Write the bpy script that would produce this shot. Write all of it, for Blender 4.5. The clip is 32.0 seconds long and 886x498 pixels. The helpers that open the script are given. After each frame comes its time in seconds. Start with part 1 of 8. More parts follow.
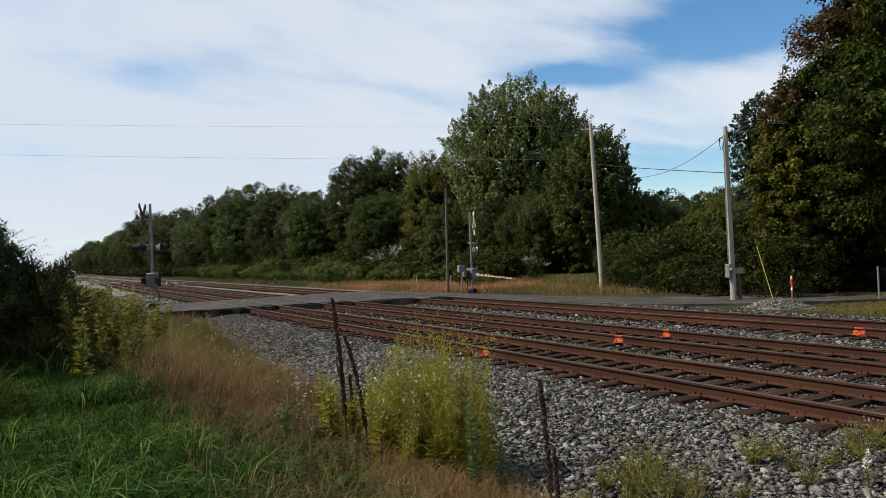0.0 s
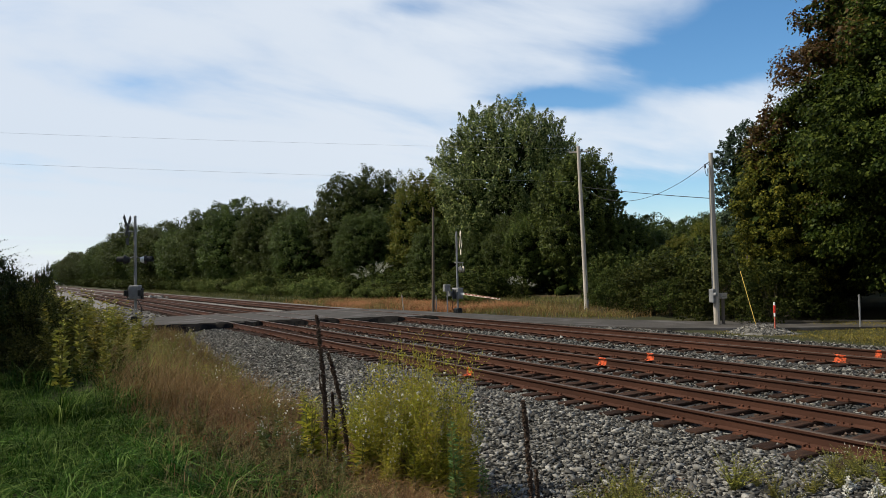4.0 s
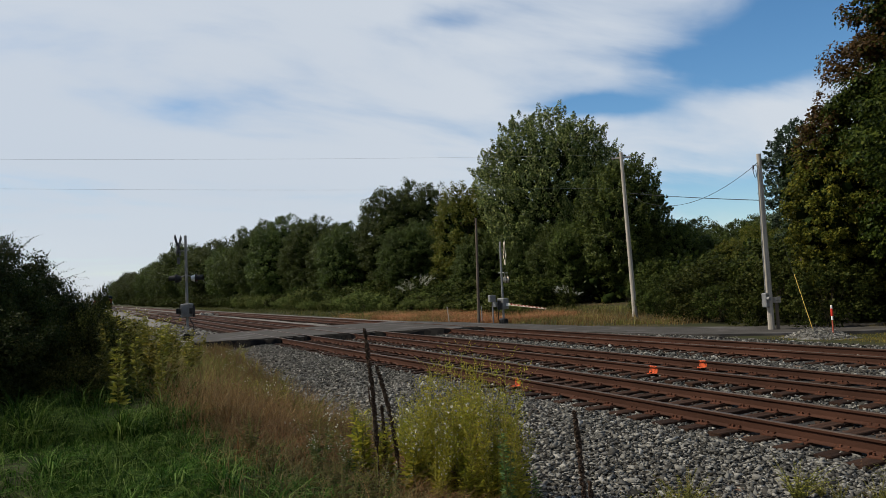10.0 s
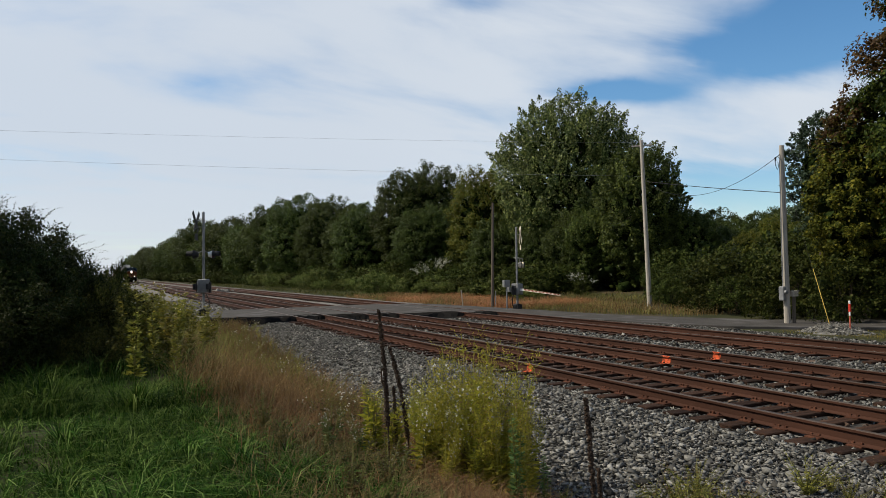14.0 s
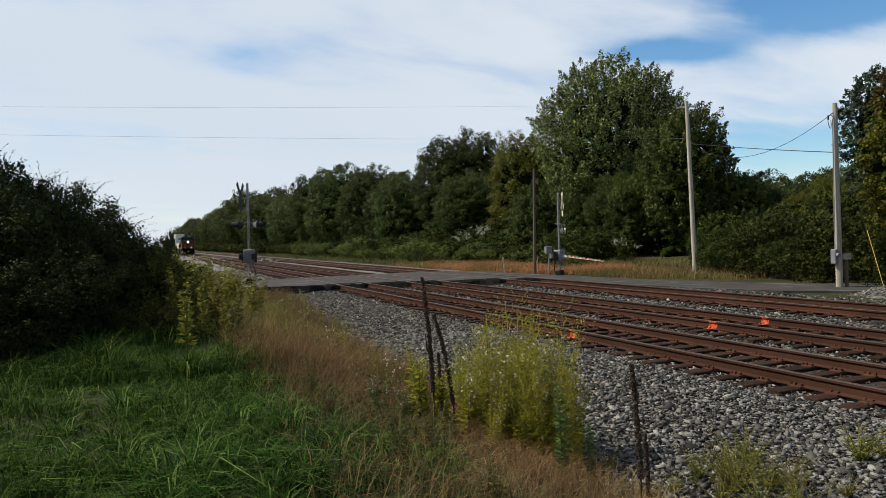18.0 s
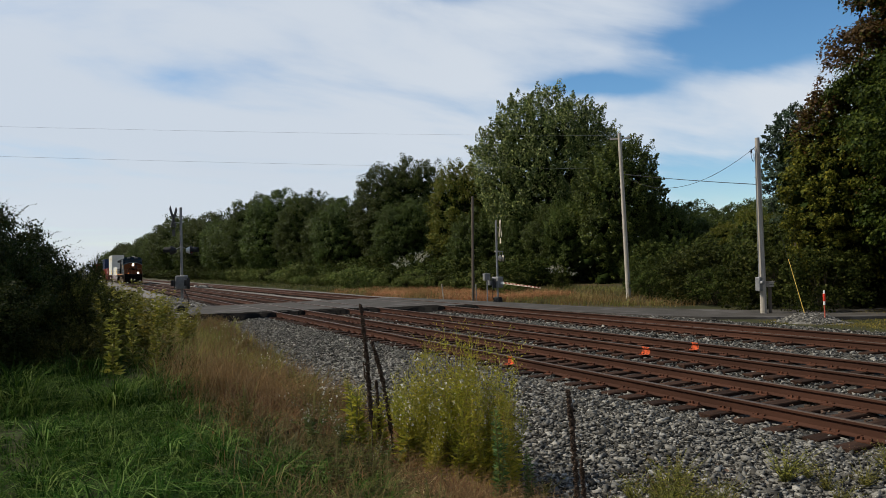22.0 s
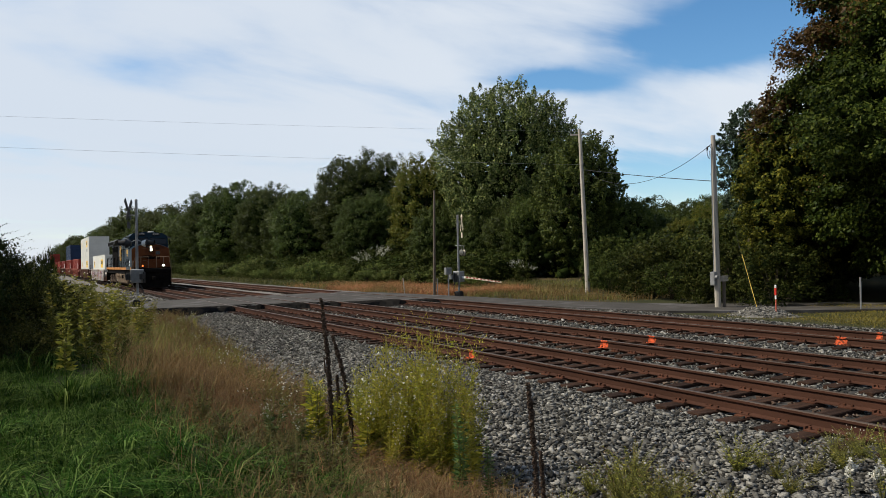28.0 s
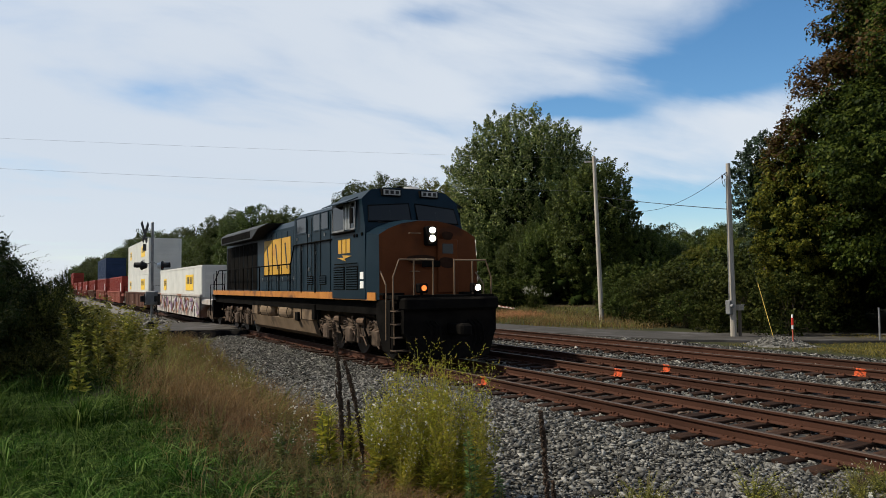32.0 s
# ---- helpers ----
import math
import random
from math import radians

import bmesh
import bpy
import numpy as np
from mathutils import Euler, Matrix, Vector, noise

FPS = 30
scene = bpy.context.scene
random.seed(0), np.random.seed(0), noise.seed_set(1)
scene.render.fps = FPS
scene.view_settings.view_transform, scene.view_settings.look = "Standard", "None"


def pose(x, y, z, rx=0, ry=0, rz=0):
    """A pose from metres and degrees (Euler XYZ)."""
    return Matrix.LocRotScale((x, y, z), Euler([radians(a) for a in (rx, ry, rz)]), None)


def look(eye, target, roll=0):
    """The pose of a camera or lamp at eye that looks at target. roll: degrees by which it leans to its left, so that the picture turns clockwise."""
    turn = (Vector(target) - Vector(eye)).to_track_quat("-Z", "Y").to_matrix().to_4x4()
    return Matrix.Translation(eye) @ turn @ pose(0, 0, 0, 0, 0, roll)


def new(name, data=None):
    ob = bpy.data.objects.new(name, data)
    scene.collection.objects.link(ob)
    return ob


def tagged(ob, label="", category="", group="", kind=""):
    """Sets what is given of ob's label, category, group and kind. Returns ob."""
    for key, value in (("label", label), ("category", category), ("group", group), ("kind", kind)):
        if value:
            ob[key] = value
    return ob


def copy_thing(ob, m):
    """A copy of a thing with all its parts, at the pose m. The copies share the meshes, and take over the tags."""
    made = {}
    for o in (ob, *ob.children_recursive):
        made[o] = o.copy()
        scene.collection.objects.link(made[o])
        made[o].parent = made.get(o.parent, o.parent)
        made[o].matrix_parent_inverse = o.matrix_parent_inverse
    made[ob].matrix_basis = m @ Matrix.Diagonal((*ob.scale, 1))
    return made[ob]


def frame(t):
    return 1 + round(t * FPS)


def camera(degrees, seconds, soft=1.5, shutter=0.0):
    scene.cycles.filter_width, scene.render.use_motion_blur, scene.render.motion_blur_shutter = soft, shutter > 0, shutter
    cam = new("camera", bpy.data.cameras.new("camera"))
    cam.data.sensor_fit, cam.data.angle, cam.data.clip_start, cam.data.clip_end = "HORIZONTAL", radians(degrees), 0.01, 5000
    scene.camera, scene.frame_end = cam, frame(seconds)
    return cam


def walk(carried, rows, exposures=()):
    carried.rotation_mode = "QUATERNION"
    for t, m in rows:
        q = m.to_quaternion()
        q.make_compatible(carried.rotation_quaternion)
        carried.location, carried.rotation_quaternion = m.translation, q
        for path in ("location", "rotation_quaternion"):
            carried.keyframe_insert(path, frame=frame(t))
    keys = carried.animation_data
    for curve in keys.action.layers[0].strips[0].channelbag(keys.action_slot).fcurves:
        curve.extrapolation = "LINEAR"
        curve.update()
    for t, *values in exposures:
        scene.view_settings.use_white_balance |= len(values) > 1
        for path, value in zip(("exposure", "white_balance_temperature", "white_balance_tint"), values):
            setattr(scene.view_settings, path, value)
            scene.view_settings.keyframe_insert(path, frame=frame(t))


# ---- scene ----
cam = camera(63.7, 32.0, 0.7, 0.0)
# seconds, place and turn (rx, ry, rz): a standing person who holds the camera
PATH = [
    (0.0, 0.035, -0.020, 2.016, 90.61, 2.37, -29.36),
    (0.5, 0.035, -0.020, 2.016, 90.86, 1.75, -29.44),
    (1.0, 0.035, -0.020, 2.016, 91.10, 1.51, -29.62),
    (1.5, 0.035, -0.020, 2.016, 91.39, 1.59, -29.20),
    (2.0, 0.035, -0.020, 2.016, 91.05, 1.31, -30.22),
    (2.5, 0.035, -0.020, 2.016, 91.46, 1.30, -30.22),
    (3.0, 0.035, -0.020, 2.016, 91.61, 1.77, -30.32),
    (3.5, 0.035, -0.020, 2.016, 92.02, 1.44, -30.28),
    (5.5, 0.034, -0.021, 2.017, 91.87, 0.56, -30.94),
    (6.0, 0.034, -0.021, 2.017, 91.28, 0.62, -31.20),
    (6.5, 0.034, -0.021, 2.017, 92.73, 0.85, -32.31),
    (7.0, 0.033, -0.023, 2.018, 90.46, -0.80, -34.65),
    (7.5, 0.022, -0.013, 2.017, 91.74, 1.48, -30.62),
    (8.0, 0.022, -0.011, 2.016, 93.97, 1.97, -27.20),
    (8.5, 0.022, -0.012, 2.016, 94.01, 2.04, -27.44),
    (9.0, 0.022, -0.011, 2.016, 94.00, 2.21, -27.17),
    (9.5, 0.022, -0.012, 2.016, 93.85, 1.90, -27.68),
    (10.0, 0.022, -0.011, 2.016, 93.12, 2.57, -26.92),
    (10.5, 0.022, -0.011, 2.016, 88.87, 2.03, -26.11),
    (11.0, 0.022, -0.011, 2.016, 89.42, 1.75, -26.21),
    (11.5, 0.022, -0.011, 2.017, 89.83, 1.59, -26.88),
    (12.0, 0.022, -0.012, 2.017, 89.99, 1.25, -27.40),
    (12.5, 0.022, -0.011, 2.017, 90.66, 1.35, -26.75),
    (13.0, 0.022, -0.011, 2.017, 91.31, 1.40, -26.84),
    (13.5, 0.022, -0.011, 2.017, 91.55, 1.31, -26.25),
    (15.5, 0.000, -0.000, 2.017, 92.30, -0.16, -25.16),
    (16.0, 0.000, -0.000, 2.017, 91.37, -2.85, -31.97),
    (16.5, 0.000, -0.000, 2.017, 92.40, -0.12, -33.28),
    (17.0, 0.000, -0.000, 2.017, 89.35, -0.43, -22.76),
    (17.5, 0.000, -0.000, 2.017, 88.71, 1.20, -21.76),
    (18.0, 0.000, -0.000, 2.017, 89.27, 1.61, -22.45),
    (18.5, 0.000, -0.000, 2.017, 89.32, 1.61, -24.00),
    (19.0, 0.000, -0.000, 2.017, 90.23, 1.87, -24.32),
    (19.5, 0.000, -0.000, 2.017, 90.67, 1.50, -25.38),
    (20.0, 0.000, -0.000, 2.017, 90.75, 1.47, -26.17),
    (20.5, 0.000, -0.000, 2.017, 90.18, 1.19, -27.26),
    (21.0, 0.000, -0.000, 2.017, 91.24, 1.81, -27.34),
    (21.5, 0.000, -0.000, 2.017, 91.22, 1.61, -27.19),
    (22.0, 0.000, -0.000, 2.017, 91.29, 1.37, -27.35),
    (22.5, 0.000, -0.000, 2.017, 91.33, 1.62, -27.77),
    (23.0, 0.000, -0.000, 2.017, 91.77, 2.07, -28.19),
    (23.5, 0.000, -0.000, 2.017, 91.71, 2.03, -28.39),
    (24.0, 0.000, -0.000, 2.017, 91.23, 1.65, -28.03),
    (24.5, 0.000, -0.000, 2.017, 91.43, 1.53, -27.90),
    (25.0, 0.000, -0.000, 2.017, 91.42, 1.75, -28.09),
    (25.5, 0.000, -0.000, 2.017, 91.23, 1.76, -28.79),
    (27.5, 0.000, -0.000, 2.017, 90.60, 1.54, -29.72),
    (28.0, 0.000, -0.000, 2.017, 90.75, 1.21, -30.45),
    (28.5, 0.000, -0.000, 2.017, 90.68, 1.17, -30.82),
    (29.0, 0.000, -0.000, 2.017, 90.92, 1.41, -30.51),
    (29.5, 0.000, -0.000, 2.017, 91.61, 1.59, -29.96),
    (30.0, 0.000, -0.000, 2.017, 92.57, 0.88, -28.93),
    (30.5, 0.000, -0.000, 2.017, 94.12, 0.71, -29.97),
    (31.0, 0.000, -0.000, 2.017, 93.68, 1.59, -30.60),
    (31.5, 0.000, -0.000, 2.017, 92.57, 1.57, -29.94),
    (32.0, 0.000, -0.000, 2.017, 92.81, 0.57, -29.40),
]
walk(cam, [(t, pose(x, y, z, rx, ry, rz)) for t, x, y, z, rx, ry, rz in PATH], exposures=[(0.0, 0.29), (2.0, 0.33), (6.8, 0.34), (8.0, 0.13), (10.0, 0.07), (12.0, 0.26), (13.0, 0.18), (16.0, 0.15), (18.0, 0.27), (20.0, 0.13), (23.0, 0.13), (25.0, 0.21), (28.0, 0.29), (30.0, 0.26), (31.0, 0.17), (32.0, 0.23)])

# ---- light ----
SUN_FROM = Vector((-0.76, 0.46, 1.0)).normalized()
sun_data = bpy.data.lights.new("sun", "SUN")
sun_data.energy, sun_data.angle, sun_data.color = 5.0, radians(0.6), (1.0, 0.91, 0.74)
sun = new("sun", sun_data)
sun.matrix_world = look(SUN_FROM * 50, (0, 0, 0))

world = bpy.data.worlds.new("sky")
scene.world = world
world.use_nodes = True


def sky_nodes():
    nt = world.node_tree
    N, K = nt.nodes, nt.links
    N.clear()
    out = N.new("ShaderNodeOutputWorld")
    bg = N.new("ShaderNodeBackground")
    bg.inputs["Strength"].default_value = 0.102
    K.new(bg.outputs[0], out.inputs[0])
    sky = N.new("ShaderNodeTexSky")
    sky.sky_type, sky.sun_disc = "NISHITA", False
    sky.sun_elevation = math.asin(SUN_FROM.z)
    sky.sun_rotation = math.atan2(SUN_FROM.x, SUN_FROM.y)
    sky.air_density, sky.dust_density, sky.ozone_density = 1.0, 0.25, 3.0
    tc = N.new("ShaderNodeTexCoord")
    sep = N.new("ShaderNodeSeparateXYZ")
    K.new(tc.outputs["Generated"], sep.inputs[0])

    def op(kind, a, b=0.0, clamp=False):
        n = N.new("ShaderNodeMath")
        n.operation, n.use_clamp = kind, clamp
        for s, v in zip(n.inputs, (a, b)):
            if isinstance(v, (int, float)):
                s.default_value = v
            else:
                K.new(v, s)
        return n.outputs[0]
    # the cloud sheet as a plane overhead
    up = op("ADD", op("MAXIMUM", sep.outputs["Z"], 0.0), 0.20)
    u, v = op("DIVIDE", sep.outputs["X"], up), op("DIVIDE", sep.outputs["Y"], up)
    comb = N.new("ShaderNodeCombineXYZ")
    K.new(u, comb.inputs[0])
    K.new(v, comb.inputs[1])
    mp = N.new("ShaderNodeMapping")
    mp.inputs["Rotation"].default_value = (0, 0, radians(CLOUD_TURN))
    mp.inputs["Scale"].default_value = (0.5, 1.15, 1)
    mp.inputs["Location"].default_value = CLOUD_SHIFT
    K.new(comb.outputs[0], mp.inputs[0])
    n1 = N.new("ShaderNodeTexNoise")
    n1.inputs["Scale"].default_value, n1.inputs["Detail"].default_value, n1.inputs["Roughness"].default_value = 1.9, 7.0, 0.53
    n1.inputs["Distortion"].default_value = 0.35
    K.new(mp.outputs[0], n1.inputs["Vector"])
    n2 = N.new("ShaderNodeTexNoise")
    n2.inputs["Scale"].default_value, n2.inputs["Detail"].default_value = 0.32, 3.0
    K.new(mp.outputs[0], n2.inputs["Vector"])
    # clear gaps between the cloud bands: azimuth, height, half width and half height, depth (degrees), edges torn by noise
    n4 = N.new("ShaderNodeTexNoise")
    n4.inputs["Scale"].default_value, n4.inputs["Detail"].default_value = 7.0, 5.0
    K.new(tc.outputs["Generated"], n4.inputs["Vector"])
    tear = op("MULTIPLY", op("SUBTRACT", n4.outputs["Fac"], 0.5), 0.12)
    az = op("ADD", op("ARCTAN2", sep.outputs["X"], sep.outputs["Y"]), op("MULTIPLY", tear, 1.6))
    el = op("ADD", op("ARCSINE", sep.outputs["Z"]), op("MULTIPLY", tear, 0.5))
    gaps = 0.0
    for a, e, wa, we, tilt, depth in CLOUD_GAPS:
        da, de = op("SUBTRACT", az, radians(a)), op("SUBTRACT", el, radians(e))
        de = op("SUBTRACT", de, op("MULTIPLY", da, tilt))
        q = op("ADD", op("POWER", op("ABSOLUTE", op("DIVIDE", da, radians(wa))), 2.0), op("POWER", op("ABSOLUTE", op("DIVIDE", de, radians(we))), 2.0))
        gaps = op("ADD", gaps, op("MULTIPLY", op("EXPONENT", op("MULTIPLY", q, -1.0)), depth))
    dens = op("ADD", op("MULTIPLY", op("SUBTRACT", n1.outputs["Fac"], 0.5), 2.1), op("MULTIPLY", op("SUBTRACT", n2.outputs["Fac"], 0.5), 0.5))
    dens = op("SUBTRACT", op("ADD", dens, 0.86), gaps)
    ramp = N.new("ShaderNodeMapRange")
    ramp.interpolation_type = "SMOOTHSTEP"
    ramp.inputs["From Min"].default_value, ramp.inputs["From Max"].default_value = CLOUD_FROM, CLOUD_TO
    K.new(dens, ramp.inputs["Value"])
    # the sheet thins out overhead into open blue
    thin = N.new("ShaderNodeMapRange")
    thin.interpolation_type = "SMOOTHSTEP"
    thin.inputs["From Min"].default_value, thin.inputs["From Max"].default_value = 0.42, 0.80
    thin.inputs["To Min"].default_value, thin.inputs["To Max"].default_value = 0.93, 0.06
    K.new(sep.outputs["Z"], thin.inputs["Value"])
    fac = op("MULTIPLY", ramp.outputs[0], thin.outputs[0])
    # cloud colour: bright near the sun, greyer where thick
    shade = N.new("ShaderNodeMix")
    shade.data_type = "RGBA"
    shade.inputs["A"].default_value, shade.inputs["B"].default_value = CLOUD_LIT, CLOUD_GREY
    K.new(op("MULTIPLY", op("SUBTRACT", n2.outputs["Fac"], 0.42, True), 3.0, True), shade.inputs["Factor"])
    mix = N.new("ShaderNodeMix")
    mix.data_type = "RGBA"
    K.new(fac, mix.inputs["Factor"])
    deep = N.new("ShaderNodeHueSaturation")
    deep.inputs["Hue"].default_value = 0.496
    deep.inputs["Saturation"].default_value, deep.inputs["Value"].default_value = 1.22, 1.12
    K.new(sky.outputs[0], deep.inputs["Color"])
    K.new(deep.outputs[0], mix.inputs["A"])
    K.new(shade.outputs["Result"], mix.inputs["B"])
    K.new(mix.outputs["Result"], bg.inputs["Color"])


CLOUD_TURN, CLOUD_SHIFT = 58.0, (0.0, 0.0, 0.0)
CLOUD_FROM, CLOUD_TO = 0.10, 0.95
CLOUD_GAPS = ((53.0, 16.2, 8.0, 2.9, 0.12, 1.15), (40.0, 13.7, 5.0, 0.9, 0.0, 0.8), (48.0, 5.0, 10.0, 3.2, 0.0, 0.8), (10.0, 15.6, 6.0, 2.2, 0.1, 0.2), (28.0, 20.8, 5.0, 1.1, 0.05, 0.4), (62.0, 19.0, 10.0, 4.2, 0.0, 1.1), (75.0, 14.0, 8.0, 5.0, 0.0, 0.6))
CLOUD_LIT, CLOUD_GREY = (6.3, 6.75, 7.3, 1), (5.2, 5.75, 6.5, 1)
sky_nodes()

# ---- materials ----


def nodes_of(name):
    m = bpy.data.materials.new(name)
    m.use_nodes = True
    nt = m.node_tree
    return m, nt.nodes, nt.links, nt.nodes["Principled BSDF"]


def mat(name, a, b, rough=0.8, metal=0.0, scale=3.0, fine=40.0, bump=0.3, vary=0.15, mixto=None, mixscale=0.8, mixat=0.55, stretch=(1, 1, 1), island=False, spec=0.12):
    """Two tones by coarse noise, fine grain, a third tone in patches, object-wise change of value, and relief."""
    m, N, K, bsdf = nodes_of(name)
    tc = N.new("ShaderNodeTexCoord")
    mp = N.new("ShaderNodeMapping")
    mp.inputs["Scale"].default_value = stretch
    K.new(tc.outputs["Object"], mp.inputs[0])
    n1 = N.new("ShaderNodeTexNoise")
    n1.inputs["Scale"].default_value, n1.inputs["Detail"].default_value = scale, 5.0
    n2 = N.new("ShaderNodeTexNoise")
    n2.inputs["Scale"].default_value, n2.inputs["Detail"].default_value = fine, 4.0
    for n in (n1, n2):
        K.new(mp.outputs[0], n.inputs["Vector"])
    add = N.new("ShaderNodeMath")
    add.operation = "MULTIPLY_ADD"
    add.inputs[1].default_value = 0.5
    K.new(n2.outputs["Fac"], add.inputs[0])
    half = N.new("ShaderNodeMath")
    half.operation = "MULTIPLY_ADD"
    half.inputs[1].default_value, half.inputs[2].default_value = 2.2, -0.85
    K.new(n1.outputs["Fac"], half.inputs[0])
    K.new(half.outputs[0], add.inputs[2])
    mx = N.new("ShaderNodeMix")
    mx.data_type = "RGBA"
    mx.clamp_factor = True
    mx.inputs["A"].default_value, mx.inputs["B"].default_value = (*a, 1), (*b, 1)
    K.new(add.outputs[0], mx.inputs["Factor"])
    col = mx.outputs["Result"]
    if mixto:
        n3 = N.new("ShaderNodeTexNoise")
        n3.inputs["Scale"].default_value, n3.inputs["Detail"].default_value = mixscale, 6.0
        K.new(mp.outputs[0], n3.inputs["Vector"])
        r = N.new("ShaderNodeMapRange")
        r.inputs["From Min"].default_value, r.inputs["From Max"].default_value = mixat, mixat + 0.12
        K.new(n3.outputs["Fac"], r.inputs["Value"])
        m3 = N.new("ShaderNodeMix")
        m3.data_type = "RGBA"
        m3.inputs["B"].default_value = (*mixto, 1)
        K.new(r.outputs[0], m3.inputs["Factor"])
        K.new(col, m3.inputs["A"])
        col = m3.outputs["Result"]
    if vary:
        if island:
            rnd = N.new("ShaderNodeNewGeometry").outputs["Random Per Island"]
        else:
            rnd = N.new("ShaderNodeObjectInfo").outputs["Random"]
        r = N.new("ShaderNodeMapRange")
        r.inputs["To Min"].default_value, r.inputs["To Max"].default_value = 1 - vary, 1 + vary
        K.new(rnd, r.inputs["Value"])
        hsv = N.new("ShaderNodeHueSaturation")
        K.new(r.outputs[0], hsv.inputs["Value"])
        K.new(col, hsv.inputs["Color"])
        col = hsv.outputs[0]
    K.new(col, bsdf.inputs["Base Color"])
    bsdf.inputs["Roughness"].default_value, bsdf.inputs["Metallic"].default_value = rough, metal
    bsdf.inputs["Specular IOR Level"].default_value = spec
    if bump:
        bp = N.new("ShaderNodeBump")
        bp.inputs["Strength"].default_value, bp.inputs["Distance"].default_value = bump, 0.02
        K.new(add.outputs[0], bp.inputs["Height"])
        K.new(bp.outputs[0], bsdf.inputs["Normal"])
    return m


def leaf_mat(name, tones, trans=0.28, rough=0.5, patch=None, spec=0.12):
    """Leaves: a ramp of tones by leaf, patches of another tone over the crown, and light through the blade."""
    m, N, K, bsdf = nodes_of(name)
    geo = N.new("ShaderNodeNewGeometry")
    ramp = N.new("ShaderNodeValToRGB")
    while len(ramp.color_ramp.elements) < len(tones):
        ramp.color_ramp.elements.new(0.5)
    for i, (e, c) in enumerate(zip(ramp.color_ramp.elements, tones)):
        e.position, e.color = i / max(1, len(tones) - 1), (*c, 1)
    K.new(geo.outputs["Random Per Island"], ramp.inputs[0])
    col = ramp.outputs[0]
    tc = N.new("ShaderNodeTexCoord")
    n = N.new("ShaderNodeTexNoise")
    n.inputs["Scale"].default_value, n.inputs["Detail"].default_value = 0.35, 3.0
    K.new(tc.outputs["Object"], n.inputs["Vector"])
    r = N.new("ShaderNodeMapRange")
    r.inputs["From Min"].default_value, r.inputs["From Max"].default_value = 0.3, 0.7
    r.inputs["To Min"].default_value, r.inputs["To Max"].default_value = 0.72, 1.25
    K.new(n.outputs["Fac"], r.inputs["Value"])
    hsv = N.new("ShaderNodeHueSaturation")
    K.new(r.outputs[0], hsv.inputs["Value"])
    if patch:
        n3 = N.new("ShaderNodeTexNoise")
        n3.inputs["Scale"].default_value, n3.inputs["Detail"].default_value = patch[1], 4.0
        K.new(tc.outputs["Object"], n3.inputs["Vector"])
        r3 = N.new("ShaderNodeMapRange")
        r3.inputs["From Min"].default_value, r3.inputs["From Max"].default_value = patch[2], patch[2] + 0.1
        K.new(n3.outputs["Fac"], r3.inputs["Value"])
        mx = N.new("ShaderNodeMix")
        mx.data_type = "RGBA"
        mx.inputs["B"].default_value = (*patch[0], 1)
        K.new(r3.outputs[0], mx.inputs["Factor"])
        K.new(col, mx.inputs["A"])
        col = mx.outputs["Result"]
    K.new(col, hsv.inputs["Color"])
    info = N.new("ShaderNodeObjectInfo")
    r4 = N.new("ShaderNodeMapRange")
    r4.inputs["To Min"].default_value, r4.inputs["To Max"].default_value = 0.49, 0.515
    K.new(info.outputs["Random"], r4.inputs["Value"])
    K.new(r4.outputs[0], hsv.inputs["Hue"])
    r5 = N.new("ShaderNodeMapRange")
    r5.inputs["To Min"].default_value, r5.inputs["To Max"].default_value = 0.78, 1.22
    K.new(info.outputs["Random"], r5.inputs["Value"])
    mul = N.new("ShaderNodeMath")
    mul.operation = "MULTIPLY"
    K.new(r.outputs[0], mul.inputs[0])
    K.new(r5.outputs[0], mul.inputs[1])
    K.new(mul.outputs[0], hsv.inputs["Value"])
    K.new(hsv.outputs[0], bsdf.inputs["Base Color"])
    bsdf.inputs["Roughness"].default_value, bsdf.inputs["Specular IOR Level"].default_value = rough, spec
    tr = N.new("ShaderNodeBsdfTranslucent")
    K.new(hsv.outputs[0], tr.inputs[0])
    mixs = N.new("ShaderNodeMixShader")
    mixs.inputs[0].default_value = trans
    K.new(bsdf.outputs[0], mixs.inputs[1])
    K.new(tr.outputs[0], mixs.inputs[2])
    K.new(mixs.outputs[0], N["Material Output"].inputs["Surface"])
    return m


def glow(name, colour, strength):
    m, N, K, bsdf = nodes_of(name)
    bsdf.inputs["Base Color"].default_value = (*colour, 1)
    bsdf.inputs["Emission Color"].default_value = (*colour, 1)
    bsdf.inputs["Emission Strength"].default_value = strength
    return m


def glassy(name, tint, spec=0.6):
    m, N, K, bsdf = nodes_of(name)
    bsdf.inputs["Base Color"].default_value = (*tint, 1)
    bsdf.inputs["Roughness"].default_value, bsdf.inputs["Specular IOR Level"].default_value = 0.08, spec
    return m


MEADOW = mat("meadow", (0.02, 0.024, 0.009), (0.042, 0.04, 0.018), 0.95, scale=0.4, fine=9, mixto=(0.06, 0.042, 0.022), mixscale=0.15, mixat=0.55, vary=0)
# near bed coloured dark to stand for shaded gaps between the loose stones
BALLAST_SHADE = mat("ballast", (0.016, 0.015, 0.0145), (0.06, 0.058, 0.055), 0.92, scale=14, fine=30, bump=1.0, mixto=(0.16, 0.10, 0.07), mixscale=0.9, mixat=0.6, vary=0)

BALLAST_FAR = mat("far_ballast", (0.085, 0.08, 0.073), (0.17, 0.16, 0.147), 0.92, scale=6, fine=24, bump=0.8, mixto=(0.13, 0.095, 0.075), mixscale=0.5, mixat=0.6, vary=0)


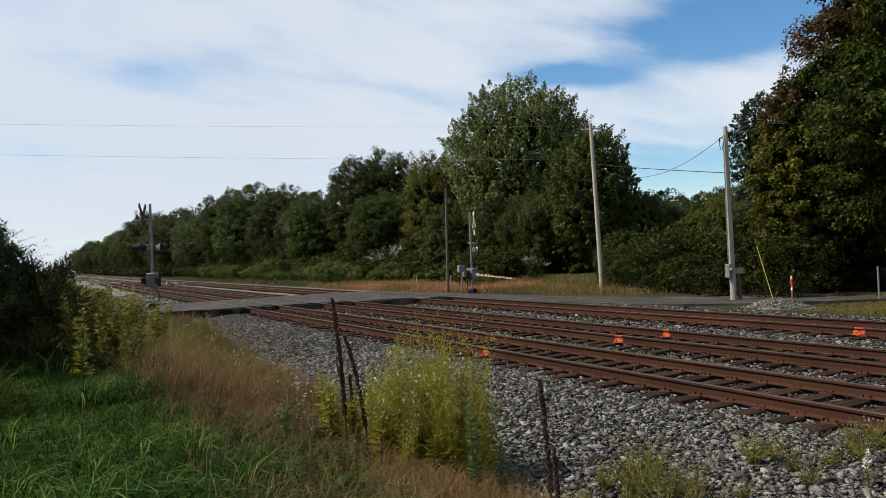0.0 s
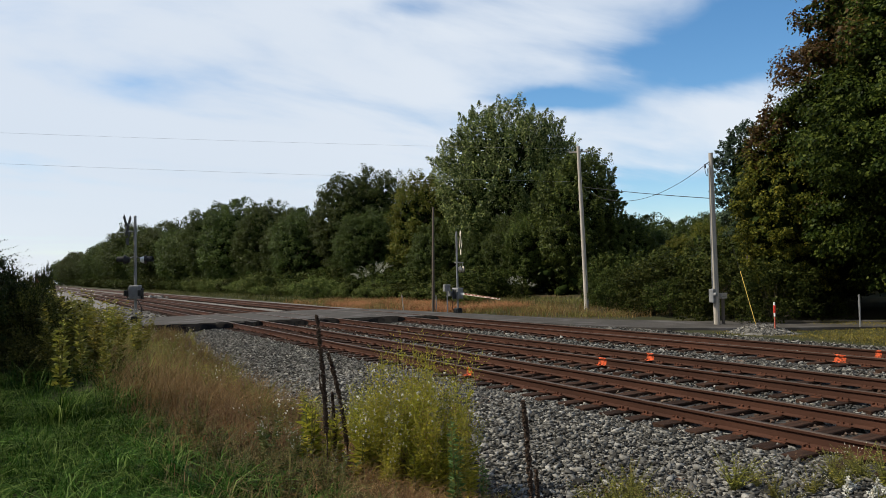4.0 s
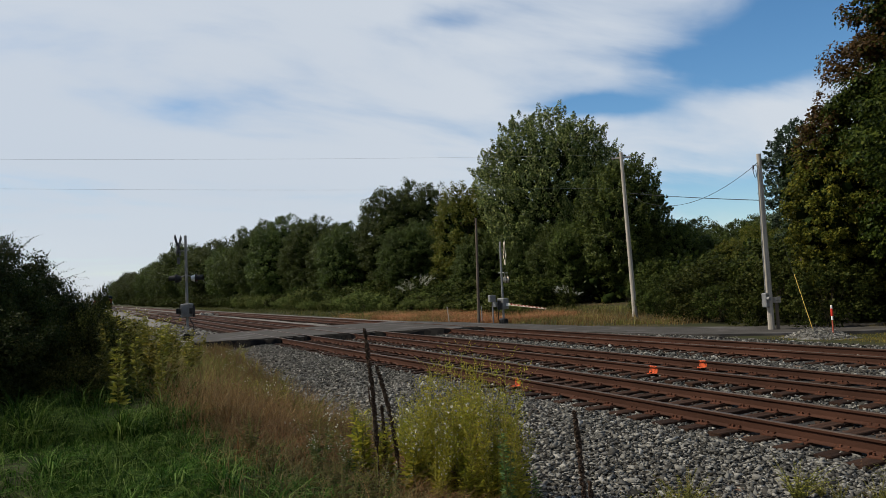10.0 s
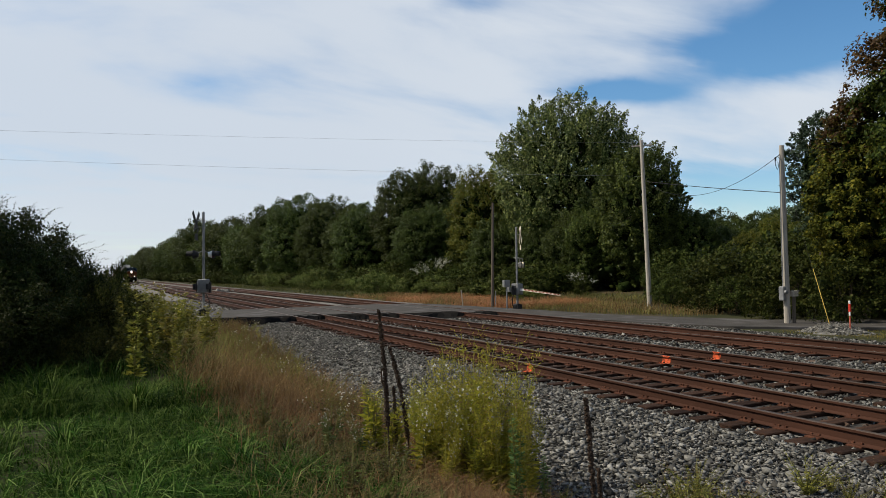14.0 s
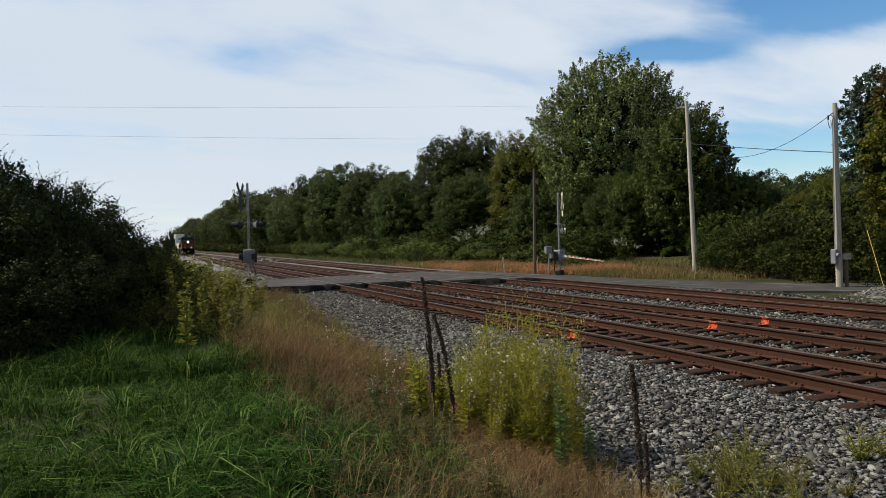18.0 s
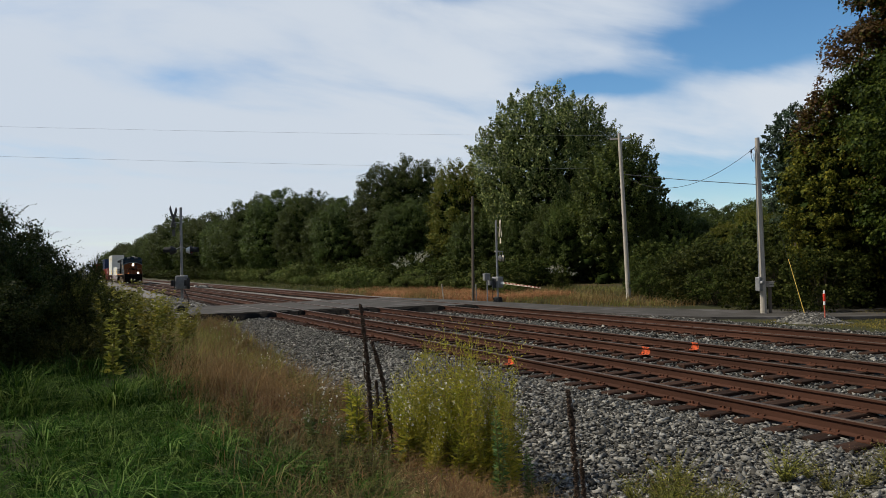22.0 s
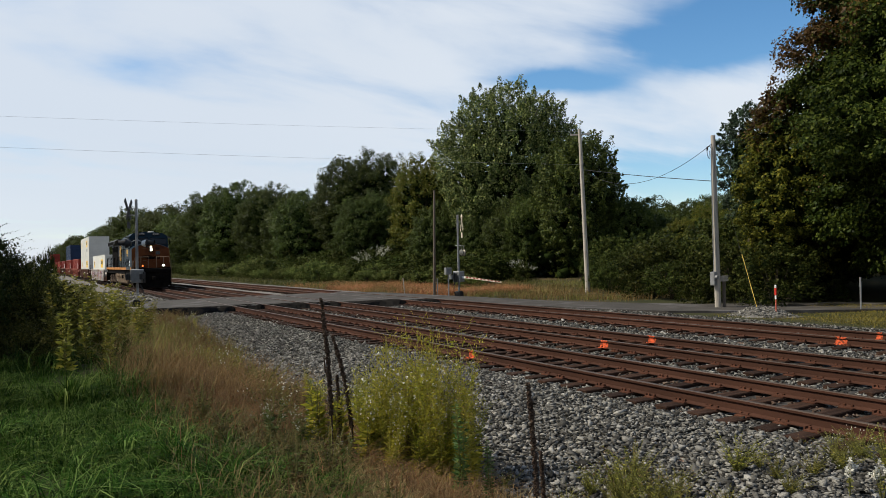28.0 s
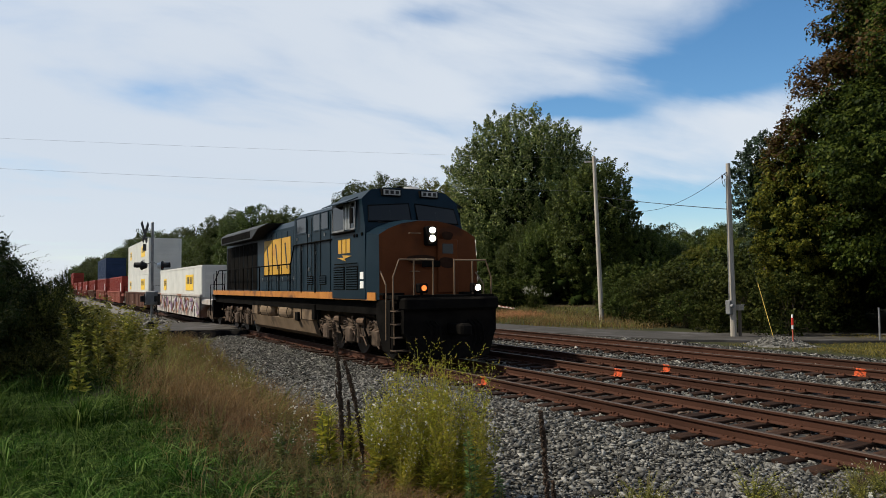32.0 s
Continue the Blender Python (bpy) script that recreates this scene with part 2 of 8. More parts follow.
def stone_mat(name, tones):
    """Crushed stone: a tone for each stone, a little grain and grit."""
    m, N, K, bsdf = nodes_of(name)
    geo = N.new("ShaderNodeNewGeometry")
    ramp = N.new("ShaderNodeValToRGB")
    while len(ramp.color_ramp.elements) < len(tones):
        ramp.color_ramp.elements.new(0.5)
    for i, (e, c) in enumerate(zip(ramp.color_ramp.elements, tones)):
        e.position, e.color = i / (len(tones) - 1), (*c, 1)
    K.new(geo.outputs["Random Per Island"], ramp.inputs[0])
    tc = N.new("ShaderNodeTexCoord")
    n = N.new("ShaderNodeTexNoise")
    n.inputs["Scale"].default_value, n.inputs["Detail"].default_value = 45.0, 5.0
    K.new(tc.outputs["Object"], n.inputs["Vector"])
    r = N.new("ShaderNodeMapRange")
    r.inputs["From Min"].default_value, r.inputs["From Max"].default_value = 0.3, 0.7
    r.inputs["To Min"].default_value, r.inputs["To Max"].default_value = 0.7, 1.3
    K.new(n.outputs["Fac"], r.inputs["Value"])
    hsv = N.new("ShaderNodeHueSaturation")
    K.new(r.outputs[0], hsv.inputs["Value"])
    K.new(ramp.outputs[0], hsv.inputs["Color"])
    K.new(hsv.outputs[0], bsdf.inputs["Base Color"])
    bp = N.new("ShaderNodeBump")
    bp.inputs["Strength"].default_value, bp.inputs["Distance"].default_value = 0.3, 0.01
    K.new(n.outputs["Fac"], bp.inputs["Height"])
    K.new(bp.outputs[0], bsdf.inputs["Normal"])
    bsdf.inputs["Roughness"].default_value, bsdf.inputs["Specular IOR Level"].default_value = 0.85, 0.15
    return m


STONE = stone_mat("crushed_stone", [(0.018, 0.0172, 0.0155), (0.04, 0.038, 0.034), (0.072, 0.069, 0.062), (0.108, 0.104, 0.094), (0.155, 0.149, 0.135), (0.25, 0.24, 0.218)])
STONE_PALE = stone_mat("pale_gravel", [(0.07, 0.067, 0.06), (0.13, 0.125, 0.113), (0.19, 0.182, 0.165), (0.27, 0.26, 0.235)])
STONE_RUSTY = stone_mat("rust_stained_stone", [(0.018, 0.010, 0.007), (0.036, 0.020, 0.013), (0.056, 0.033, 0.022), (0.085, 0.058, 0.042), (0.15, 0.115, 0.09)])
RAIL = mat("rusty_rail", (0.032, 0.0145, 0.0095), (0.064, 0.028, 0.018), 0.75, metal=0.1, scale=2.0, fine=50, bump=0.15, vary=0.08, stretch=(1, 0.3, 1))
RAIL_HEAD = mat("worn_rail_head", (0.05, 0.034, 0.026), (0.095, 0.07, 0.055), 0.5, metal=0.5, scale=1.5, fine=60, bump=0.05, vary=0.05, stretch=(6, 0.2, 1))
TIE = mat("weathered_tie", (0.014, 0.0075, 0.005), (0.042, 0.021, 0.013), 0.9, scale=3, fine=26, bump=0.6, vary=0.35, stretch=(0.5, 4, 4), mixto=(0.06, 0.034, 0.023), mixscale=2.0, mixat=0.6)
PLATE = mat("rusty_tie_plate", (0.045, 0.018, 0.011), (0.09, 0.037, 0.022), 0.8, metal=0.15, scale=5, fine=40, vary=0.2)
ASPHALT = mat("old_asphalt", (0.036, 0.033, 0.03), (0.064, 0.059, 0.054), 0.9, scale=1.2, fine=45, bump=0.35, vary=0, mixto=(0.09, 0.085, 0.085), mixscale=0.6, mixat=0.56)
TAR = mat("fresh_tar", (0.007, 0.0067, 0.0064), (0.017, 0.016, 0.015), 0.95, scale=3, fine=40, bump=0.6, vary=0, spec=0.0)
GRAVEL = mat("grey_gravel", (0.07, 0.066, 0.06), (0.17, 0.163, 0.15), 0.95, scale=5, fine=30, bump=0.8, vary=0)
ORANGE = mat("orange_marking_paint", (0.46, 0.075, 0.025), (0.62, 0.115, 0.042), 0.8, scale=20, fine=60, bump=0.3, vary=0, mixto=(0.16, 0.04, 0.02), mixscale=14.0, mixat=0.46)
POLE = mat("grey_pole_wood", (0.26, 0.235, 0.2), (0.40, 0.36, 0.31), 0.85, scale=2, fine=30, bump=0.35, vary=0.1, stretch=(6, 6, 0.3))
POLE_DARK = mat("dark_pole_wood", (0.075, 0.06, 0.047), (0.14, 0.115, 0.093), 0.9, scale=2, fine=30, vary=0.1, stretch=(6, 6, 0.3))
STEEL = mat("galvanised_steel", (0.16, 0.163, 0.165), (0.25, 0.252, 0.255), 0.5, metal=0.4, scale=4, fine=40, bump=0.05, vary=0.05)
BLACK = mat("black_metal", (0.012, 0.012, 0.013), (0.03, 0.03, 0.03), 0.55, scale=6, fine=40, bump=0.05, vary=0)
CONCRETE = mat("concrete", (0.3, 0.29, 0.27), (0.42, 0.41, 0.38), 0.9, scale=3, fine=30, vary=0.1)
WHITE = mat("white_paint", (0.68, 0.68, 0.66), (0.8, 0.8, 0.78), 0.5, scale=1.2, fine=20, bump=0.04, vary=0.03, mixto=(0.55, 0.52, 0.47), mixscale=0.6, mixat=0.66)
RED = mat("red_paint", (0.42, 0.03, 0.02), (0.55, 0.05, 0.03), 0.5, scale=3, fine=30, bump=0.03, vary=0)
GUARD = mat("faded_yellow_guard", (0.40, 0.27, 0.05), (0.52, 0.36, 0.08), 0.6, scale=3, fine=30, bump=0.03, vary=0)
YELLOW = mat("yellow_plastic", (0.66, 0.42, 0.03), (0.76, 0.5, 0.05), 0.5, scale=3, fine=30, bump=0.03, vary=0)
WIRE_GREY = mat("overhead_wire_grey", (0.3, 0.305, 0.31), (0.38, 0.385, 0.39), 0.6, vary=0, bump=0)
BOARD_BACK = mat("dull_board_back", (0.035, 0.035, 0.036), (0.07, 0.07, 0.07), 0.6, vary=0)
WIRE = mat("cable_black", (0.02, 0.02, 0.022), (0.04, 0.04, 0.042), 0.6, vary=0, bump=0)
# copy of the bark with tones darkened for the shade inside shrubs
BARK_SHADE = mat("shade_dark_bark", (0.016, 0.012, 0.009), (0.04, 0.031, 0.023), 0.95, scale=2, fine=14, bump=0.8, vary=0.2, stretch=(3, 3, 0.6))
BARK = mat("bark", (0.045, 0.035, 0.027), (0.11, 0.09, 0.07), 0.95, scale=2, fine=14, bump=0.8, vary=0.2, stretch=(3, 3, 0.6))

LEAF = leaf_mat("leaf_green", [(0.02, 0.032, 0.0066), (0.036, 0.052, 0.01), (0.054, 0.073, 0.014), (0.082, 0.1, 0.02)])
LEAF_SILVER = leaf_mat("leaf_silver_maple", [(0.02, 0.034, 0.007), (0.046, 0.066, 0.013), (0.095, 0.118, 0.026), (0.29, 0.30, 0.10)], spec=0.2, rough=0.5)
LEAF_MAPLE = leaf_mat("leaf_turning_maple", [(0.008, 0.0145, 0.003), (0.019, 0.033, 0.0055), (0.042, 0.06, 0.009), (0.09, 0.108, 0.019)], spec=0.05)
LEAF_OLIVE = leaf_mat("leaf_olive_maple", [(0.022, 0.03, 0.005), (0.05, 0.06, 0.009), (0.10, 0.105, 0.014), (0.18, 0.16, 0.022)], spec=0.05)
LEAF_MID = leaf_mat("leaf_mid_green", [(0.02, 0.032, 0.007), (0.042, 0.058, 0.011), (0.07, 0.088, 0.017), (0.115, 0.13, 0.027)])
LEAF_RUST = leaf_mat("leaf_rust_brown", [(0.032, 0.018, 0.0064), (0.058, 0.03, 0.0096), (0.09, 0.046, 0.0128), (0.10, 0.07, 0.016)])
LEAF_YELLOW = leaf_mat("leaf_yellowing", [(0.04409, 0.06319, 0.00833), (0.08266, 0.0972, 0.01189), (0.1267, 0.1264, 0.01665), (0.09922, 0.08266, 0.01189)])
LEAF_SHRUB = leaf_mat("leaf_shrub", [(0.013, 0.019, 0.0045), (0.024, 0.033, 0.0068), (0.041, 0.051, 0.0108), (0.064, 0.066, 0.017)], trans=0.2, spec=0.03)
LEAF_BANK = leaf_mat("leaf_bank_shrub", [(0.03, 0.045, 0.011), (0.062, 0.083, 0.018), (0.105, 0.125, 0.03), (0.165, 0.17, 0.05)], trans=0.25, spec=0.05)
# shrub leaf tones darkened to carry the deep shade they stand in
LEAF_SHADE = leaf_mat("leaf_shade_shrub", [(0.009, 0.0155, 0.004), (0.016, 0.025, 0.006), (0.026, 0.036, 0.009), (0.042, 0.042, 0.012)], trans=0.15, spec=0.03)
LEAF_BRUSH = leaf_mat("leaf_olive_brush", [(0.015, 0.019, 0.005), (0.034, 0.04, 0.009), (0.068, 0.07, 0.016), (0.14, 0.125, 0.034)], trans=0.3, spec=0.03)
LEAF_ASH = leaf_mat("leaf_ash_bluish", [(0.016, 0.03, 0.016), (0.03, 0.053, 0.028), (0.05, 0.08, 0.044), (0.08, 0.115, 0.068)], trans=0.2)
# leaf green darkened in colour to stand for the shade inside crowns
LEAF_CORE_SHADE = mat("inner_foliage", (0.009, 0.015, 0.004), (0.02, 0.03, 0.009), 0.95, scale=1.5, fine=9, bump=1.0, vary=0.15, spec=0.0)
BLADE = leaf_mat("grass_blade", [(0.007, 0.021, 0.0028), (0.018, 0.045, 0.0055), (0.042, 0.084, 0.012), (0.15, 0.20, 0.055)], trans=0.3, rough=0.65, spec=0.02)
BLADE_DRY = leaf_mat("dry_grass_blade", [(0.075, 0.041, 0.017), (0.112, 0.063, 0.026), (0.152, 0.089, 0.038), (0.22, 0.146, 0.068)], trans=0.3, rough=0.7)
BLADE_RED = leaf_mat("russet_grass_blade", [(0.21, 0.078, 0.042), (0.29, 0.115, 0.06), (0.35, 0.15, 0.078), (0.34, 0.18, 0.10)], trans=0.3, rough=0.7)
BLADE_MIX = leaf_mat("verge_grass_blade", [(0.07371, 0.085, 0.0192), (0.1229, 0.1275, 0.0288), (0.1638, 0.153, 0.0384), (0.1966, 0.17, 0.0576)], trans=0.3, rough=0.6)
BLADE_FADED = leaf_mat("faded_grass_blade", [(0.038, 0.042, 0.013), (0.066, 0.06, 0.019), (0.108, 0.084, 0.03), (0.175, 0.118, 0.05)], trans=0.25, rough=0.6)
BLADE_WOOD = leaf_mat("wood_edge_blade", [(0.03, 0.04, 0.009), (0.055, 0.068, 0.015), (0.09, 0.098, 0.024), (0.15, 0.13, 0.038)], trans=0.25, rough=0.6)
# yellow-green verge tones lightened in colour to look sunlit
BLADE_SUNNY = leaf_mat("sunny_verge_blade", [(0.10, 0.094, 0.018), (0.15, 0.132, 0.024), (0.20, 0.162, 0.032), (0.25, 0.195, 0.045)], trans=0.3, rough=0.6)
BLADE_RUST = leaf_mat("rust_brown_blade", [(0.12, 0.052, 0.022), (0.17, 0.075, 0.032), (0.23, 0.105, 0.046), (0.30, 0.165, 0.08)], trans=0.3, rough=0.7, spec=0.03)
BLADE_PALE = leaf_mat("pale_dry_blade", [(0.12, 0.085, 0.038), (0.19, 0.13, 0.06), (0.27, 0.185, 0.09), (0.40, 0.30, 0.165)], trans=0.3, rough=0.7)
WEED = leaf_mat("weed_leaf", [(0.15, 0.165, 0.018), (0.25, 0.25, 0.027), (0.36, 0.33, 0.038), (0.46, 0.39, 0.05)], trans=0.45)
WEED_TALL = leaf_mat("tall_weed_leaf", [(0.08, 0.085, 0.015), (0.135, 0.135, 0.022), (0.20, 0.185, 0.03), (0.29, 0.24, 0.045)], trans=0.35)
WEED_LOW = leaf_mat("low_weed_leaf", [(0.085, 0.092, 0.018), (0.135, 0.135, 0.025), (0.20, 0.185, 0.032), (0.28, 0.24, 0.05)], trans=0.3)
WEED_GREEN = leaf_mat("weed_leaf_green", [(0.04, 0.075, 0.02), (0.065, 0.11, 0.028), (0.1, 0.14, 0.04), (0.15, 0.17, 0.06)], trans=0.3)
FLUFF = leaf_mat("pale_seed_head", [(0.5, 0.48, 0.41), (0.62, 0.6, 0.53), (0.7, 0.68, 0.62)], trans=0.3)
FLUFF_DULL = leaf_mat("dull_white_flower", [(0.22, 0.22, 0.18), (0.32, 0.31, 0.26), (0.4, 0.39, 0.34)], trans=0.3)
SEED = leaf_mat("brown_seed_head", [(0.1, 0.06, 0.03), (0.17, 0.10, 0.05), (0.22, 0.14, 0.07)], trans=0.15)
STALK = mat("dead_stalk", (0.022, 0.015, 0.011), (0.06, 0.04, 0.028), 0.95, scale=10, fine=60, bump=0.8, vary=0.1)
WEED_STEM = mat("yellow_weed_stem", (0.17, 0.17, 0.035), (0.28, 0.25, 0.06), 0.8, scale=6, fine=40, vary=0.2)
STEM = mat("weed_stem", (0.08, 0.09, 0.025), (0.14, 0.12, 0.04), 0.8, scale=6, fine=40, vary=0.2)

# ---- mesh helpers ----


def finish(name, bm, material, smooth=False):
    me = bpy.data.meshes.new(name)
    bmesh.ops.recalc_face_normals(bm, faces=bm.faces)
    bm.to_mesh(me)
    bm.free()
    me.materials.append(material)
    if smooth:
        me.shade_smooth()
    return me


def np_mesh(name, verts, faces, material, smooth=False):
    """A mesh from arrays: n x 3 places and m x k corners."""
    me = bpy.data.meshes.new(name)
    verts, faces = np.asarray(verts, np.float32), np.asarray(faces, np.int32)
    n, k = faces.shape
    me.vertices.add(len(verts))
    me.vertices.foreach_set("co", verts.ravel())
    me.loops.add(n * k)
    me.loops.foreach_set("vertex_index", faces.ravel())
    me.polygons.add(n)
    me.polygons.foreach_set("loop_start", np.arange(0, n * k, k, dtype=np.int32))
    me.update(calc_edges=True)
    me.materials.append(material)
    if smooth:
        me.shade_smooth()
    return me


def part(name, bm, material, parent, label=""):
    """One mesh object under a thing or a part."""
    me = bm if isinstance(bm, bpy.types.Mesh) else finish(name, bm, material)
    ob = new(name, me)
    ob.parent = parent
    return tagged(ob, label)


def thing(name, label, category, at=(0, 0, 0), group="", kind="", turn=0.0):
    ob = new(name)
    ob.matrix_basis = pose(*at, 0, 0, turn)
    return tagged(ob, label, category, group, kind)


def box(bm, x0, x1, y0, y1, z0, z1, bevel=0.0):
    vs = bmesh.ops.create_cube(bm, size=1.0)["verts"]
    for v in vs:
        v.co = Vector(((x0 + x1) / 2 + v.co.x * (x1 - x0), (y0 + y1) / 2 + v.co.y * (y1 - y0), (z0 + z1) / 2 + v.co.z * (z1 - z0)))
    if bevel:
        es = list({e for v in vs for e in v.link_edges})
        bmesh.ops.bevel(bm, geom=es, offset=bevel, segments=1, affect="EDGES", profile=0.5)
    return bm


def boxed(*a, **k):
    return box(bmesh.new(), *a, **k)


def rod(bm, p, q, r0, r1=None, seg=8):
    p, q = Vector(p), Vector(q)
    r1 = r0 if r1 is None else r1
    d = q - p
    m = Matrix.Translation((p + q) / 2) @ d.to_track_quat("Z", "Y").to_matrix().to_4x4()
    bmesh.ops.create_cone(bm, cap_ends=True, segments=seg, radius1=r0, radius2=r1, depth=d.length, matrix=m)
    return bm


def rodded(*a, **k):
    return rod(bmesh.new(), *a, **k)


def prism(bm, outline, y0, y1, axis="y"):
    """An outline of (a, b) pairs drawn out along an axis: y (a=x, b=z) or x (a=y, b=z)."""
    def put(a, b, c):
        return bm.verts.new((a, c, b) if axis == "y" else (c, a, b))
    lo, hi = [put(a, b, y0) for a, b in outline], [put(a, b, y1) for a, b in outline]
    n = len(outline)
    bm.faces.new(lo)
    bm.faces.new(hi[::-1])
    for i in range(n):
        bm.faces.new((lo[i], lo[(i + 1) % n], hi[(i + 1) % n], hi[i]))
    return bm


def tube_path(bm, pts, r, seg=6):
    """One bent tube along pts, closed at both ends."""
    pts = [Vector(p) for p in pts]
    rings, side = [], None
    for i, p in enumerate(pts):
        d = (pts[min(i + 1, len(pts) - 1)] - pts[max(i - 1, 0)]).normalized()
        if side is None:
            side = d.cross(Vector((0.31, 0.52, 0.79))).normalized()
        side = (side - d * side.dot(d)).normalized()
        up = d.cross(side)
        rings.append([bm.verts.new(p + (side * math.cos(q) + up * math.sin(q)) * r) for q in (k * 2 * math.pi / seg for k in range(seg))])
    for a, b in zip(rings, rings[1:]):
        for k in range(seg):
            bm.faces.new((a[k], a[(k + 1) % seg], b[(k + 1) % seg], b[k]))
    bm.faces.new(rings[0][::-1])
    bm.faces.new(rings[-1])
    return bm


def wire_mesh(name, p, q, sag, r, material, n=24):
    p, q = np.array(p, float), np.array(q, float)
    s = np.linspace(0, 1, n + 1)
    c = p + (q - p) * s[:, None]
    c[:, 2] -= sag * 4 * s * (1 - s)
    ring = np.array([(math.cos(a), math.sin(a)) for a in np.arange(5) * 2 * math.pi / 5])
    d = (q - p) / np.linalg.norm(q - p)
    side = np.cross(d, (0, 0, 1.0))
    side /= np.linalg.norm(side)
    up = np.cross(side, d)
    V = (c[:, None, :] + r * (ring[None, :, :1] * side + ring[None, :, 1:] * up)).reshape(-1, 3)
    F = [(i * 5 + j, i * 5 + (j + 1) % 5, (i + 1) * 5 + (j + 1) % 5, (i + 1) * 5 + j) for i in range(n) for j in range(5)]
    return np_mesh(name, V, F, material)


def leaf_arrays(c, axis, length, width, rng, fold=0.25):
    """Kite-shaped leaves at c that point along axis: four corners each."""
    n = len(c)
    axis = axis / (np.linalg.norm(axis, axis=1, keepdims=True) + 1e-9)
    side = np.cross(axis, rng.normal(size=(n, 3)))
    side /= np.linalg.norm(side, axis=1, keepdims=True) + 1e-9
    nor = np.cross(side, axis)
    L, Wd = length[:, None], width[:, None]
    mid = c + axis * L * 0.5
    V = np.stack([c, mid + side * Wd * 0.5 + nor * Wd * fold, c + axis * L, mid - side * Wd * 0.5 + nor * Wd * fold], 1)
    F = np.arange(n * 4).reshape(n, 4)
    return V.reshape(-1, 3), F


def blade_arrays(base, height, lean, width, rng):
    """Bent blades: two quads that end in a point (five corners as a quad and a triangle are kept as three quads' worth)."""
    n = len(base)
    a = rng.uniform(0, 2 * math.pi, n)
    out = np.stack([np.cos(a), np.sin(a), np.zeros(n)], 1)
    side = np.stack([-np.sin(a), np.cos(a), np.zeros(n)], 1)
    H, Ln, Wd = height[:, None], lean[:, None], width[:, None]
    up = np.array([[0, 0, 1.0]])
    m1 = base + up * H * 0.55 + out * Ln * H * 0.28
    tip = base + up * H * (1 - 0.25 * Ln) + out * Ln * H
    V = np.stack([base - side * Wd / 2, base + side * Wd / 2, m1 + side * Wd * 0.4, m1 - side * Wd * 0.4, tip + side * Wd * 0.06, tip - side * Wd * 0.06], 1)
    i = np.arange(n)[:, None] * 6
    F = np.concatenate([i + np.array([[0, 1, 2, 3]]), i + np.array([[3, 2, 4, 5]])], 0)
    return V.reshape(-1, 3), F


def merge(list_of):
    V, F, o = [], [], 0
    for v, f in list_of:
        V.append(v)
        F.append(f + o)
        o += len(v)
    return np.concatenate(V), np.concatenate(F)


def smoothstep(a, b, x):
    t = np.clip((x - a) / (b - a), 0, 1)
    return t * t * (3 - 2 * t)


# ---- plan: x across the tracks, y along them, z = 0 at the railheads ----
RAIL_X = ((8.43, 9.935), (11.82, 13.325), (16.32, 17.825))
CROSS_Y = (33.6, 42.8)


def ground_z(x, y):
    x, y = np.asarray(x, float), np.asarray(y, float)
    z = 0.05 - 0.62 * smoothstep(1.2, 4.3, x) + 0.0 * y
    z = z + 0.30 * smoothstep(18.0, 19.5, x)
    near = 0.38 * smoothstep(4.6, 1.0, np.hypot(x, y))
    far = 0.5 * smoothstep(26, 40, x)
    bumps = 0.05 * np.sin(x * 0.9 + y * 0.31) * np.cos(y * 0.53 - x * 0.2)
    calm = smoothstep(3.5, 4.5, x) * smoothstep(19.5, 18.5, x)
    road = smoothstep(30.5, 34, y) * smoothstep(47, 43.4, y) * smoothstep(4.6, 3.2, x) * smoothstep(-60, -40, x)
    return z + near + far + bumps * (1 - calm) * (1 - road) + road * (-0.22 - z)


def ballast_z(x):
    return np.interp(x, [3.7, 4.6, 7.3, 10.0, 10.9, 11.6, 13.6, 14.6, 15.9, 18.2, 18.9, 20.4, 21.2], [-0.58, -0.50, -0.25, -0.245, -0.27, -0.245, -0.245, -0.30, -0.25, -0.25, -0.26, -0.22, -0.36])


# ---- large structure ----
def ground():
    xs = np.concatenate([[-1500, -600, -250, -120, -60, -30, -20], np.linspace(-14, 30, 89), [34, 40, 60, 120, 300, 700, 1500]])
    ys = np.concatenate([[-1500, -500, -150, -60, -30], np.linspace(-12, 60, 121), [70, 85, 110, 150, 220, 350, 600, 1000, 1800]])
    X, Y = np.meshgrid(xs, ys)
    V = np.stack([X, Y, ground_z(X, Y)], -1).reshape(-1, 3)
    nx, ny = len(xs), len(ys)
    i = np.arange(nx * ny).reshape(ny, nx)
    F = np.stack([i[:-1, :-1], i[:-1, 1:], i[1:, 1:], i[1:, :-1]], -1).reshape(-1, 4)
    ob = new("ground", np_mesh("ground", V, F, MEADOW, True))
    tagged(ob, "rough grassy ground beside the railway", "ground", kind="structure")


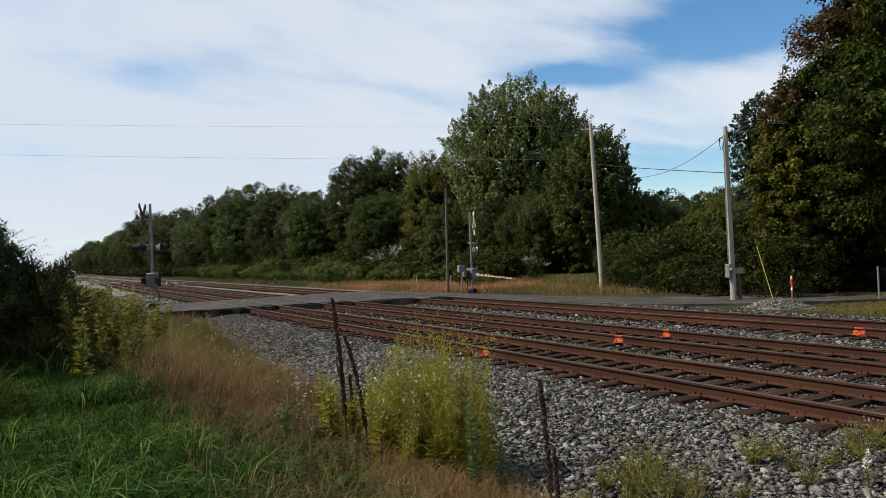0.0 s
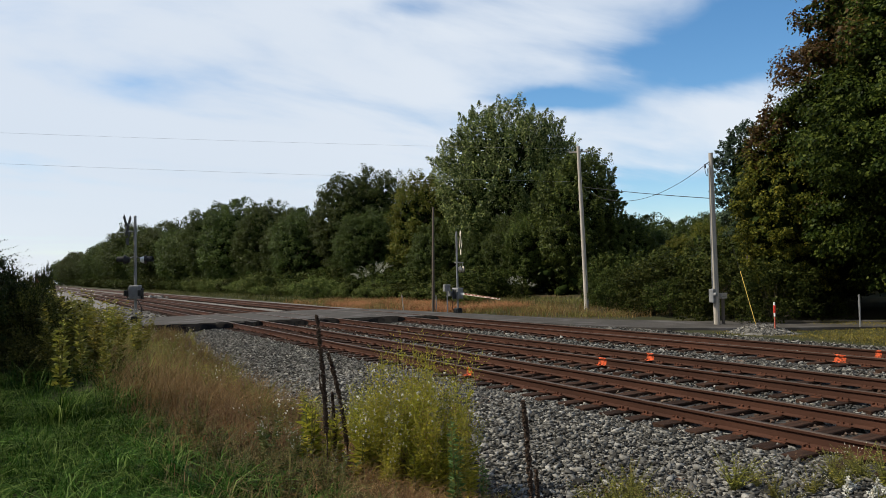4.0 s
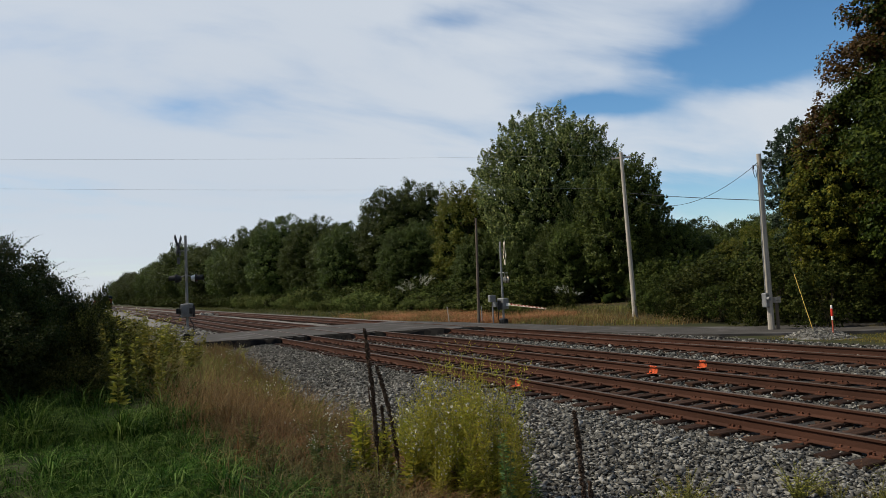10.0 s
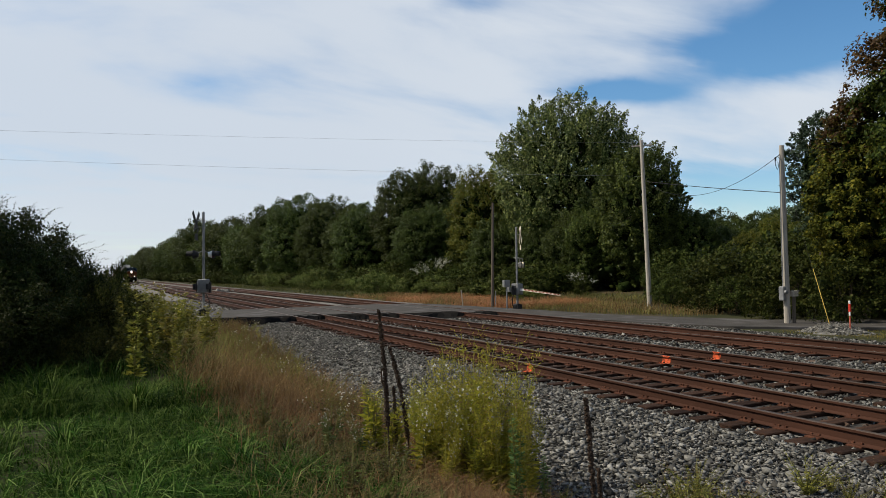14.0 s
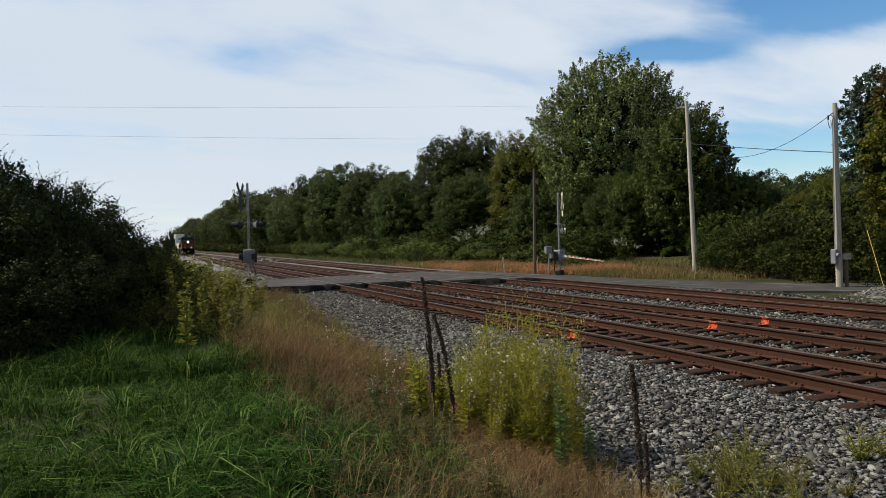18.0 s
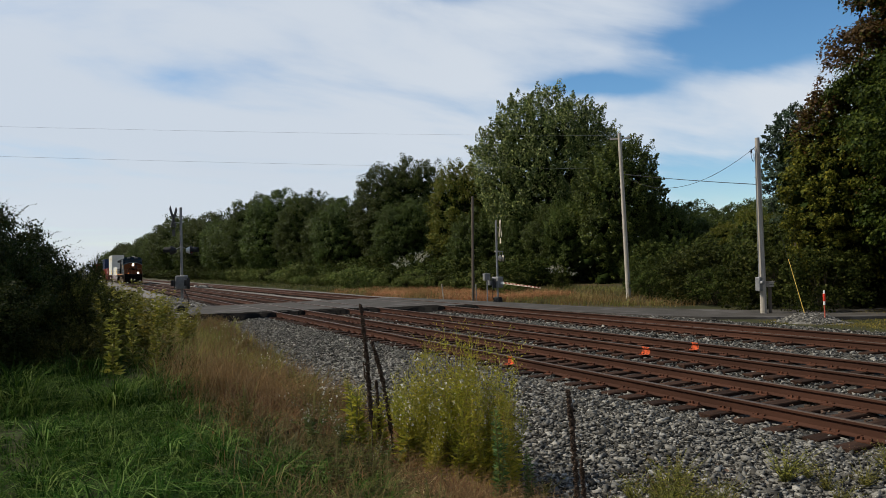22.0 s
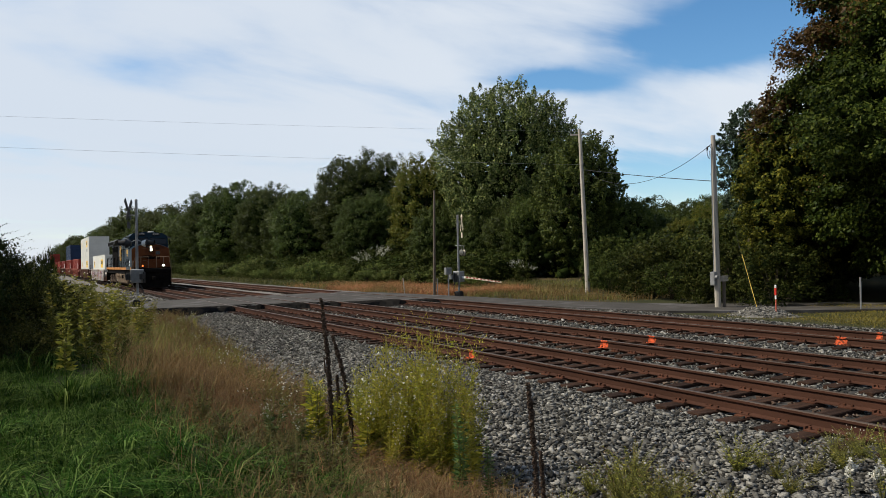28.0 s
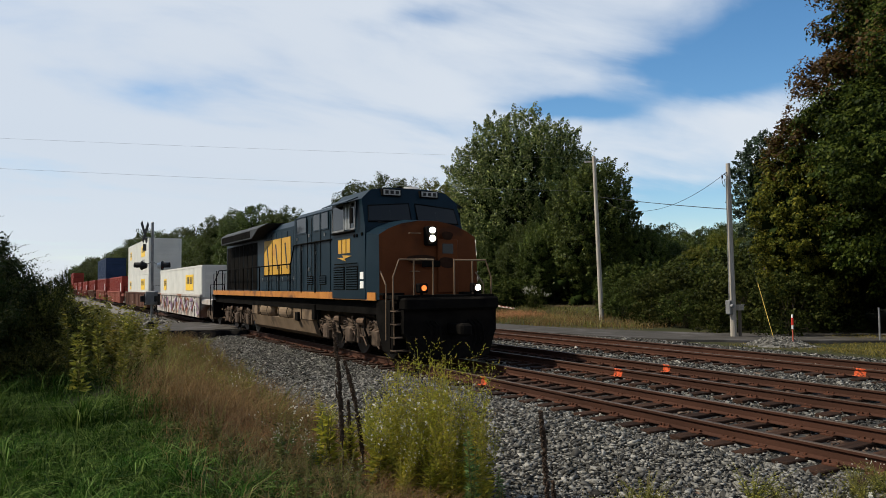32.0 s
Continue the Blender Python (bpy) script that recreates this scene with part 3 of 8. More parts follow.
def ballast_bed():
    xs = np.array([3.7, 4.2, 4.6, 5.2, 6.0, 6.8, 7.3, 8.2, 9.2, 10.0, 10.9, 11.6, 12.6, 13.6, 14.6, 15.9, 17.0, 18.2, 18.9, 20.4, 21.2])
    for ys, material in ((np.linspace(-30, 34, 65), BALLAST_SHADE), (np.concatenate([np.linspace(43, 120, 40), [160, 220, 300, 420, 700]]), BALLAST_FAR)):
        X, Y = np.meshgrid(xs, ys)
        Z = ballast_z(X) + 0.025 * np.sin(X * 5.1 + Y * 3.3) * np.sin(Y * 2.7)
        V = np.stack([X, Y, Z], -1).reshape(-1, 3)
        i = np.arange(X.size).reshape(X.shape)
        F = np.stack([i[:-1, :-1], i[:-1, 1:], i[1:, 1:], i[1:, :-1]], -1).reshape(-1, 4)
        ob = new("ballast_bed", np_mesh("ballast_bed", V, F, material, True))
        tagged(ob, "bed of grey crushed stone under the tracks", "ballast", kind="structure")


def ballast_z_at(x, y):
    return ballast_z(x) - 0.012 * on_ties(x)


def on_ties(x):
    return np.maximum.reduce([(np.abs(x - (a + b) / 2) < 1.32).astype(float) for a, b in RAIL_X])


def stones(name, x0, x1, y0, y1, n, size, seed, material=STONE, base=ballast_z_at):
    """Loose crushed stones lying on the bed, each a worn block."""
    rng = np.random.default_rng(seed)
    x, y = rng.uniform(x0, x1, n), y0 + (y1 - y0) * rng.random(n) ** 1.25
    s = size * np.exp(rng.normal(0, 0.34, n))
    block = np.array([(-1, -1, -1), (1, -1, -1), (1, 1, -1), (-1, 1, -1), (-1, -1, 1), (1, -1, 1), (1, 1, 1), (-1, 1, 1)], float)
    Vl = (block[None] + rng.normal(0, 0.40, (n, 8, 3))) * np.stack([s, s * rng.uniform(0.5, 0.9, n), s * rng.uniform(0.16, 0.42, n)], 1)[:, None, :] * 0.42
    turn, lean, side = rng.uniform(0, math.pi, n), rng.normal(0, 0.5, n), rng.uniform(0, 2 * math.pi, n)
    q = np.stack([np.cos(turn) * np.cos(lean / 2), np.cos(side) * np.sin(lean / 2), np.sin(side) * np.sin(lean / 2), np.sin(turn) * np.cos(lean / 2)], 1)
    q /= np.linalg.norm(q, axis=1, keepdims=True)
    w, a, b, c = q.T
    R = np.stack([1 - 2 * (b * b + c * c), 2 * (a * b - w * c), 2 * (a * c + w * b), 2 * (a * b + w * c), 1 - 2 * (a * a + c * c), 2 * (b * c - w * a), 2 * (a * c - w * b), 2 * (b * c + w * a), 1 - 2 * (a * a + b * b)], 1).reshape(n, 3, 3)
    V = np.einsum("nij,nkj->nki", R, Vl) + np.stack([x, y, base(x, y) + s * 0.12 + rng.uniform(-0.03, 0.03, n)], 1)[:, None, :]
    f = np.array([(0, 3, 2), (0, 2, 1), (4, 5, 6), (4, 6, 7), (0, 1, 5), (0, 5, 4), (1, 2, 6), (1, 6, 5), (2, 3, 7), (2, 7, 6), (3, 0, 4), (3, 4, 7)])
    F = (np.arange(n)[:, None, None] * 8 + f[None]).reshape(-1, 3)
    ob = new(name, np_mesh(name, V.reshape(-1, 3), F, material))
    tagged(ob, "loose grey crushed stones of the track bed", "stones", group="crushed stone", kind="stuff")


RAIL_PROFILE = [(-0.07, -0.185), (0.07, -0.185), (0.07, -0.172), (0.012, -0.15), (0.010, -0.055), (0.036, -0.04), (0.038, -0.008), (0.028, 0.0), (-0.028, 0.0), (-0.038, -0.008), (-0.036, -0.04), (-0.010, -0.055), (-0.012, -0.15), (-0.07, -0.172)]


def tracks():
    tie = boxed(-1.3, 1.3, -0.115, 0.115, -0.36, -0.188, bevel=0.012)
    tie_me = finish("tie", tie, TIE)
    pl = bmesh.new()
    box(pl, -0.17, 0.17, -0.10, 0.10, -0.19, -0.174)
    for sx in (-1, 1):
        for sy in (-1, 1):
            box(pl, sx * 0.088 - 0.017, sx * 0.088 + 0.017, sy * 0.055 - 0.014, sy * 0.055 + 0.014, -0.176, -0.138)
    box(pl, -0.09, 0.09, 0.118, 0.142, -0.215, -0.15)
    plate_me = finish("tie_plate", pl, PLATE)
    for k, (xa, xb) in enumerate(RAIL_X):
        track = thing("railway_track", ("near", "middle", "far")[k] + " railway track of rusty steel rails on dark wooden ties", "railway track", ((xa + xb) / 2, 0, 0), group="parallel railway tracks", kind="structure")
        for x in (xa, xb):
            dx = x - (xa + xb) / 2
            bm = prism(bmesh.new(), [(a + dx, b) for a, b in RAIL_PROFILE], -30, 700)
            me = finish("rail", bm, RAIL)
            me.materials.append(RAIL_HEAD)
            for p in me.polygons:
                if p.center.z > -0.006:
                    p.material_index = 1
            part("rail", me, RAIL, track)
        ys = np.arange(1.0, 33.5, 0.53)
        for y in ys:
            t = new("tie", tie_me)
            t.parent = track
            t.matrix_basis = pose(random.uniform(-0.06, 0.06), y + random.uniform(-0.04, 0.04), random.uniform(-0.012, 0.006), 0, random.uniform(-0.4, 0.4), random.uniform(-1.2, 1.2))
            for dx in ((xa - xb) / 2, (xb - xa) / 2):
                p = new("tie_plate", plate_me)
                p.parent = t
                p.matrix_basis = pose(dx, 0, 0)
        bm = bmesh.new()
        for y in np.concatenate([np.arange(-12, 0.8, 0.53), np.arange(43.2, 130, 0.53)]):
            box(bm, -1.3, 1.3, y - 0.115, y + 0.115, -0.36, -0.19)
        tagged(part("far_ties", bm, TIE, track), kind="stuff")


def road():
    y0, y1 = CROSS_Y
    ob = thing("road", "old grey asphalt road across the tracks", "road", kind="structure")
    gap = 0.07
    spans = [(8.43 + gap, 9.935 - gap), (9.975, 11.78), (11.82 + gap, 13.325 - gap), (13.365, 16.28), (16.32 + gap, 17.825 - gap)]
    for a, b in spans:
        mid = (a + b) / 2
        j = 0.25 * math.sin(mid * 3.1)
        part("asphalt_panel", boxed(a, b, y0 - 0.35 * (mid - 10) + j, y1 + j, -0.4, -0.012 + 0.012 * math.sin(mid), bevel=0.02), ASPHALT, ob)
    # the approach from the near side, falling gently
    bm = bmesh.new()
    rows = [(8.39, y0 + 0.2, y1, -0.012), (6.6, y0 - 0.1, y1 + 0.2, -0.05), (4.6, y0 + 0.9, y1 + 0.5, -0.12), (0, y0 + 1.2, y1 + 0.5, -0.16), (-14, y0 + 1.5, y1, -0.17), (-60, y0 + 2, y1, -0.17)]
    top = [(bm.verts.new((x, a, z)), bm.verts.new((x, b, z))) for x, a, b, z in rows]
    low = [(bm.verts.new((x, a - 0.05, z - 0.35)), bm.verts.new((x, b + 0.05, z - 0.35))) for x, a, b, z in rows]
    for i in range(len(rows) - 1):
        bm.faces.new((top[i][0], top[i][1], top[i + 1][1], top[i + 1][0]))
        bm.faces.new((top[i][0], top[i + 1][0], low[i + 1][0], low[i][0]))
        bm.faces.new((top[i][1], low[i][1], low[i + 1][1], top[i + 1][1]))
    bm.faces.new((top[0][0], low[0][0], low[0][1], top[0][1]))
    part("approach", bm, ASPHALT, ob)
    # the far side: the road bends to run beside the tracks
    rows = [((17.865, 43.2), (17.865, 29.0), -0.015), ((19.6, 42.6), (18.35, 27.6), -0.09), ((20.7, 39.0), (18.9, 26.6), -0.13), ((21.4, 35.2), (19.3, 25.4), -0.15), ((21.8, 31.6), (19.75, 24.0), -0.16), ((22.3, 27.5), (20.3, 21.4), -0.17), ((23.2, 24.6), (21.2, 19.2), -0.17), ((25.2, 20.8), (22.8, 17.6), -0.18), ((29.5, 17.6), (27.0, 14.4), -0.18), ((40, 12), (38, 8), -0.18)]
    bm = bmesh.new()
    top = [(bm.verts.new((*p, z)), bm.verts.new((*q, z))) for p, q, z in rows]
    low = [(bm.verts.new((*p, z - 0.35)), bm.verts.new((*q, z - 0.35))) for p, q, z in rows]
    for i in range(len(rows) - 1):
        bm.faces.new((top[i][0], top[i][1], top[i + 1][1], top[i + 1][0]))
        bm.faces.new((top[i][0], top[i + 1][0], low[i + 1][0], low[i][0]))
        bm.faces.new((top[i][1], low[i][1], low[i + 1][1], top[i + 1][1]))
    part("bend", bm, ASPHALT, ob)
    # lumpy black patches of tar where the asphalt ends at the rails
    for xa, xb, y, w in ((4.4, 6.4, y0 + 0.5, 0.55), (6.3, 8.36, y0 + 0.1, 0.6), (8.52, 9.86, y0 + 0.45, 0.5), (9.99, 11.77, y0 - 0.35, 0.6), (11.9, 13.25, y0 - 0.75, 0.5), (13.38, 16.27, y0 - 1.75, 0.6), (16.4, 17.75, y0 - 2.6, 0.45)):
        bm = bmesh.new()
        n = 9
        a = [bm.verts.new((xa + (xb - xa) * i / n, y - w * (1.25 + 0.3 * math.sin(i * 1.1 + xa)), -0.34)) for i in range(n + 1)]
        b = [bm.verts.new((xa + (xb - xa) * i / n, y - w * (0.6 + 0.2 * math.sin(i * 0.9)), -0.03 + 0.03 * math.sin(i * 1.8))) for i in range(n + 1)]
        c = [bm.verts.new((xa + (xb - xa) * i / n, y + w * (0.9 + 0.3 * math.sin(i * 1.9)), 0.008)) for i in range(n + 1)]
        for r, s in ((a, b), (b, c)):
            for i in range(n):
                bm.faces.new((r[i], r[i + 1], s[i + 1], s[i]))
        part("tar_patch", bm, TAR, ob, "black lumpy tar patch")


def mound_z(x, y):
    u, v = (x - 22.55) / 0.75, (y - 16.1) / 0.8
    g = np.exp(-(u * u + v * v))
    return ground_z(x, y) - 0.04 + 0.34 * g * (1 + 0.28 * np.sin(x * 4.1 + 1) * np.sin(y * 3.3)) + 0.05 * np.sqrt(g) * np.sin(x * 9.7 + y * 5.1)


def gravel_mound():
    X, Y = np.meshgrid(np.linspace(20.9, 24.9, 41), np.linspace(13.3, 18.7, 47))
    edge = np.minimum(1.0, np.hypot((X - 22.9) / 2.0, (Y - 16.0) / 2.7)) ** 6
    V = np.stack([X, Y, mound_z(X, Y) - 0.2 * edge], -1).reshape(-1, 3)
    i = np.arange(X.size).reshape(X.shape)
    F = np.stack([i[:-1, :-1], i[:-1, 1:], i[1:, 1:], i[1:, :-1]], -1).reshape(-1, 4)
    tagged(new("gravel_mound", np_mesh("gravel_mound", V, F, GRAVEL, True)), "low mound of grey gravel beside the road", "gravel", kind="stuff")
    stones("gravel_stones", 21.7, 23.4, 15.1, 17.1, 3600, 0.04, 12, STONE_PALE, mound_z)


def paint_marks():
    # sprayed orange marks on rails and ties
    for x, y, w in ((8.43, 13.15, 0.2), (11.82, 12.64, 0.24), (13.325, 12.57, 0.2), (16.32, 9.6, 0.24), (17.825, 9.55, 0.13)):
        prof = [(a * 1.06 + (-0.003 if a < 0 else 0.003), b * 1.0 + 0.004) for a, b in RAIL_PROFILE if a <= 0 and b > -0.18]
        bm = bmesh.new()
        lo = [bm.verts.new((x + a, y - w * (0.8 + 0.3 * math.sin(i * 2.3)) * 0.6, b)) for i, (a, b) in enumerate(prof)]
        hi = [bm.verts.new((x + a, y + w * (0.8 + 0.3 * math.cos(i * 1.7)) * 0.6, b)) for i, (a, b) in enumerate(prof)]
        for i in range(len(prof) - 1):
            bm.faces.new((lo[i], lo[i + 1], hi[i + 1], hi[i]))
        n = 10
        ring = [bm.verts.new((x - 0.09 - 0.12 * (0.6 + 0.4 * math.sin(i * 2.2)) * abs(math.sin(i * math.pi / n)), y + w * (i / n - 0.5) * 1.3, -0.166)) for i in range(n + 1)]
        inn = [bm.verts.new((x - 0.06, y + w * (i / n - 0.5) * 1.2, -0.160)) for i in range(n + 1)]
        for i in range(n):
            bm.faces.new((ring[i], ring[i + 1], inn[i + 1], inn[i]))
        ob = new("paint_mark", finish("paint_mark", bm, ORANGE))
        tagged(ob, "bright orange spray paint mark on a rusty rail", "paint mark", group="spray marks on the rails")


ground()
ballast_bed()
road()
tracks()
gravel_mound()
paint_marks()
stones("ballast_stones", 3.9, 8.36, 2.6, 17.0, 88000, 0.047, 1)
stones("ballast_stones", 4.2, 8.36, 14.0, 33.6, 52000, 0.044, 2)
stones("ballast_stones", 8.5, 9.86, 3.0, 33.0, 7500, 0.046, 3, STONE_RUSTY)
stones("ballast_stones", 10.0, 11.75, 3.0, 32.5, 19000, 0.05, 4)
stones("ballast_stones", 11.9, 13.25, 3.5, 32.0, 6500, 0.052, 5, STONE_RUSTY)
stones("ballast_stones", 13.4, 16.25, 4.0, 31.0, 24000, 0.056, 6)
stones("ballast_stones", 16.4, 18.8, 4.0, 30.0, 7000, 0.066, 7)
stones("ballast_stones", 18.8, 21.0, 4.0, 23.5, 8000, 0.06, 9)
stones("ballast_stones", 4.6, 8.3, 43.2, 70.0, 3000, 0.1, 8)
stones("ballast_stones", 3.9, 8.36, -8.0, 2.7, 30000, 0.052, 10)


def pale_rubble():
    """A low heap of pale broken stone left between the tracks beyond the road."""
    rng = np.random.default_rng(90)
    bm = bmesh.new()
    for i in range(34):
        x, y = rng.normal(0, 0.8), rng.normal(0, 1.2)
        m = Matrix.Translation((x, y, rng.uniform(0.05, 0.38) * math.exp(-(x * x + y * y) * 0.4))) @ Euler(rng.uniform(0, 6, 3)).to_matrix().to_4x4() @ Matrix.Diagonal((1.0, rng.uniform(0.6, 1.0), rng.uniform(0.5, 0.9), 1))
        bmesh.ops.create_cube(bm, size=rng.uniform(0.2, 0.42), matrix=m)
    ob = new("pale_rubble", finish("pale_rubble", bm, STONE_PALE))
    ob.matrix_basis = pose(14.9, 99.0, -0.3)
    tagged(ob, "low heap of pale broken stone between the tracks", "rubble", kind="stuff")


pale_rubble()

# ---- trees and shrubs ----
def flat_leaves(c, normal, tip, length, width, fold=0.22):
    """Kite-shaped leaves at c whose blades face along normal and whose points lie towards tip."""
    normal = normal / (np.linalg.norm(normal, axis=1, keepdims=True) + 1e-9)
    tip = tip - normal * np.sum(tip * normal, axis=1, keepdims=True)
    tip /= np.linalg.norm(tip, axis=1, keepdims=True) + 1e-9
    side = np.cross(normal, tip)
    L, Wd = length[:, None], width[:, None]
    V = np.stack([c - tip * L * 0.5, c + side * Wd * 0.5 - normal * Wd * fold, c + tip * L * 0.5, c - side * Wd * 0.5 - normal * Wd * fold], 1)
    return V.reshape(-1, 3), np.arange(len(c) * 4).reshape(-1, 4)


def sphere_points(n, rng, jitter):
    """n directions spread evenly over a sphere, each a little off its place."""
    i = np.arange(n) + 0.5
    z, a = 1 - 2 * i / n, i * 2.399963 + rng.uniform(0, 6)
    r = np.sqrt(1 - z * z)
    d = np.stack([r * np.cos(a), r * np.sin(a), z], 1) + rng.normal(size=(n, 3)) * jitter / math.sqrt(n)
    return d / np.linalg.norm(d, axis=1, keepdims=True)


def clump_crown(rng, centre, radii, clumps, per, leaf, droop=0.0, lumps=5, clump_r=0.2, taper=0.0, lobe=0.34, hollow=None, flat=0.75, reach=0.6, face=0.9, blunt=2.0, core=0.74):
    """A crown whose surface swells over its branch masses and sinks between them. Boughs sit on it: each is a small dome of leaves
    that face outwards and up, drawn out into a shoot. Returns leaf arrays, the boughs' places and the dark inner foliage."""
    centre, radii = np.array(centre, float), np.array(radii, float) * 1.12
    M, wide = sphere_points(lumps, rng, 1.4), rng.uniform(0.8, 1.25, lumps) * 1.15 * math.sqrt(4 / lumps)
    swell = rng.uniform(0.55, 1.0, lumps)

    def surface(d):
        ang = np.arccos(np.clip(d @ M.T, -1, 1))
        return 1 - lobe * (1 - np.max(swell * np.exp(-(ang / wide) ** 2), axis=1))

    def shaped(u):
        p = centre + u * radii
        if blunt != 2.0:
            z = np.clip(u[:, 2:], 0, 0.97)
            p[:, :2] = centre[:2] + (p[:, :2] - centre[:2]) * (1 - z ** blunt) ** (1 / blunt) / np.sqrt(1 - z * z)
        p[:, :2] = centre[:2] + (p[:, :2] - centre[:2]) * (1 - taper * np.clip(u[:, 2:] * 0.5 + 0.5, 0, 1))
        return p
    d = sphere_points(clumps, rng, 2.2)
    e = d + rng.normal(size=d.shape) * 0.35 + np.array([0, 0, 0.3])
    e /= np.linalg.norm(e, axis=1, keepdims=True)
    C = shaped(d * (surface(d) * (1 - 0.24 * rng.random(clumps) ** 1.6) - 0.4 * clump_r)[:, None])
    if hollow:
        keep = ~hollow(C, rng)
        C, e, clumps = C[keep], e[keep], int(keep.sum())
    R = np.mean(radii) * clump_r * rng.uniform(0.6, 1.35, clumps)
    k = np.repeat(np.arange(clumps), per)
    n = len(k)
    shoot = e + np.array([0, 0, 0.35 - droop]) + rng.normal(size=e.shape) * 0.3
    shoot /= np.linalg.norm(shoot, axis=1, keepdims=True)
    g = rng.normal(size=(n, 3)) * 0.8 + e[k] * 0.8 + np.array([0, 0, 0.35])
    g /= np.linalg.norm(g, axis=1, keepdims=True)
    f = rng.random(n) ** 1.2
    dome = g * np.array([1.0, 1.0, flat]) * (R[k] * (1.0 - 0.75 * f * min(1.0, reach)) * rng.random(n) ** 0.3)[:, None]
    pos = C[k] + shoot[k] * (R[k] * reach * (1.8 * f - 0.5))[:, None] + dome
    pos[:, 2] -= max(0.0, droop) * np.sum(dome[:, :2] ** 2, 1) / R[k]
    normal = g * face + rng.normal(size=(n, 3)) * 0.42 + np.array([0, 0, 0.15])
    tip = shoot[k] * 0.8 + g * 0.5 + rng.normal(size=(n, 3)) * 0.6
    tip[:, 2] -= droop * 1.5
    L = leaf * rng.uniform(0.6, 1.3, n)
    leaves = flat_leaves(pos, normal, tip, L, L * rng.uniform(0.5, 0.8, n))
    # the inside: large loose leaves in the depth of the crown, coloured dark for its shade, so dense that no sky shows
    # through
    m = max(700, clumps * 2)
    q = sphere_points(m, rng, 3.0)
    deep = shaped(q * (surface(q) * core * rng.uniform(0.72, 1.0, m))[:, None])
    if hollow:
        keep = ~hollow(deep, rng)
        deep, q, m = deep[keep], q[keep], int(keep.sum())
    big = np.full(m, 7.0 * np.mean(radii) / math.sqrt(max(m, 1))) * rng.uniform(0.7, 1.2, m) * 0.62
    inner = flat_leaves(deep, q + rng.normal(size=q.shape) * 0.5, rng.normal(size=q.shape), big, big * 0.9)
    return leaves, C, inner


def core_mesh(rng, C, R):
    """Inner foliage in a colour darkened for shade: rough lumps inside the leaf clumps."""
    t = (1 + 5 ** 0.5) / 2
    ico = np.array([(-1, t, 0), (1, t, 0), (-1, -t, 0), (1, -t, 0), (0, -1, t), (0, 1, t), (0, -1, -t), (0, 1, -t), (t, 0, -1), (t, 0, 1), (-t, 0, -1), (-t, 0, 1)], float) / 1.9
    f = np.array([(0, 11, 5), (0, 5, 1), (0, 1, 7), (0, 7, 10), (0, 10, 11), (1, 5, 9), (5, 11, 4), (11, 10, 2), (10, 7, 6), (7, 1, 8), (3, 9, 4), (3, 4, 2), (3, 2, 6), (3, 6, 8), (3, 8, 9), (4, 9, 5), (2, 4, 11), (6, 2, 10), (8, 6, 7), (9, 8, 1)])
    n = len(C)
    V = C[:, None, :] + ico[None] * R[:, None, None] * rng.uniform(0.6, 1.15, (n, 12, 1)) * np.array([1.1, 1.1, 0.8])
    return V.reshape(-1, 3), (np.arange(n)[:, None, None] * 12 + f[None]).reshape(-1, 3)


def limbs_mesh(rng, height, radius, targets, base_r, fork):
    bm = bmesh.new()
    pts, n = [], 6
    for i in range(n + 1):
        f = i / n
        pts.append(Vector((math.sin(f * 3 + height) * 0.02 * height * f, math.cos(f * 2.3) * 0.02 * height * f, f * fork - 0.25 * (i == 0))))
    for i in range(n):
        rod(bm, pts[i], pts[i + 1], base_r * (1.25 - 0.45 * i / n if i else 1.45), base_r * (1.25 - 0.45 * (i + 1) / n), 8)
    for t in targets:
        t = Vector(t)
        f = rng.uniform(0.45, 1.0)
        a = pts[int(f * n)]
        mid = a.lerp(t, 0.5) + Vector((0, 0, 0.12 * (t - a).length))
        rod(bm, a, mid, base_r * 0.42, base_r * 0.24, 5)
        rod(bm, mid, t, base_r * 0.24, base_r * 0.06, 5)
    return bm


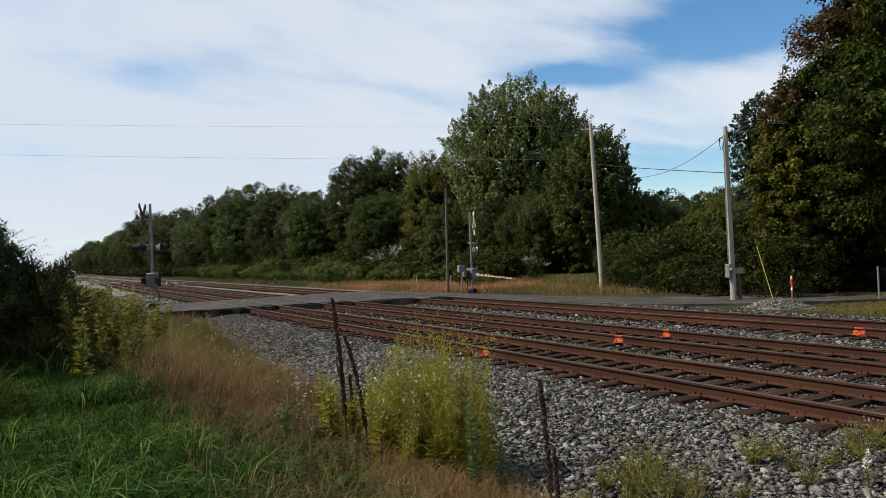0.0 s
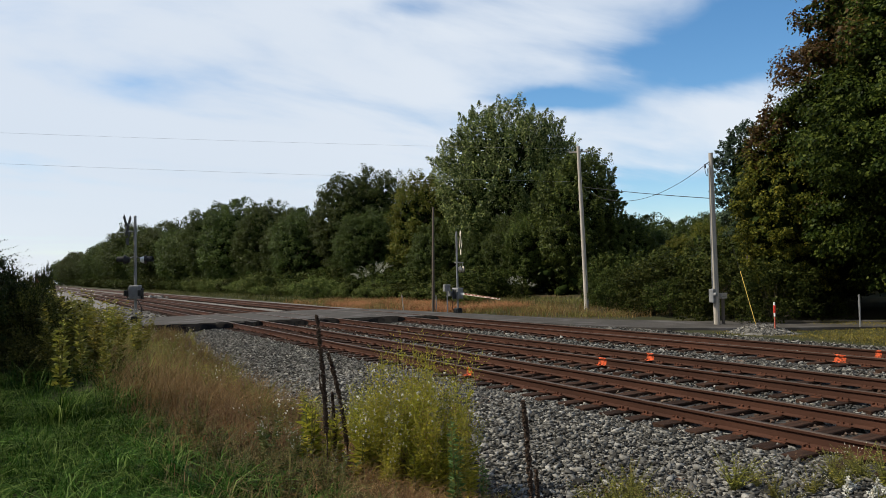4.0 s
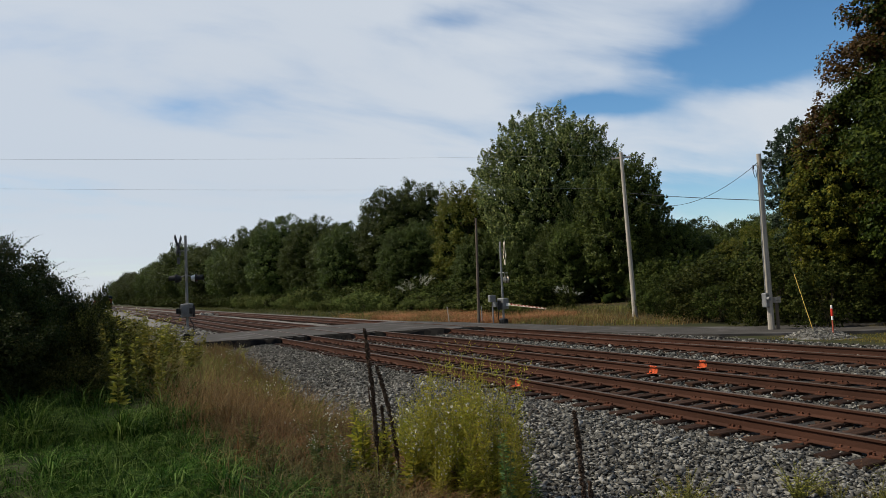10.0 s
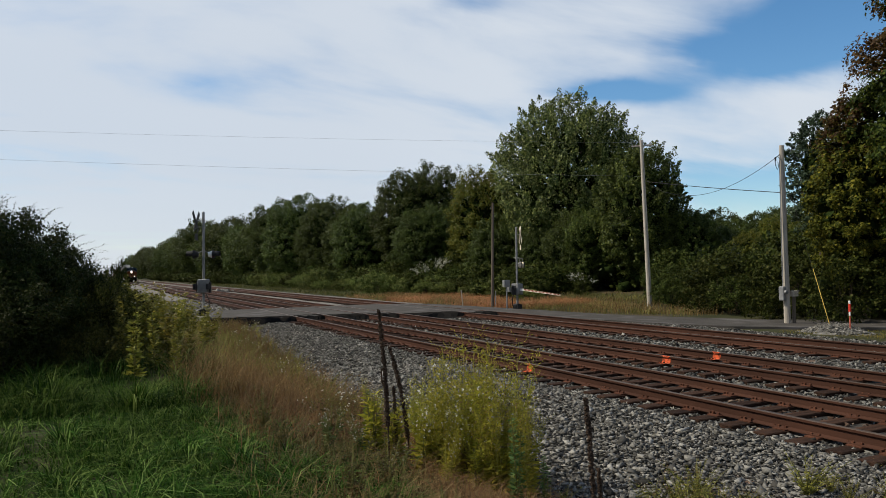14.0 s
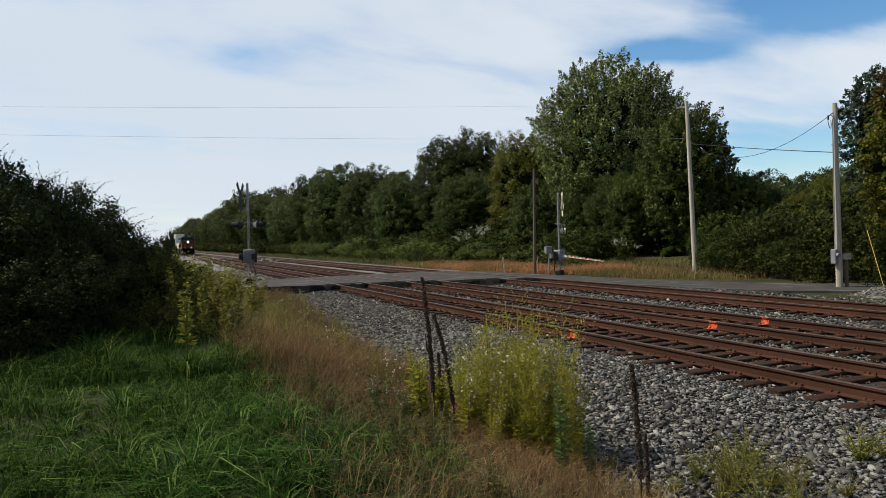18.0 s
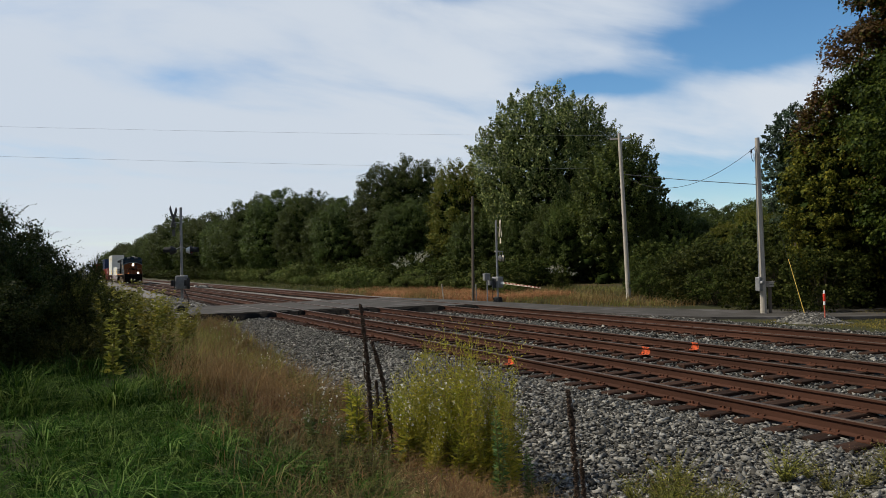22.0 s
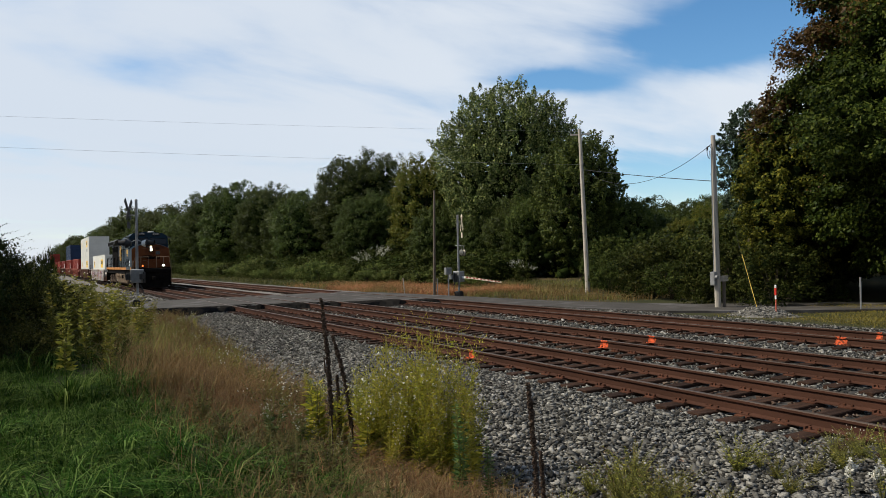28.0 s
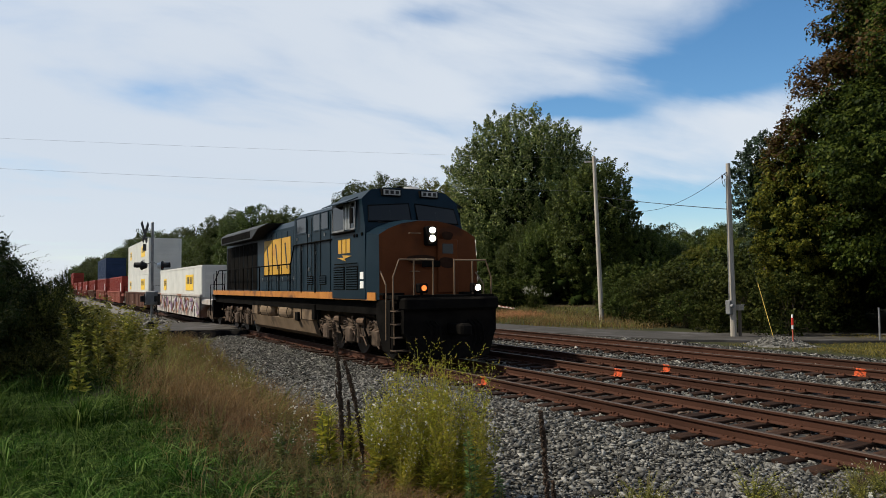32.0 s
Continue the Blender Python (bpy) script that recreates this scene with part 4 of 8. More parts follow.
def tree(name, label, at, height, radii, seed, material, clumps=150, per=70, leaf=0.3, low=0.18, droop=0.1, base_r=0.22, group="", clump_r=0.2, lumps=5, turn=0.0, taper=0.0, core=0.74, lobe=0.3, hollow=None, turning=None, flat=0.75, reach=0.6, blunt=2.0):
    rng = np.random.default_rng(seed)
    ob = thing(name, label, "tree", at, group=group, turn=turn)
    cz = height * (low + (1 - low) / 2)
    (V, F), C, (CV, CF) = clump_crown(rng, (0, 0, cz), (radii[0], radii[1], height * (1 - low) / 2), clumps, per, leaf, droop, clump_r=clump_r, lumps=lumps, taper=taper, lobe=lobe, hollow=hollow, flat=flat, reach=reach, blunt=blunt, core=core)
    part("trunk", limbs_mesh(rng, height, radii[0], C[rng.choice(len(C), min(26, len(C)), replace=False)], base_r, height * 0.62), BARK, ob)
    if turning:
        # leaves that have turned colour hang together in patches
        old = turning(V.reshape(-1, 4, 3).mean(1), rng)
        VR = V.reshape(-1, 4, 3)[old].reshape(-1, 3)
        part("turned_leaves", np_mesh("turned_leaves", VR, np.arange(len(VR)).reshape(-1, 4), LEAF_RUST), LEAF_RUST, ob, "patches of rust-brown leaves")
        V = V.reshape(-1, 4, 3)[~old].reshape(-1, 3)
        F = np.arange(len(V)).reshape(-1, 4)
    part("crown", np_mesh("crown", V, F, material), material, ob)
    tagged(part("inner_foliage", np_mesh("inner_foliage", CV, CF, LEAF_CORE_SHADE), LEAF_CORE_SHADE, ob), kind="stuff")
    return ob


def sprays(rng, C, centre, n, length, leaf):
    """Curved leafy shoots that break the outline."""
    i = rng.choice(len(C), n)
    d = C[i] - np.array(centre)
    d /= np.linalg.norm(d, axis=1, keepdims=True) + 1e-9
    d = d + np.array([0, 0, 0.7]) + rng.normal(size=d.shape) * 0.35
    d /= np.linalg.norm(d, axis=1, keepdims=True)
    L = length * rng.uniform(0.5, 1.3, n)
    m = 16
    f = np.linspace(0.1, 1.0, m)
    pos = C[i][:, None, :] + d[:, None, :] * (L[:, None] * f[None])[:, :, None]
    pos[:, :, 2] -= 0.35 * L[:, None] * f[None] ** 2
    ax = d[:, None, :] * 0.6 + rng.normal(size=pos.shape) * 0.7
    S = leaf * (1.15 - 0.6 * np.broadcast_to(f, (n, m)).ravel()) * rng.uniform(0.7, 1.2, n * m)
    return leaf_arrays(pos.reshape(-1, 3), ax.reshape(-1, 3), S, S * 0.45, rng)


def shrub(name, label, at, size, seed, material, clumps=40, per=60, leaf=0.16, group="", clump_r=0.26, shoots=40, flat=0.75, reach=0.6, droop=0.0, shoot=0.24):
    rng = np.random.default_rng(seed)
    ob = thing(name, label, "shrub", at, group=group)
    (V, F), C, _ = clump_crown(rng, (0, 0, size[2] * 0.46), (size[0], size[1], size[2] * 0.54), clumps, per, leaf, droop, lumps=12, lobe=0.42, clump_r=clump_r, flat=flat, reach=reach)
    V, F = merge([(V, F), sprays(rng, C, (0, 0, size[2] * 0.3), shoots, shoot * size[2], leaf)])
    bm = bmesh.new()
    for t in C[:10]:
        rod(bm, (rng.normal() * 0.1, rng.normal() * 0.1, -0.2), tuple(np.array(t) * 0.72), 0.024, 0.006, 5)
    part("branching_stem", bm, BARK_SHADE, ob)
    part("foliage", np_mesh("foliage", V, F, material), material, ob)
    return ob


def scaled(at, turn, s, sz=None):
    return pose(at[0], at[1], at[2], 0, 0, turn) @ Matrix.Diagonal((s, s, sz or s, 1))


def treeline():
    rng = random.Random(5)
    g = "trees of the woods beyond the tracks"
    big = tree("silver_maple_tree", "tall broad tree with pale-edged green leaves", (42.5, 58.5, 0.1), 18.8, (7.0, 7.5), 11, LEAF_SILVER, clumps=1700, per=90, leaf=0.2, low=0.0, base_r=0.42, clump_r=0.078, lumps=50, droop=-0.35, taper=-0.05, blunt=2.8, lobe=0.22, flat=1.0, reach=1.0)
    second = tree("broadleaf_tree", "dark green broadleaf tree of the wood edge", (41.2, 91.6, 0.1), 17.5, (8.1, 8.3), 16, LEAF, clumps=1000, per=90, leaf=0.22, low=0.0, base_r=0.3, group=g, clump_r=0.1, lumps=44, lobe=0.36)
    b = tree("broadleaf_tree", "yellowing green broadleaf tree of the wood edge", (39.4, 70.2, 0.1), 13.9, (4.3, 4.6), 13, LEAF_YELLOW, clumps=480, per=90, leaf=0.19, low=0.0, base_r=0.22, group=g, clump_r=0.13, lumps=20)
    c = tree("broadleaf_tree", "dark green broadleaf tree of the wood edge", (38.5, 112, 0.1), 12.6, (6.2, 7.0), 14, LEAF, clumps=480, per=90, leaf=0.25, low=0.0, base_r=0.24, group=g, clump_r=0.13, lumps=20)
    lite = tree("broadleaf_tree", "distant dark green broadleaf tree", (36.5, 178, 0.1), 15.6, (7.6, 8.4), 15, LEAF, clumps=420, per=60, leaf=0.42, low=0.0, base_r=0.3, group=g, lumps=20)
    # the rest of the wood edge: copies at their own size and turn
    protos = (second, c, b)
    rows = [(38, 124, 1.13), (37, 137, 1.22), (38, 150, 1.3), (37, 163, 1.36), (47, 66, 0.68), (47, 75, 0.7), (37.5, 82, 0.82), (35.8, 100, 1.02), (44, 68, 0.62), (60, 75, 1.0), (60, 92, 1.0), (37.5, 63.5, 0.55), (37.5, 56, 0.5), (38, 52, 0.5)]
    rows += [(47.5 + 1.2 * math.sin(k), 85 + 14.5 * k, 0.93 + 0.05 * k) for k in range(11)] + [(46, 300, 1.4)]
    rows += [(36.4 - 0.021 * (196 * 1.115 ** k - 196), 196 * 1.115 ** k, min(1.7, 1.4 + 0.1 * k)) for k in range(12)]
    for i, (x, y, s) in enumerate(rows):
        p = lite if y > 165 else (protos[1] if i % 3 else protos[0])
        f = s * {second: 13.4 / 16.8, lite: 11.8 / 15.6}.get(p, 1.0) * rng.uniform(0.88, 1.1)
        copy_thing(p, scaled((x, y, 0), rng.uniform(0, 360), f * rng.uniform(0.85, 1.0), f))
    # smaller trees right of the big one, and the low wood behind the road
    d = tree("broadleaf_tree", "green tree with a dense narrow crown beside the tall one", (39.4, 44.6, 0.1), 11.9, (3.7, 3.8), 21, LEAF_MID, clumps=620, per=90, leaf=0.18, low=0.04, base_r=0.2, group=g, droop=-0.25, reach=1.0, clump_r=0.13, lumps=20)
    copy_thing(d, scaled((37.8, 49.5, 0), 140, 0.62))
    copy_thing(d, scaled((41.6, 41.4, 0), 250, 0.56))
    for x, y, s in ((46, 43, 0.6), (50, 45, 0.66), (54, 44, 0.64), (47, 38, 0.55), (52, 37.5, 0.62), (44, 33, 0.54), (49, 31, 0.6), (40, 29, 0.50), (38.5, 33.5, 0.5), (57, 39, 0.7), (45, 26, 0.58), (52, 27, 0.62)):
        copy_thing(b if rng.random() < 0.5 else d, scaled((x, y, 0), rng.uniform(0, 360), s * 0.74 * rng.uniform(0.85, 1.1)))
    for x, y, h in ((46, 43, 5.7), (50, 42, 6.3), (54, 44, 6.9), (58, 45.5, 7.3), (53, 39, 6.4), (57, 41, 6.9), (61, 42.5, 7.4), (55, 35.5, 6.4), (59, 37, 6.9), (63, 38.5, 7.5), (57, 32, 6.5), (62, 33.5, 7.0), (60, 28.5, 6.6), (49, 47.5, 6.6), (53, 49, 7.2)):
        copy_thing(c, scaled((x, y, 0), rng.uniform(0, 360), h / 13.6 * rng.uniform(0.95, 1.2), h / 12.6 * rng.uniform(0.94, 1.04)))


def right_maple():
    tree("maple_tree", "large maple with green leaves turning rust-brown", (30.85, 13.95, -0.1), 18.5, (8.5, 8.5), 31, LEAF_MAPLE, clumps=2000, per=140, leaf=0.145, low=0.0, base_r=0.4, clump_r=0.085, lumps=80, droop=0.45, taper=0.61, core=0.74, lobe=0.42, flat=0.5, reach=0.45, hollow=lambda p, r: (p[:, 0] * 0.41 - p[:, 1] * 0.91 > 0.0) & (p[:, 0] * 0.91 + p[:, 1] * 0.41 < 1.5) & (p[:, 2] < 2.6 + 0.7 * np.sin(p[:, 1] * 1.7) + r.normal(size=len(p)) * 0.3), turning=lambda p, r: (p[:, 1] * 0.91 - p[:, 0] * 0.41 + r.normal(size=len(p)) * 0.9 + 0.8 * np.sin(p[:, 2] * 1.9) > np.where(p[:, 2] > 9.5, 3.6 - 0.12 * (p[:, 2] - 9.5), np.where(np.abs(p[:, 2] - 5.3) < 0.9, 5.9, 50.0))))
    tree("ash_tree", "blue-green tree partly hidden behind the maple", (31.2, 22.7, -0.1), 10.1, (1.75, 1.75), 32, LEAF_ASH, clumps=300, per=70, leaf=0.12, low=0.3, base_r=0.16, lumps=18, clump_r=0.13, lobe=0.45, reach=0.9, core=0.55)
    tree("young_maple_tree", "small maple with yellow-green leaves and a rusty top", (29.1, 19.35, -0.1), 9.6, (2.5, 2.5), 36, LEAF_OLIVE, clumps=420, per=90, leaf=0.13, low=0.0, base_r=0.12, lumps=22, clump_r=0.12, droop=0.3, taper=0.22, lobe=0.36, turning=lambda p, r: p[:, 2] + r.normal(size=len(p)) * 0.7 > 7.6)
    rng = random.Random(8)
    s = shrub("wood_edge_shrub", "dark green shrub in the shade of the trees", (27.2, 21.6, -0.2), (1.9, 1.9, 2.7), 33, LEAF_SHRUB, clumps=70, per=75, leaf=0.13, group="shrubs at the wood edge")
    for x, y, k in ((29.5, 23, 1.3), (26.8, 18.6, 0.95), (28.5, 26.5, 1.15), (31, 28.5, 1.3), (27.5, 24.6, 0.7), (33, 30, 1.4), (31.5, 34, 0.8), (35.5, 31, 1.2), (33.8, 35.2, 1.0), (34.5, 26.5, 1.5), (30.5, 19.5, 1.1), (34, 15.5, 1.6), (37.5, 27, 1.5), (29.0, 30.5, 0.62), (36.5, 38, 1.3)):
        copy_thing(s, scaled((x, y, -0.2), rng.uniform(0, 360), k, k * rng.uniform(0.85, 1.1)))
    k = shrub("woodland_shrub", "tall leafy shrub coloured dark for deep shade in the wood", (36.0, 17.0, -0.1), (2.6, 2.6, 6.0), 38, LEAF_SHADE, clumps=190, per=80, leaf=0.2, group="undergrowth of the wood", clump_r=0.17, shoots=20)
    for x, y, f in ((38.5, 13.5, 1.1), (37, 9.5, 1.0), (40, 6.0, 1.2), (36.5, 21.5, 1.0), (41, 17.5, 1.3), (42.5, 10, 1.3), (39.0, 2.0, 1.1), (43, 3.0, 1.3), (33.0, 20.0, 0.8), (40.0, 24.0, 1.2), (35.5, 13.0, 0.85), (34.6, 8.6, 0.8)):
        copy_thing(k, scaled((x, y, -0.1), rng.uniform(0, 360), f, f * rng.uniform(0.85, 1.1)))
    # thicket along the woods to the far left
    t = shrub("hedge_shrub", "rounded green shrub along the wood edge", (34.0, 52.5, -0.1), (2.6, 2.6, 2.6), 34, LEAF_SHRUB, clumps=75, per=42, leaf=0.25, group="shrubs along the track")
    u = shrub("hedge_shrub", "light green leafy shrub along the wood edge", (31.0, 50.5, -0.1), (2.0, 2.2, 1.7), 35, LEAF_BANK, clumps=80, per=60, leaf=0.14, group="shrubs along the track", shoots=70)
    for i in range(36):
        k = rng.uniform(0.5, 1.2)
        copy_thing(u, scaled((rng.uniform(27.6, 30.5) - 3.0 * (i > 8) * rng.random(), 44 + i * 2.5, -0.1), rng.uniform(0, 360), k, k * rng.uniform(0.55, 1.3)))
    y = 47.0
    while y < 420:
        k = rng.uniform(0.7, 1.25) * (1.0 + y * 0.0012)
        x = 30.2 + rng.uniform(-1.2, 3.4) - min(4.0, max(0, y - 90) * 0.03)
        copy_thing(t, scaled((x, y, -0.1), rng.uniform(0, 360), k, k * rng.uniform(0.5, 0.95)))
        if y < 110:
            copy_thing(t, scaled((x + 4.2, y + 2, 0.1), rng.uniform(0, 360), k * 1.15, k * 1.0))
        y += 2.6 * k + y * 0.012


def left_thicket():
    rng = random.Random(4)
    s = shrub("thicket_shrub", "dense green shrub coloured dark for deep shade", (-3.6, 16.0, 0.0), (1.9, 2.1, 3.5), 41, LEAF_SHADE, clumps=210, per=105, leaf=0.078, group="dark shrubs of the thicket", clump_r=0.17, shoots=190, shoot=0.32)
    t = shrub("thicket_shrub", "arching shrub with dull olive-brown leaves", (-0.25, 19.9, 0.0), (1.5, 1.5, 2.1), 42, LEAF_BRUSH, clumps=120, per=90, leaf=0.072, group="dark shrubs of the thicket", clump_r=0.2, shoots=230, flat=0.3, reach=1.3, droop=0.25, shoot=0.36)
    for p, x, y, k, kz in ((s, -1.6, 18.5, 0.72, 0.74), (s, -4.6, 19.0, 1.1, 1.15), (s, -0.75, 22.5, 0.7, 0.66), (s, -2.2, 23.5, 0.95, 0.98), (s, 0.0, 27.0, 0.6, 0.52), (s, -6.2, 15.0, 1.1, 1.05), (s, -0.5, 18.9, 0.45, 0.74), (s, -1.1, 16.8, 0.55, 0.78), (t, 0.15, 18.0, 0.5, 1.0), (t, -0.55, 17.4, 0.85, 0.9), (s, -1.6, 15.3, 0.56, 0.5), (s, -2.7, 13.6, 0.6, 0.5), (t, 0.2, 23.0, 0.65, 0.8), (s, -3.6, 26.0, 1.1, 1.0), (s, -8, 19, 1.2, 1.2), (s, -4.2, 12.8, 0.72, 0.58), (t, 0.6, 27.5, 0.65, 0.75), (t, 0.9, 32.0, 0.6, 0.55), (t, -0.1, 15.6, 0.45, 0.5), (s, -5.6, 11.6, 0.7, 0.56), (s, -2.6, 17.0, 0.7, 0.86), (s, -3.4, 21.0, 0.85, 1.02), (s, -4.9, 23.0, 1.1, 1.3), (s, 0.75, 47.0, 0.46, 0.8), (s, 1.3, 47.5, 0.22, 0.94), (s, 1.5, 49.0, 0.18, 0.76), (s, 1.05, 45.5, 0.24, 0.7), (s, -1.2, 48.5, 0.8, 0.8), (t, 0.7, 45.6, 0.5, 0.7)):
        f = 0.97 if x > -1.3 else 1.18
        copy_thing(p, scaled((x - 0.05, y, 0), rng.uniform(0, 360), k * f, kz * f))


def flowering_shrubs():
    """Shrubs at the wood edge that carry sprays of pale flowers."""
    rng = np.random.default_rng(61)
    ob = shrub("flowering_shrub", "green shrub with arching sprays of pale flowers", (31.2, 68.0, 0.0), (1.6, 1.6, 2.9), 60, LEAF_SHRUB, clumps=60, per=50, leaf=0.16, group="flowering shrubs")
    P = np.stack([rng.uniform(-1.5, 1.5, 26), rng.uniform(-1.5, 0.2, 26), rng.uniform(1.9, 3.0, 26)], 1)
    V, F = sprays(rng, P, (0, 0, 1.0), 60, 0.9, 0.13)
    part("flower_sprays", np_mesh("flower_sprays", V, F, FLUFF_DULL), FLUFF_DULL, ob, "dull white flower sprays")
    copy_thing(ob, scaled((33.2, 44.4, -0.1), 140, 0.55))
    copy_thing(ob, scaled((30.4, 69.6, 0.0), 70, 0.85))


def shade_trees():
    # unseen trees left of the view, added to cast shade on the thicket
    a = tree("roadside_tree", "tall leafy tree, unseen, that shades the thicket", (-10.2, 23.0, -0.1), 14.0, (4.2, 4.2), 51, LEAF, clumps=300, per=70, leaf=0.3, low=0.1, base_r=0.25, group="trees beside the thicket", clump_r=0.13, lumps=20)
    for x, y, f in ((-11.0, 31.0, 1.0), (-13.5, 17.0, 0.9), (-14, 38, 1.1)):
        copy_thing(a, scaled((x, y, -0.1), 70 * y, f))


def far_woods():
    """The depth of the woods behind the edge trees: a belt of foliage in clumps."""
    rng = np.random.default_rng(77)
    P = []
    for x0, x1, y0, y1, h, n in ((52, 62, 64, 330, 9.0, 1400), (47, 60, -30, 34, 3.4, 420), (40, 52, 330, 760, 14.0, 500), (37.5, 44, 26, 120, 3.6, 800), (33, 38, 120, 420, 5.5, 700)):
        yy = rng.uniform(y0, y1, n)
        top = h * (0.72 + 0.28 * np.sin(yy * 0.33 + x0) * np.sin(yy * 0.117 + 1.3))
        P.append(np.stack([rng.uniform(x0, x1, n), yy, top * (1 - rng.random(n) ** 1.5)], 1))
    P = np.concatenate(P)
    k = np.repeat(np.arange(len(P)), 24)
    e = rng.normal(size=(len(k), 3))
    e /= np.linalg.norm(e, axis=1, keepdims=True)
    pos = P[k, :3] + e * (0.95 * rng.random(len(k)) ** 0.5)[:, None]
    L = rng.uniform(0.25, 0.42, len(k))
    V, F = leaf_arrays(pos, e + rng.normal(size=e.shape) * 0.5, L, L * 0.7, rng)
    ob = new("far_woods", np_mesh("far_woods", V, F, LEAF))
    tagged(ob, "dense dark green foliage in the depth of the woods", "woods", kind="stuff")
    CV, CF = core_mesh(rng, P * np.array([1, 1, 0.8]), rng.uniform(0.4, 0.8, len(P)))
    ob = new("far_woods", np_mesh("far_woods_shade", CV, CF, LEAF_CORE_SHADE))
    tagged(ob, "foliage coloured dark for shade in the depth of the woods", "woods", kind="stuff")


far_woods()
treeline()
right_maple()
left_thicket()
shade_trees()
flowering_shrubs()

# ---- crossing signals, poles, wires ----
def crossbuck(parent, z, y, x, yaw=0.0, board=None):
    for s in (-1, 1):
        bm = boxed(-0.58, 0.58, -0.012, 0.012, -0.11, 0.11)
        b = part("crossbuck_board", bm, board or CREAM, parent, "dull dark back of a crossbuck board" if board else "white crossbuck board")
        b.matrix_basis = pose(x - 0.03 * s, y, z, 0, 0, 90 + yaw) @ pose(0, 0, 0, 0, s * 48, 0)
        for k in range(-3, 4):
            r = part("letter_bar", boxed(k * 0.13 - 0.03, k * 0.13 + 0.03, -0.0165, -0.0125, -0.05, 0.05), BLACK, b)


CREAM = mat("faded_cream_paint", (0.46, 0.40, 0.30), (0.6, 0.53, 0.42), 0.6, scale=4, fine=30, bump=0.04, vary=0)
DARK_RED = mat("dark_red_stripe", (0.13, 0.02, 0.014), (0.2, 0.032, 0.022), 0.6, scale=4, fine=30, bump=0.03, vary=0)
RED_LENS = glassy("red_lens", (0.16, 0.01, 0.01))


def signal(at, turn, height, arm, name_label, yaw, board=None):
    ob = thing("crossing_signal", name_label, "crossing signal", at, group="level crossing signals", turn=turn)
    part("mast", rodded((0, 0, 0.3), (0, 0, height), 0.065, 0.06, 12), STEEL, ob)
    part("mast_cap", rodded((0, 0, height), (0, 0, height + 0.05), 0.075, 0.03, 12), STEEL, ob)
    f = part("foundation", boxed(-0.28, 0.28, -0.28, 0.28, -0.35, 0.06, bevel=0.02), CONCRETE, ob)
    base = part("base", prism(bmesh.new(), [(-0.2, 0.06), (0.2, 0.06), (0.17, 0.32), (0.08, 0.38), (-0.08, 0.38), (-0.17, 0.32)], -0.18, 0.18), BLACK, ob, "dark cast base")
    part("conduit", tube_path(bmesh.new(), [(0.1, -0.1, 0.05), (0.32, -0.1, 0.35), (0.3, -0.1, 0.75), (0.12, -0.06, 1.1)], 0.025), BLACK, ob)
    crossbuck(ob, height - 0.42, 0.0, -0.34, yaw, board)
    for dz in (-0.25, 0.05):
        part("crossbuck_bracket", rodded((0, 0, height - 0.42 + dz), (-0.34, 0, height - 0.42 + dz), 0.02, 0.02, 6), STEEL, ob)
    arm_z = height * 0.60
    part("crossarm", rodded((0, -0.2, arm_z + 0.16), (0, 0.2, arm_z + 0.16), 0.025, 0.025, 8), STEEL, ob)
    if arm:
        for x, turn_to in ((-0.2, 68), (-0.42, 68)):
            b = part("signal_light", rodded((0, 0.02, 0), (0, 0.06, 0), 0.2, 0.2, 20), BLACK, ob, "round signal light with black backing")
            b.matrix_basis = pose(x, 0.05, arm_z - 0.24, 0, 0, turn_to)
            part("housing", rodded((0, -0.12, 0), (0, 0.02, 0), 0.09, 0.18, 14), CREAM, b, "pale round lamp housing")
            part("lens", rodded((0, 0.06, 0), (0, 0.09, 0), 0.14, 0.12, 16), RED_LENS, b, "dark red lens")
            part("bracket", rodded((0, 0, 0.16), (0, 0, 0.4), 0.018, 0.018, 6), STEEL, b)
        part("lamp_arm", rodded((0.15, 0.05, arm_z + 0.14), (-0.5, 0.05, arm_z + 0.14), 0.02, 0.02, 6), STEEL, ob)
    else:
        for y, face in ((-0.12, -1), (0.12, 1)):
            thing_part_flasher(ob, y, arm_z, face)
    plate = part("sign_plate", boxed(-0.2, 0.2, -0.012, 0.012, -0.15, 0.15), board or CREAM, ob, "small track-count plate")
    plate.matrix_basis = pose(-0.34, 0, height - 1.12, 0, 0, 90 + yaw)
    z0 = 0.9 if arm else 1.15
    m = part("gate_mechanism", boxed(-0.22, 0.22, -0.26, 0.26, z0, z0 + 0.62, bevel=0.03), STEEL, ob, "grey steel mechanism box")
    part("mechanism_door", boxed(-0.235, -0.222, -0.22, 0.22, z0 + 0.05, z0 + 0.57), STEEL, m)
    part("latch", boxed(-0.25, -0.236, 0.12, 0.18, z0 + 0.26, z0 + 0.36), BLACK, m)
    for s in (-1, 1):
        part("pivot_plate", boxed(s * 0.3 - 0.02, s * 0.3 + 0.02, -0.12, 0.16, z0 - 0.02, z0 + 0.5, bevel=0.015), BLACK, m)
        part("counterweight", boxed(s * 0.3 - 0.05, s * 0.3 + 0.05, -0.55, -0.2, z0 + 0.15, z0 + 0.42, bevel=0.02), BLACK if arm < 1 else STEEL, m)
    if arm:
        a = part("gate_arm", boxed(-0.025, 0.025, 0.2, 0.5, z0 + 0.2, z0 + 0.34), WHITE, ob, "lowered pale gate arm with dark red stripes")
        n = 10
        for i in range(n):
            y0, y1 = 0.5 + (arm - 0.5) * i / n, 0.5 + (arm - 0.5) * (i + 1) / n
            bm = bmesh.new()
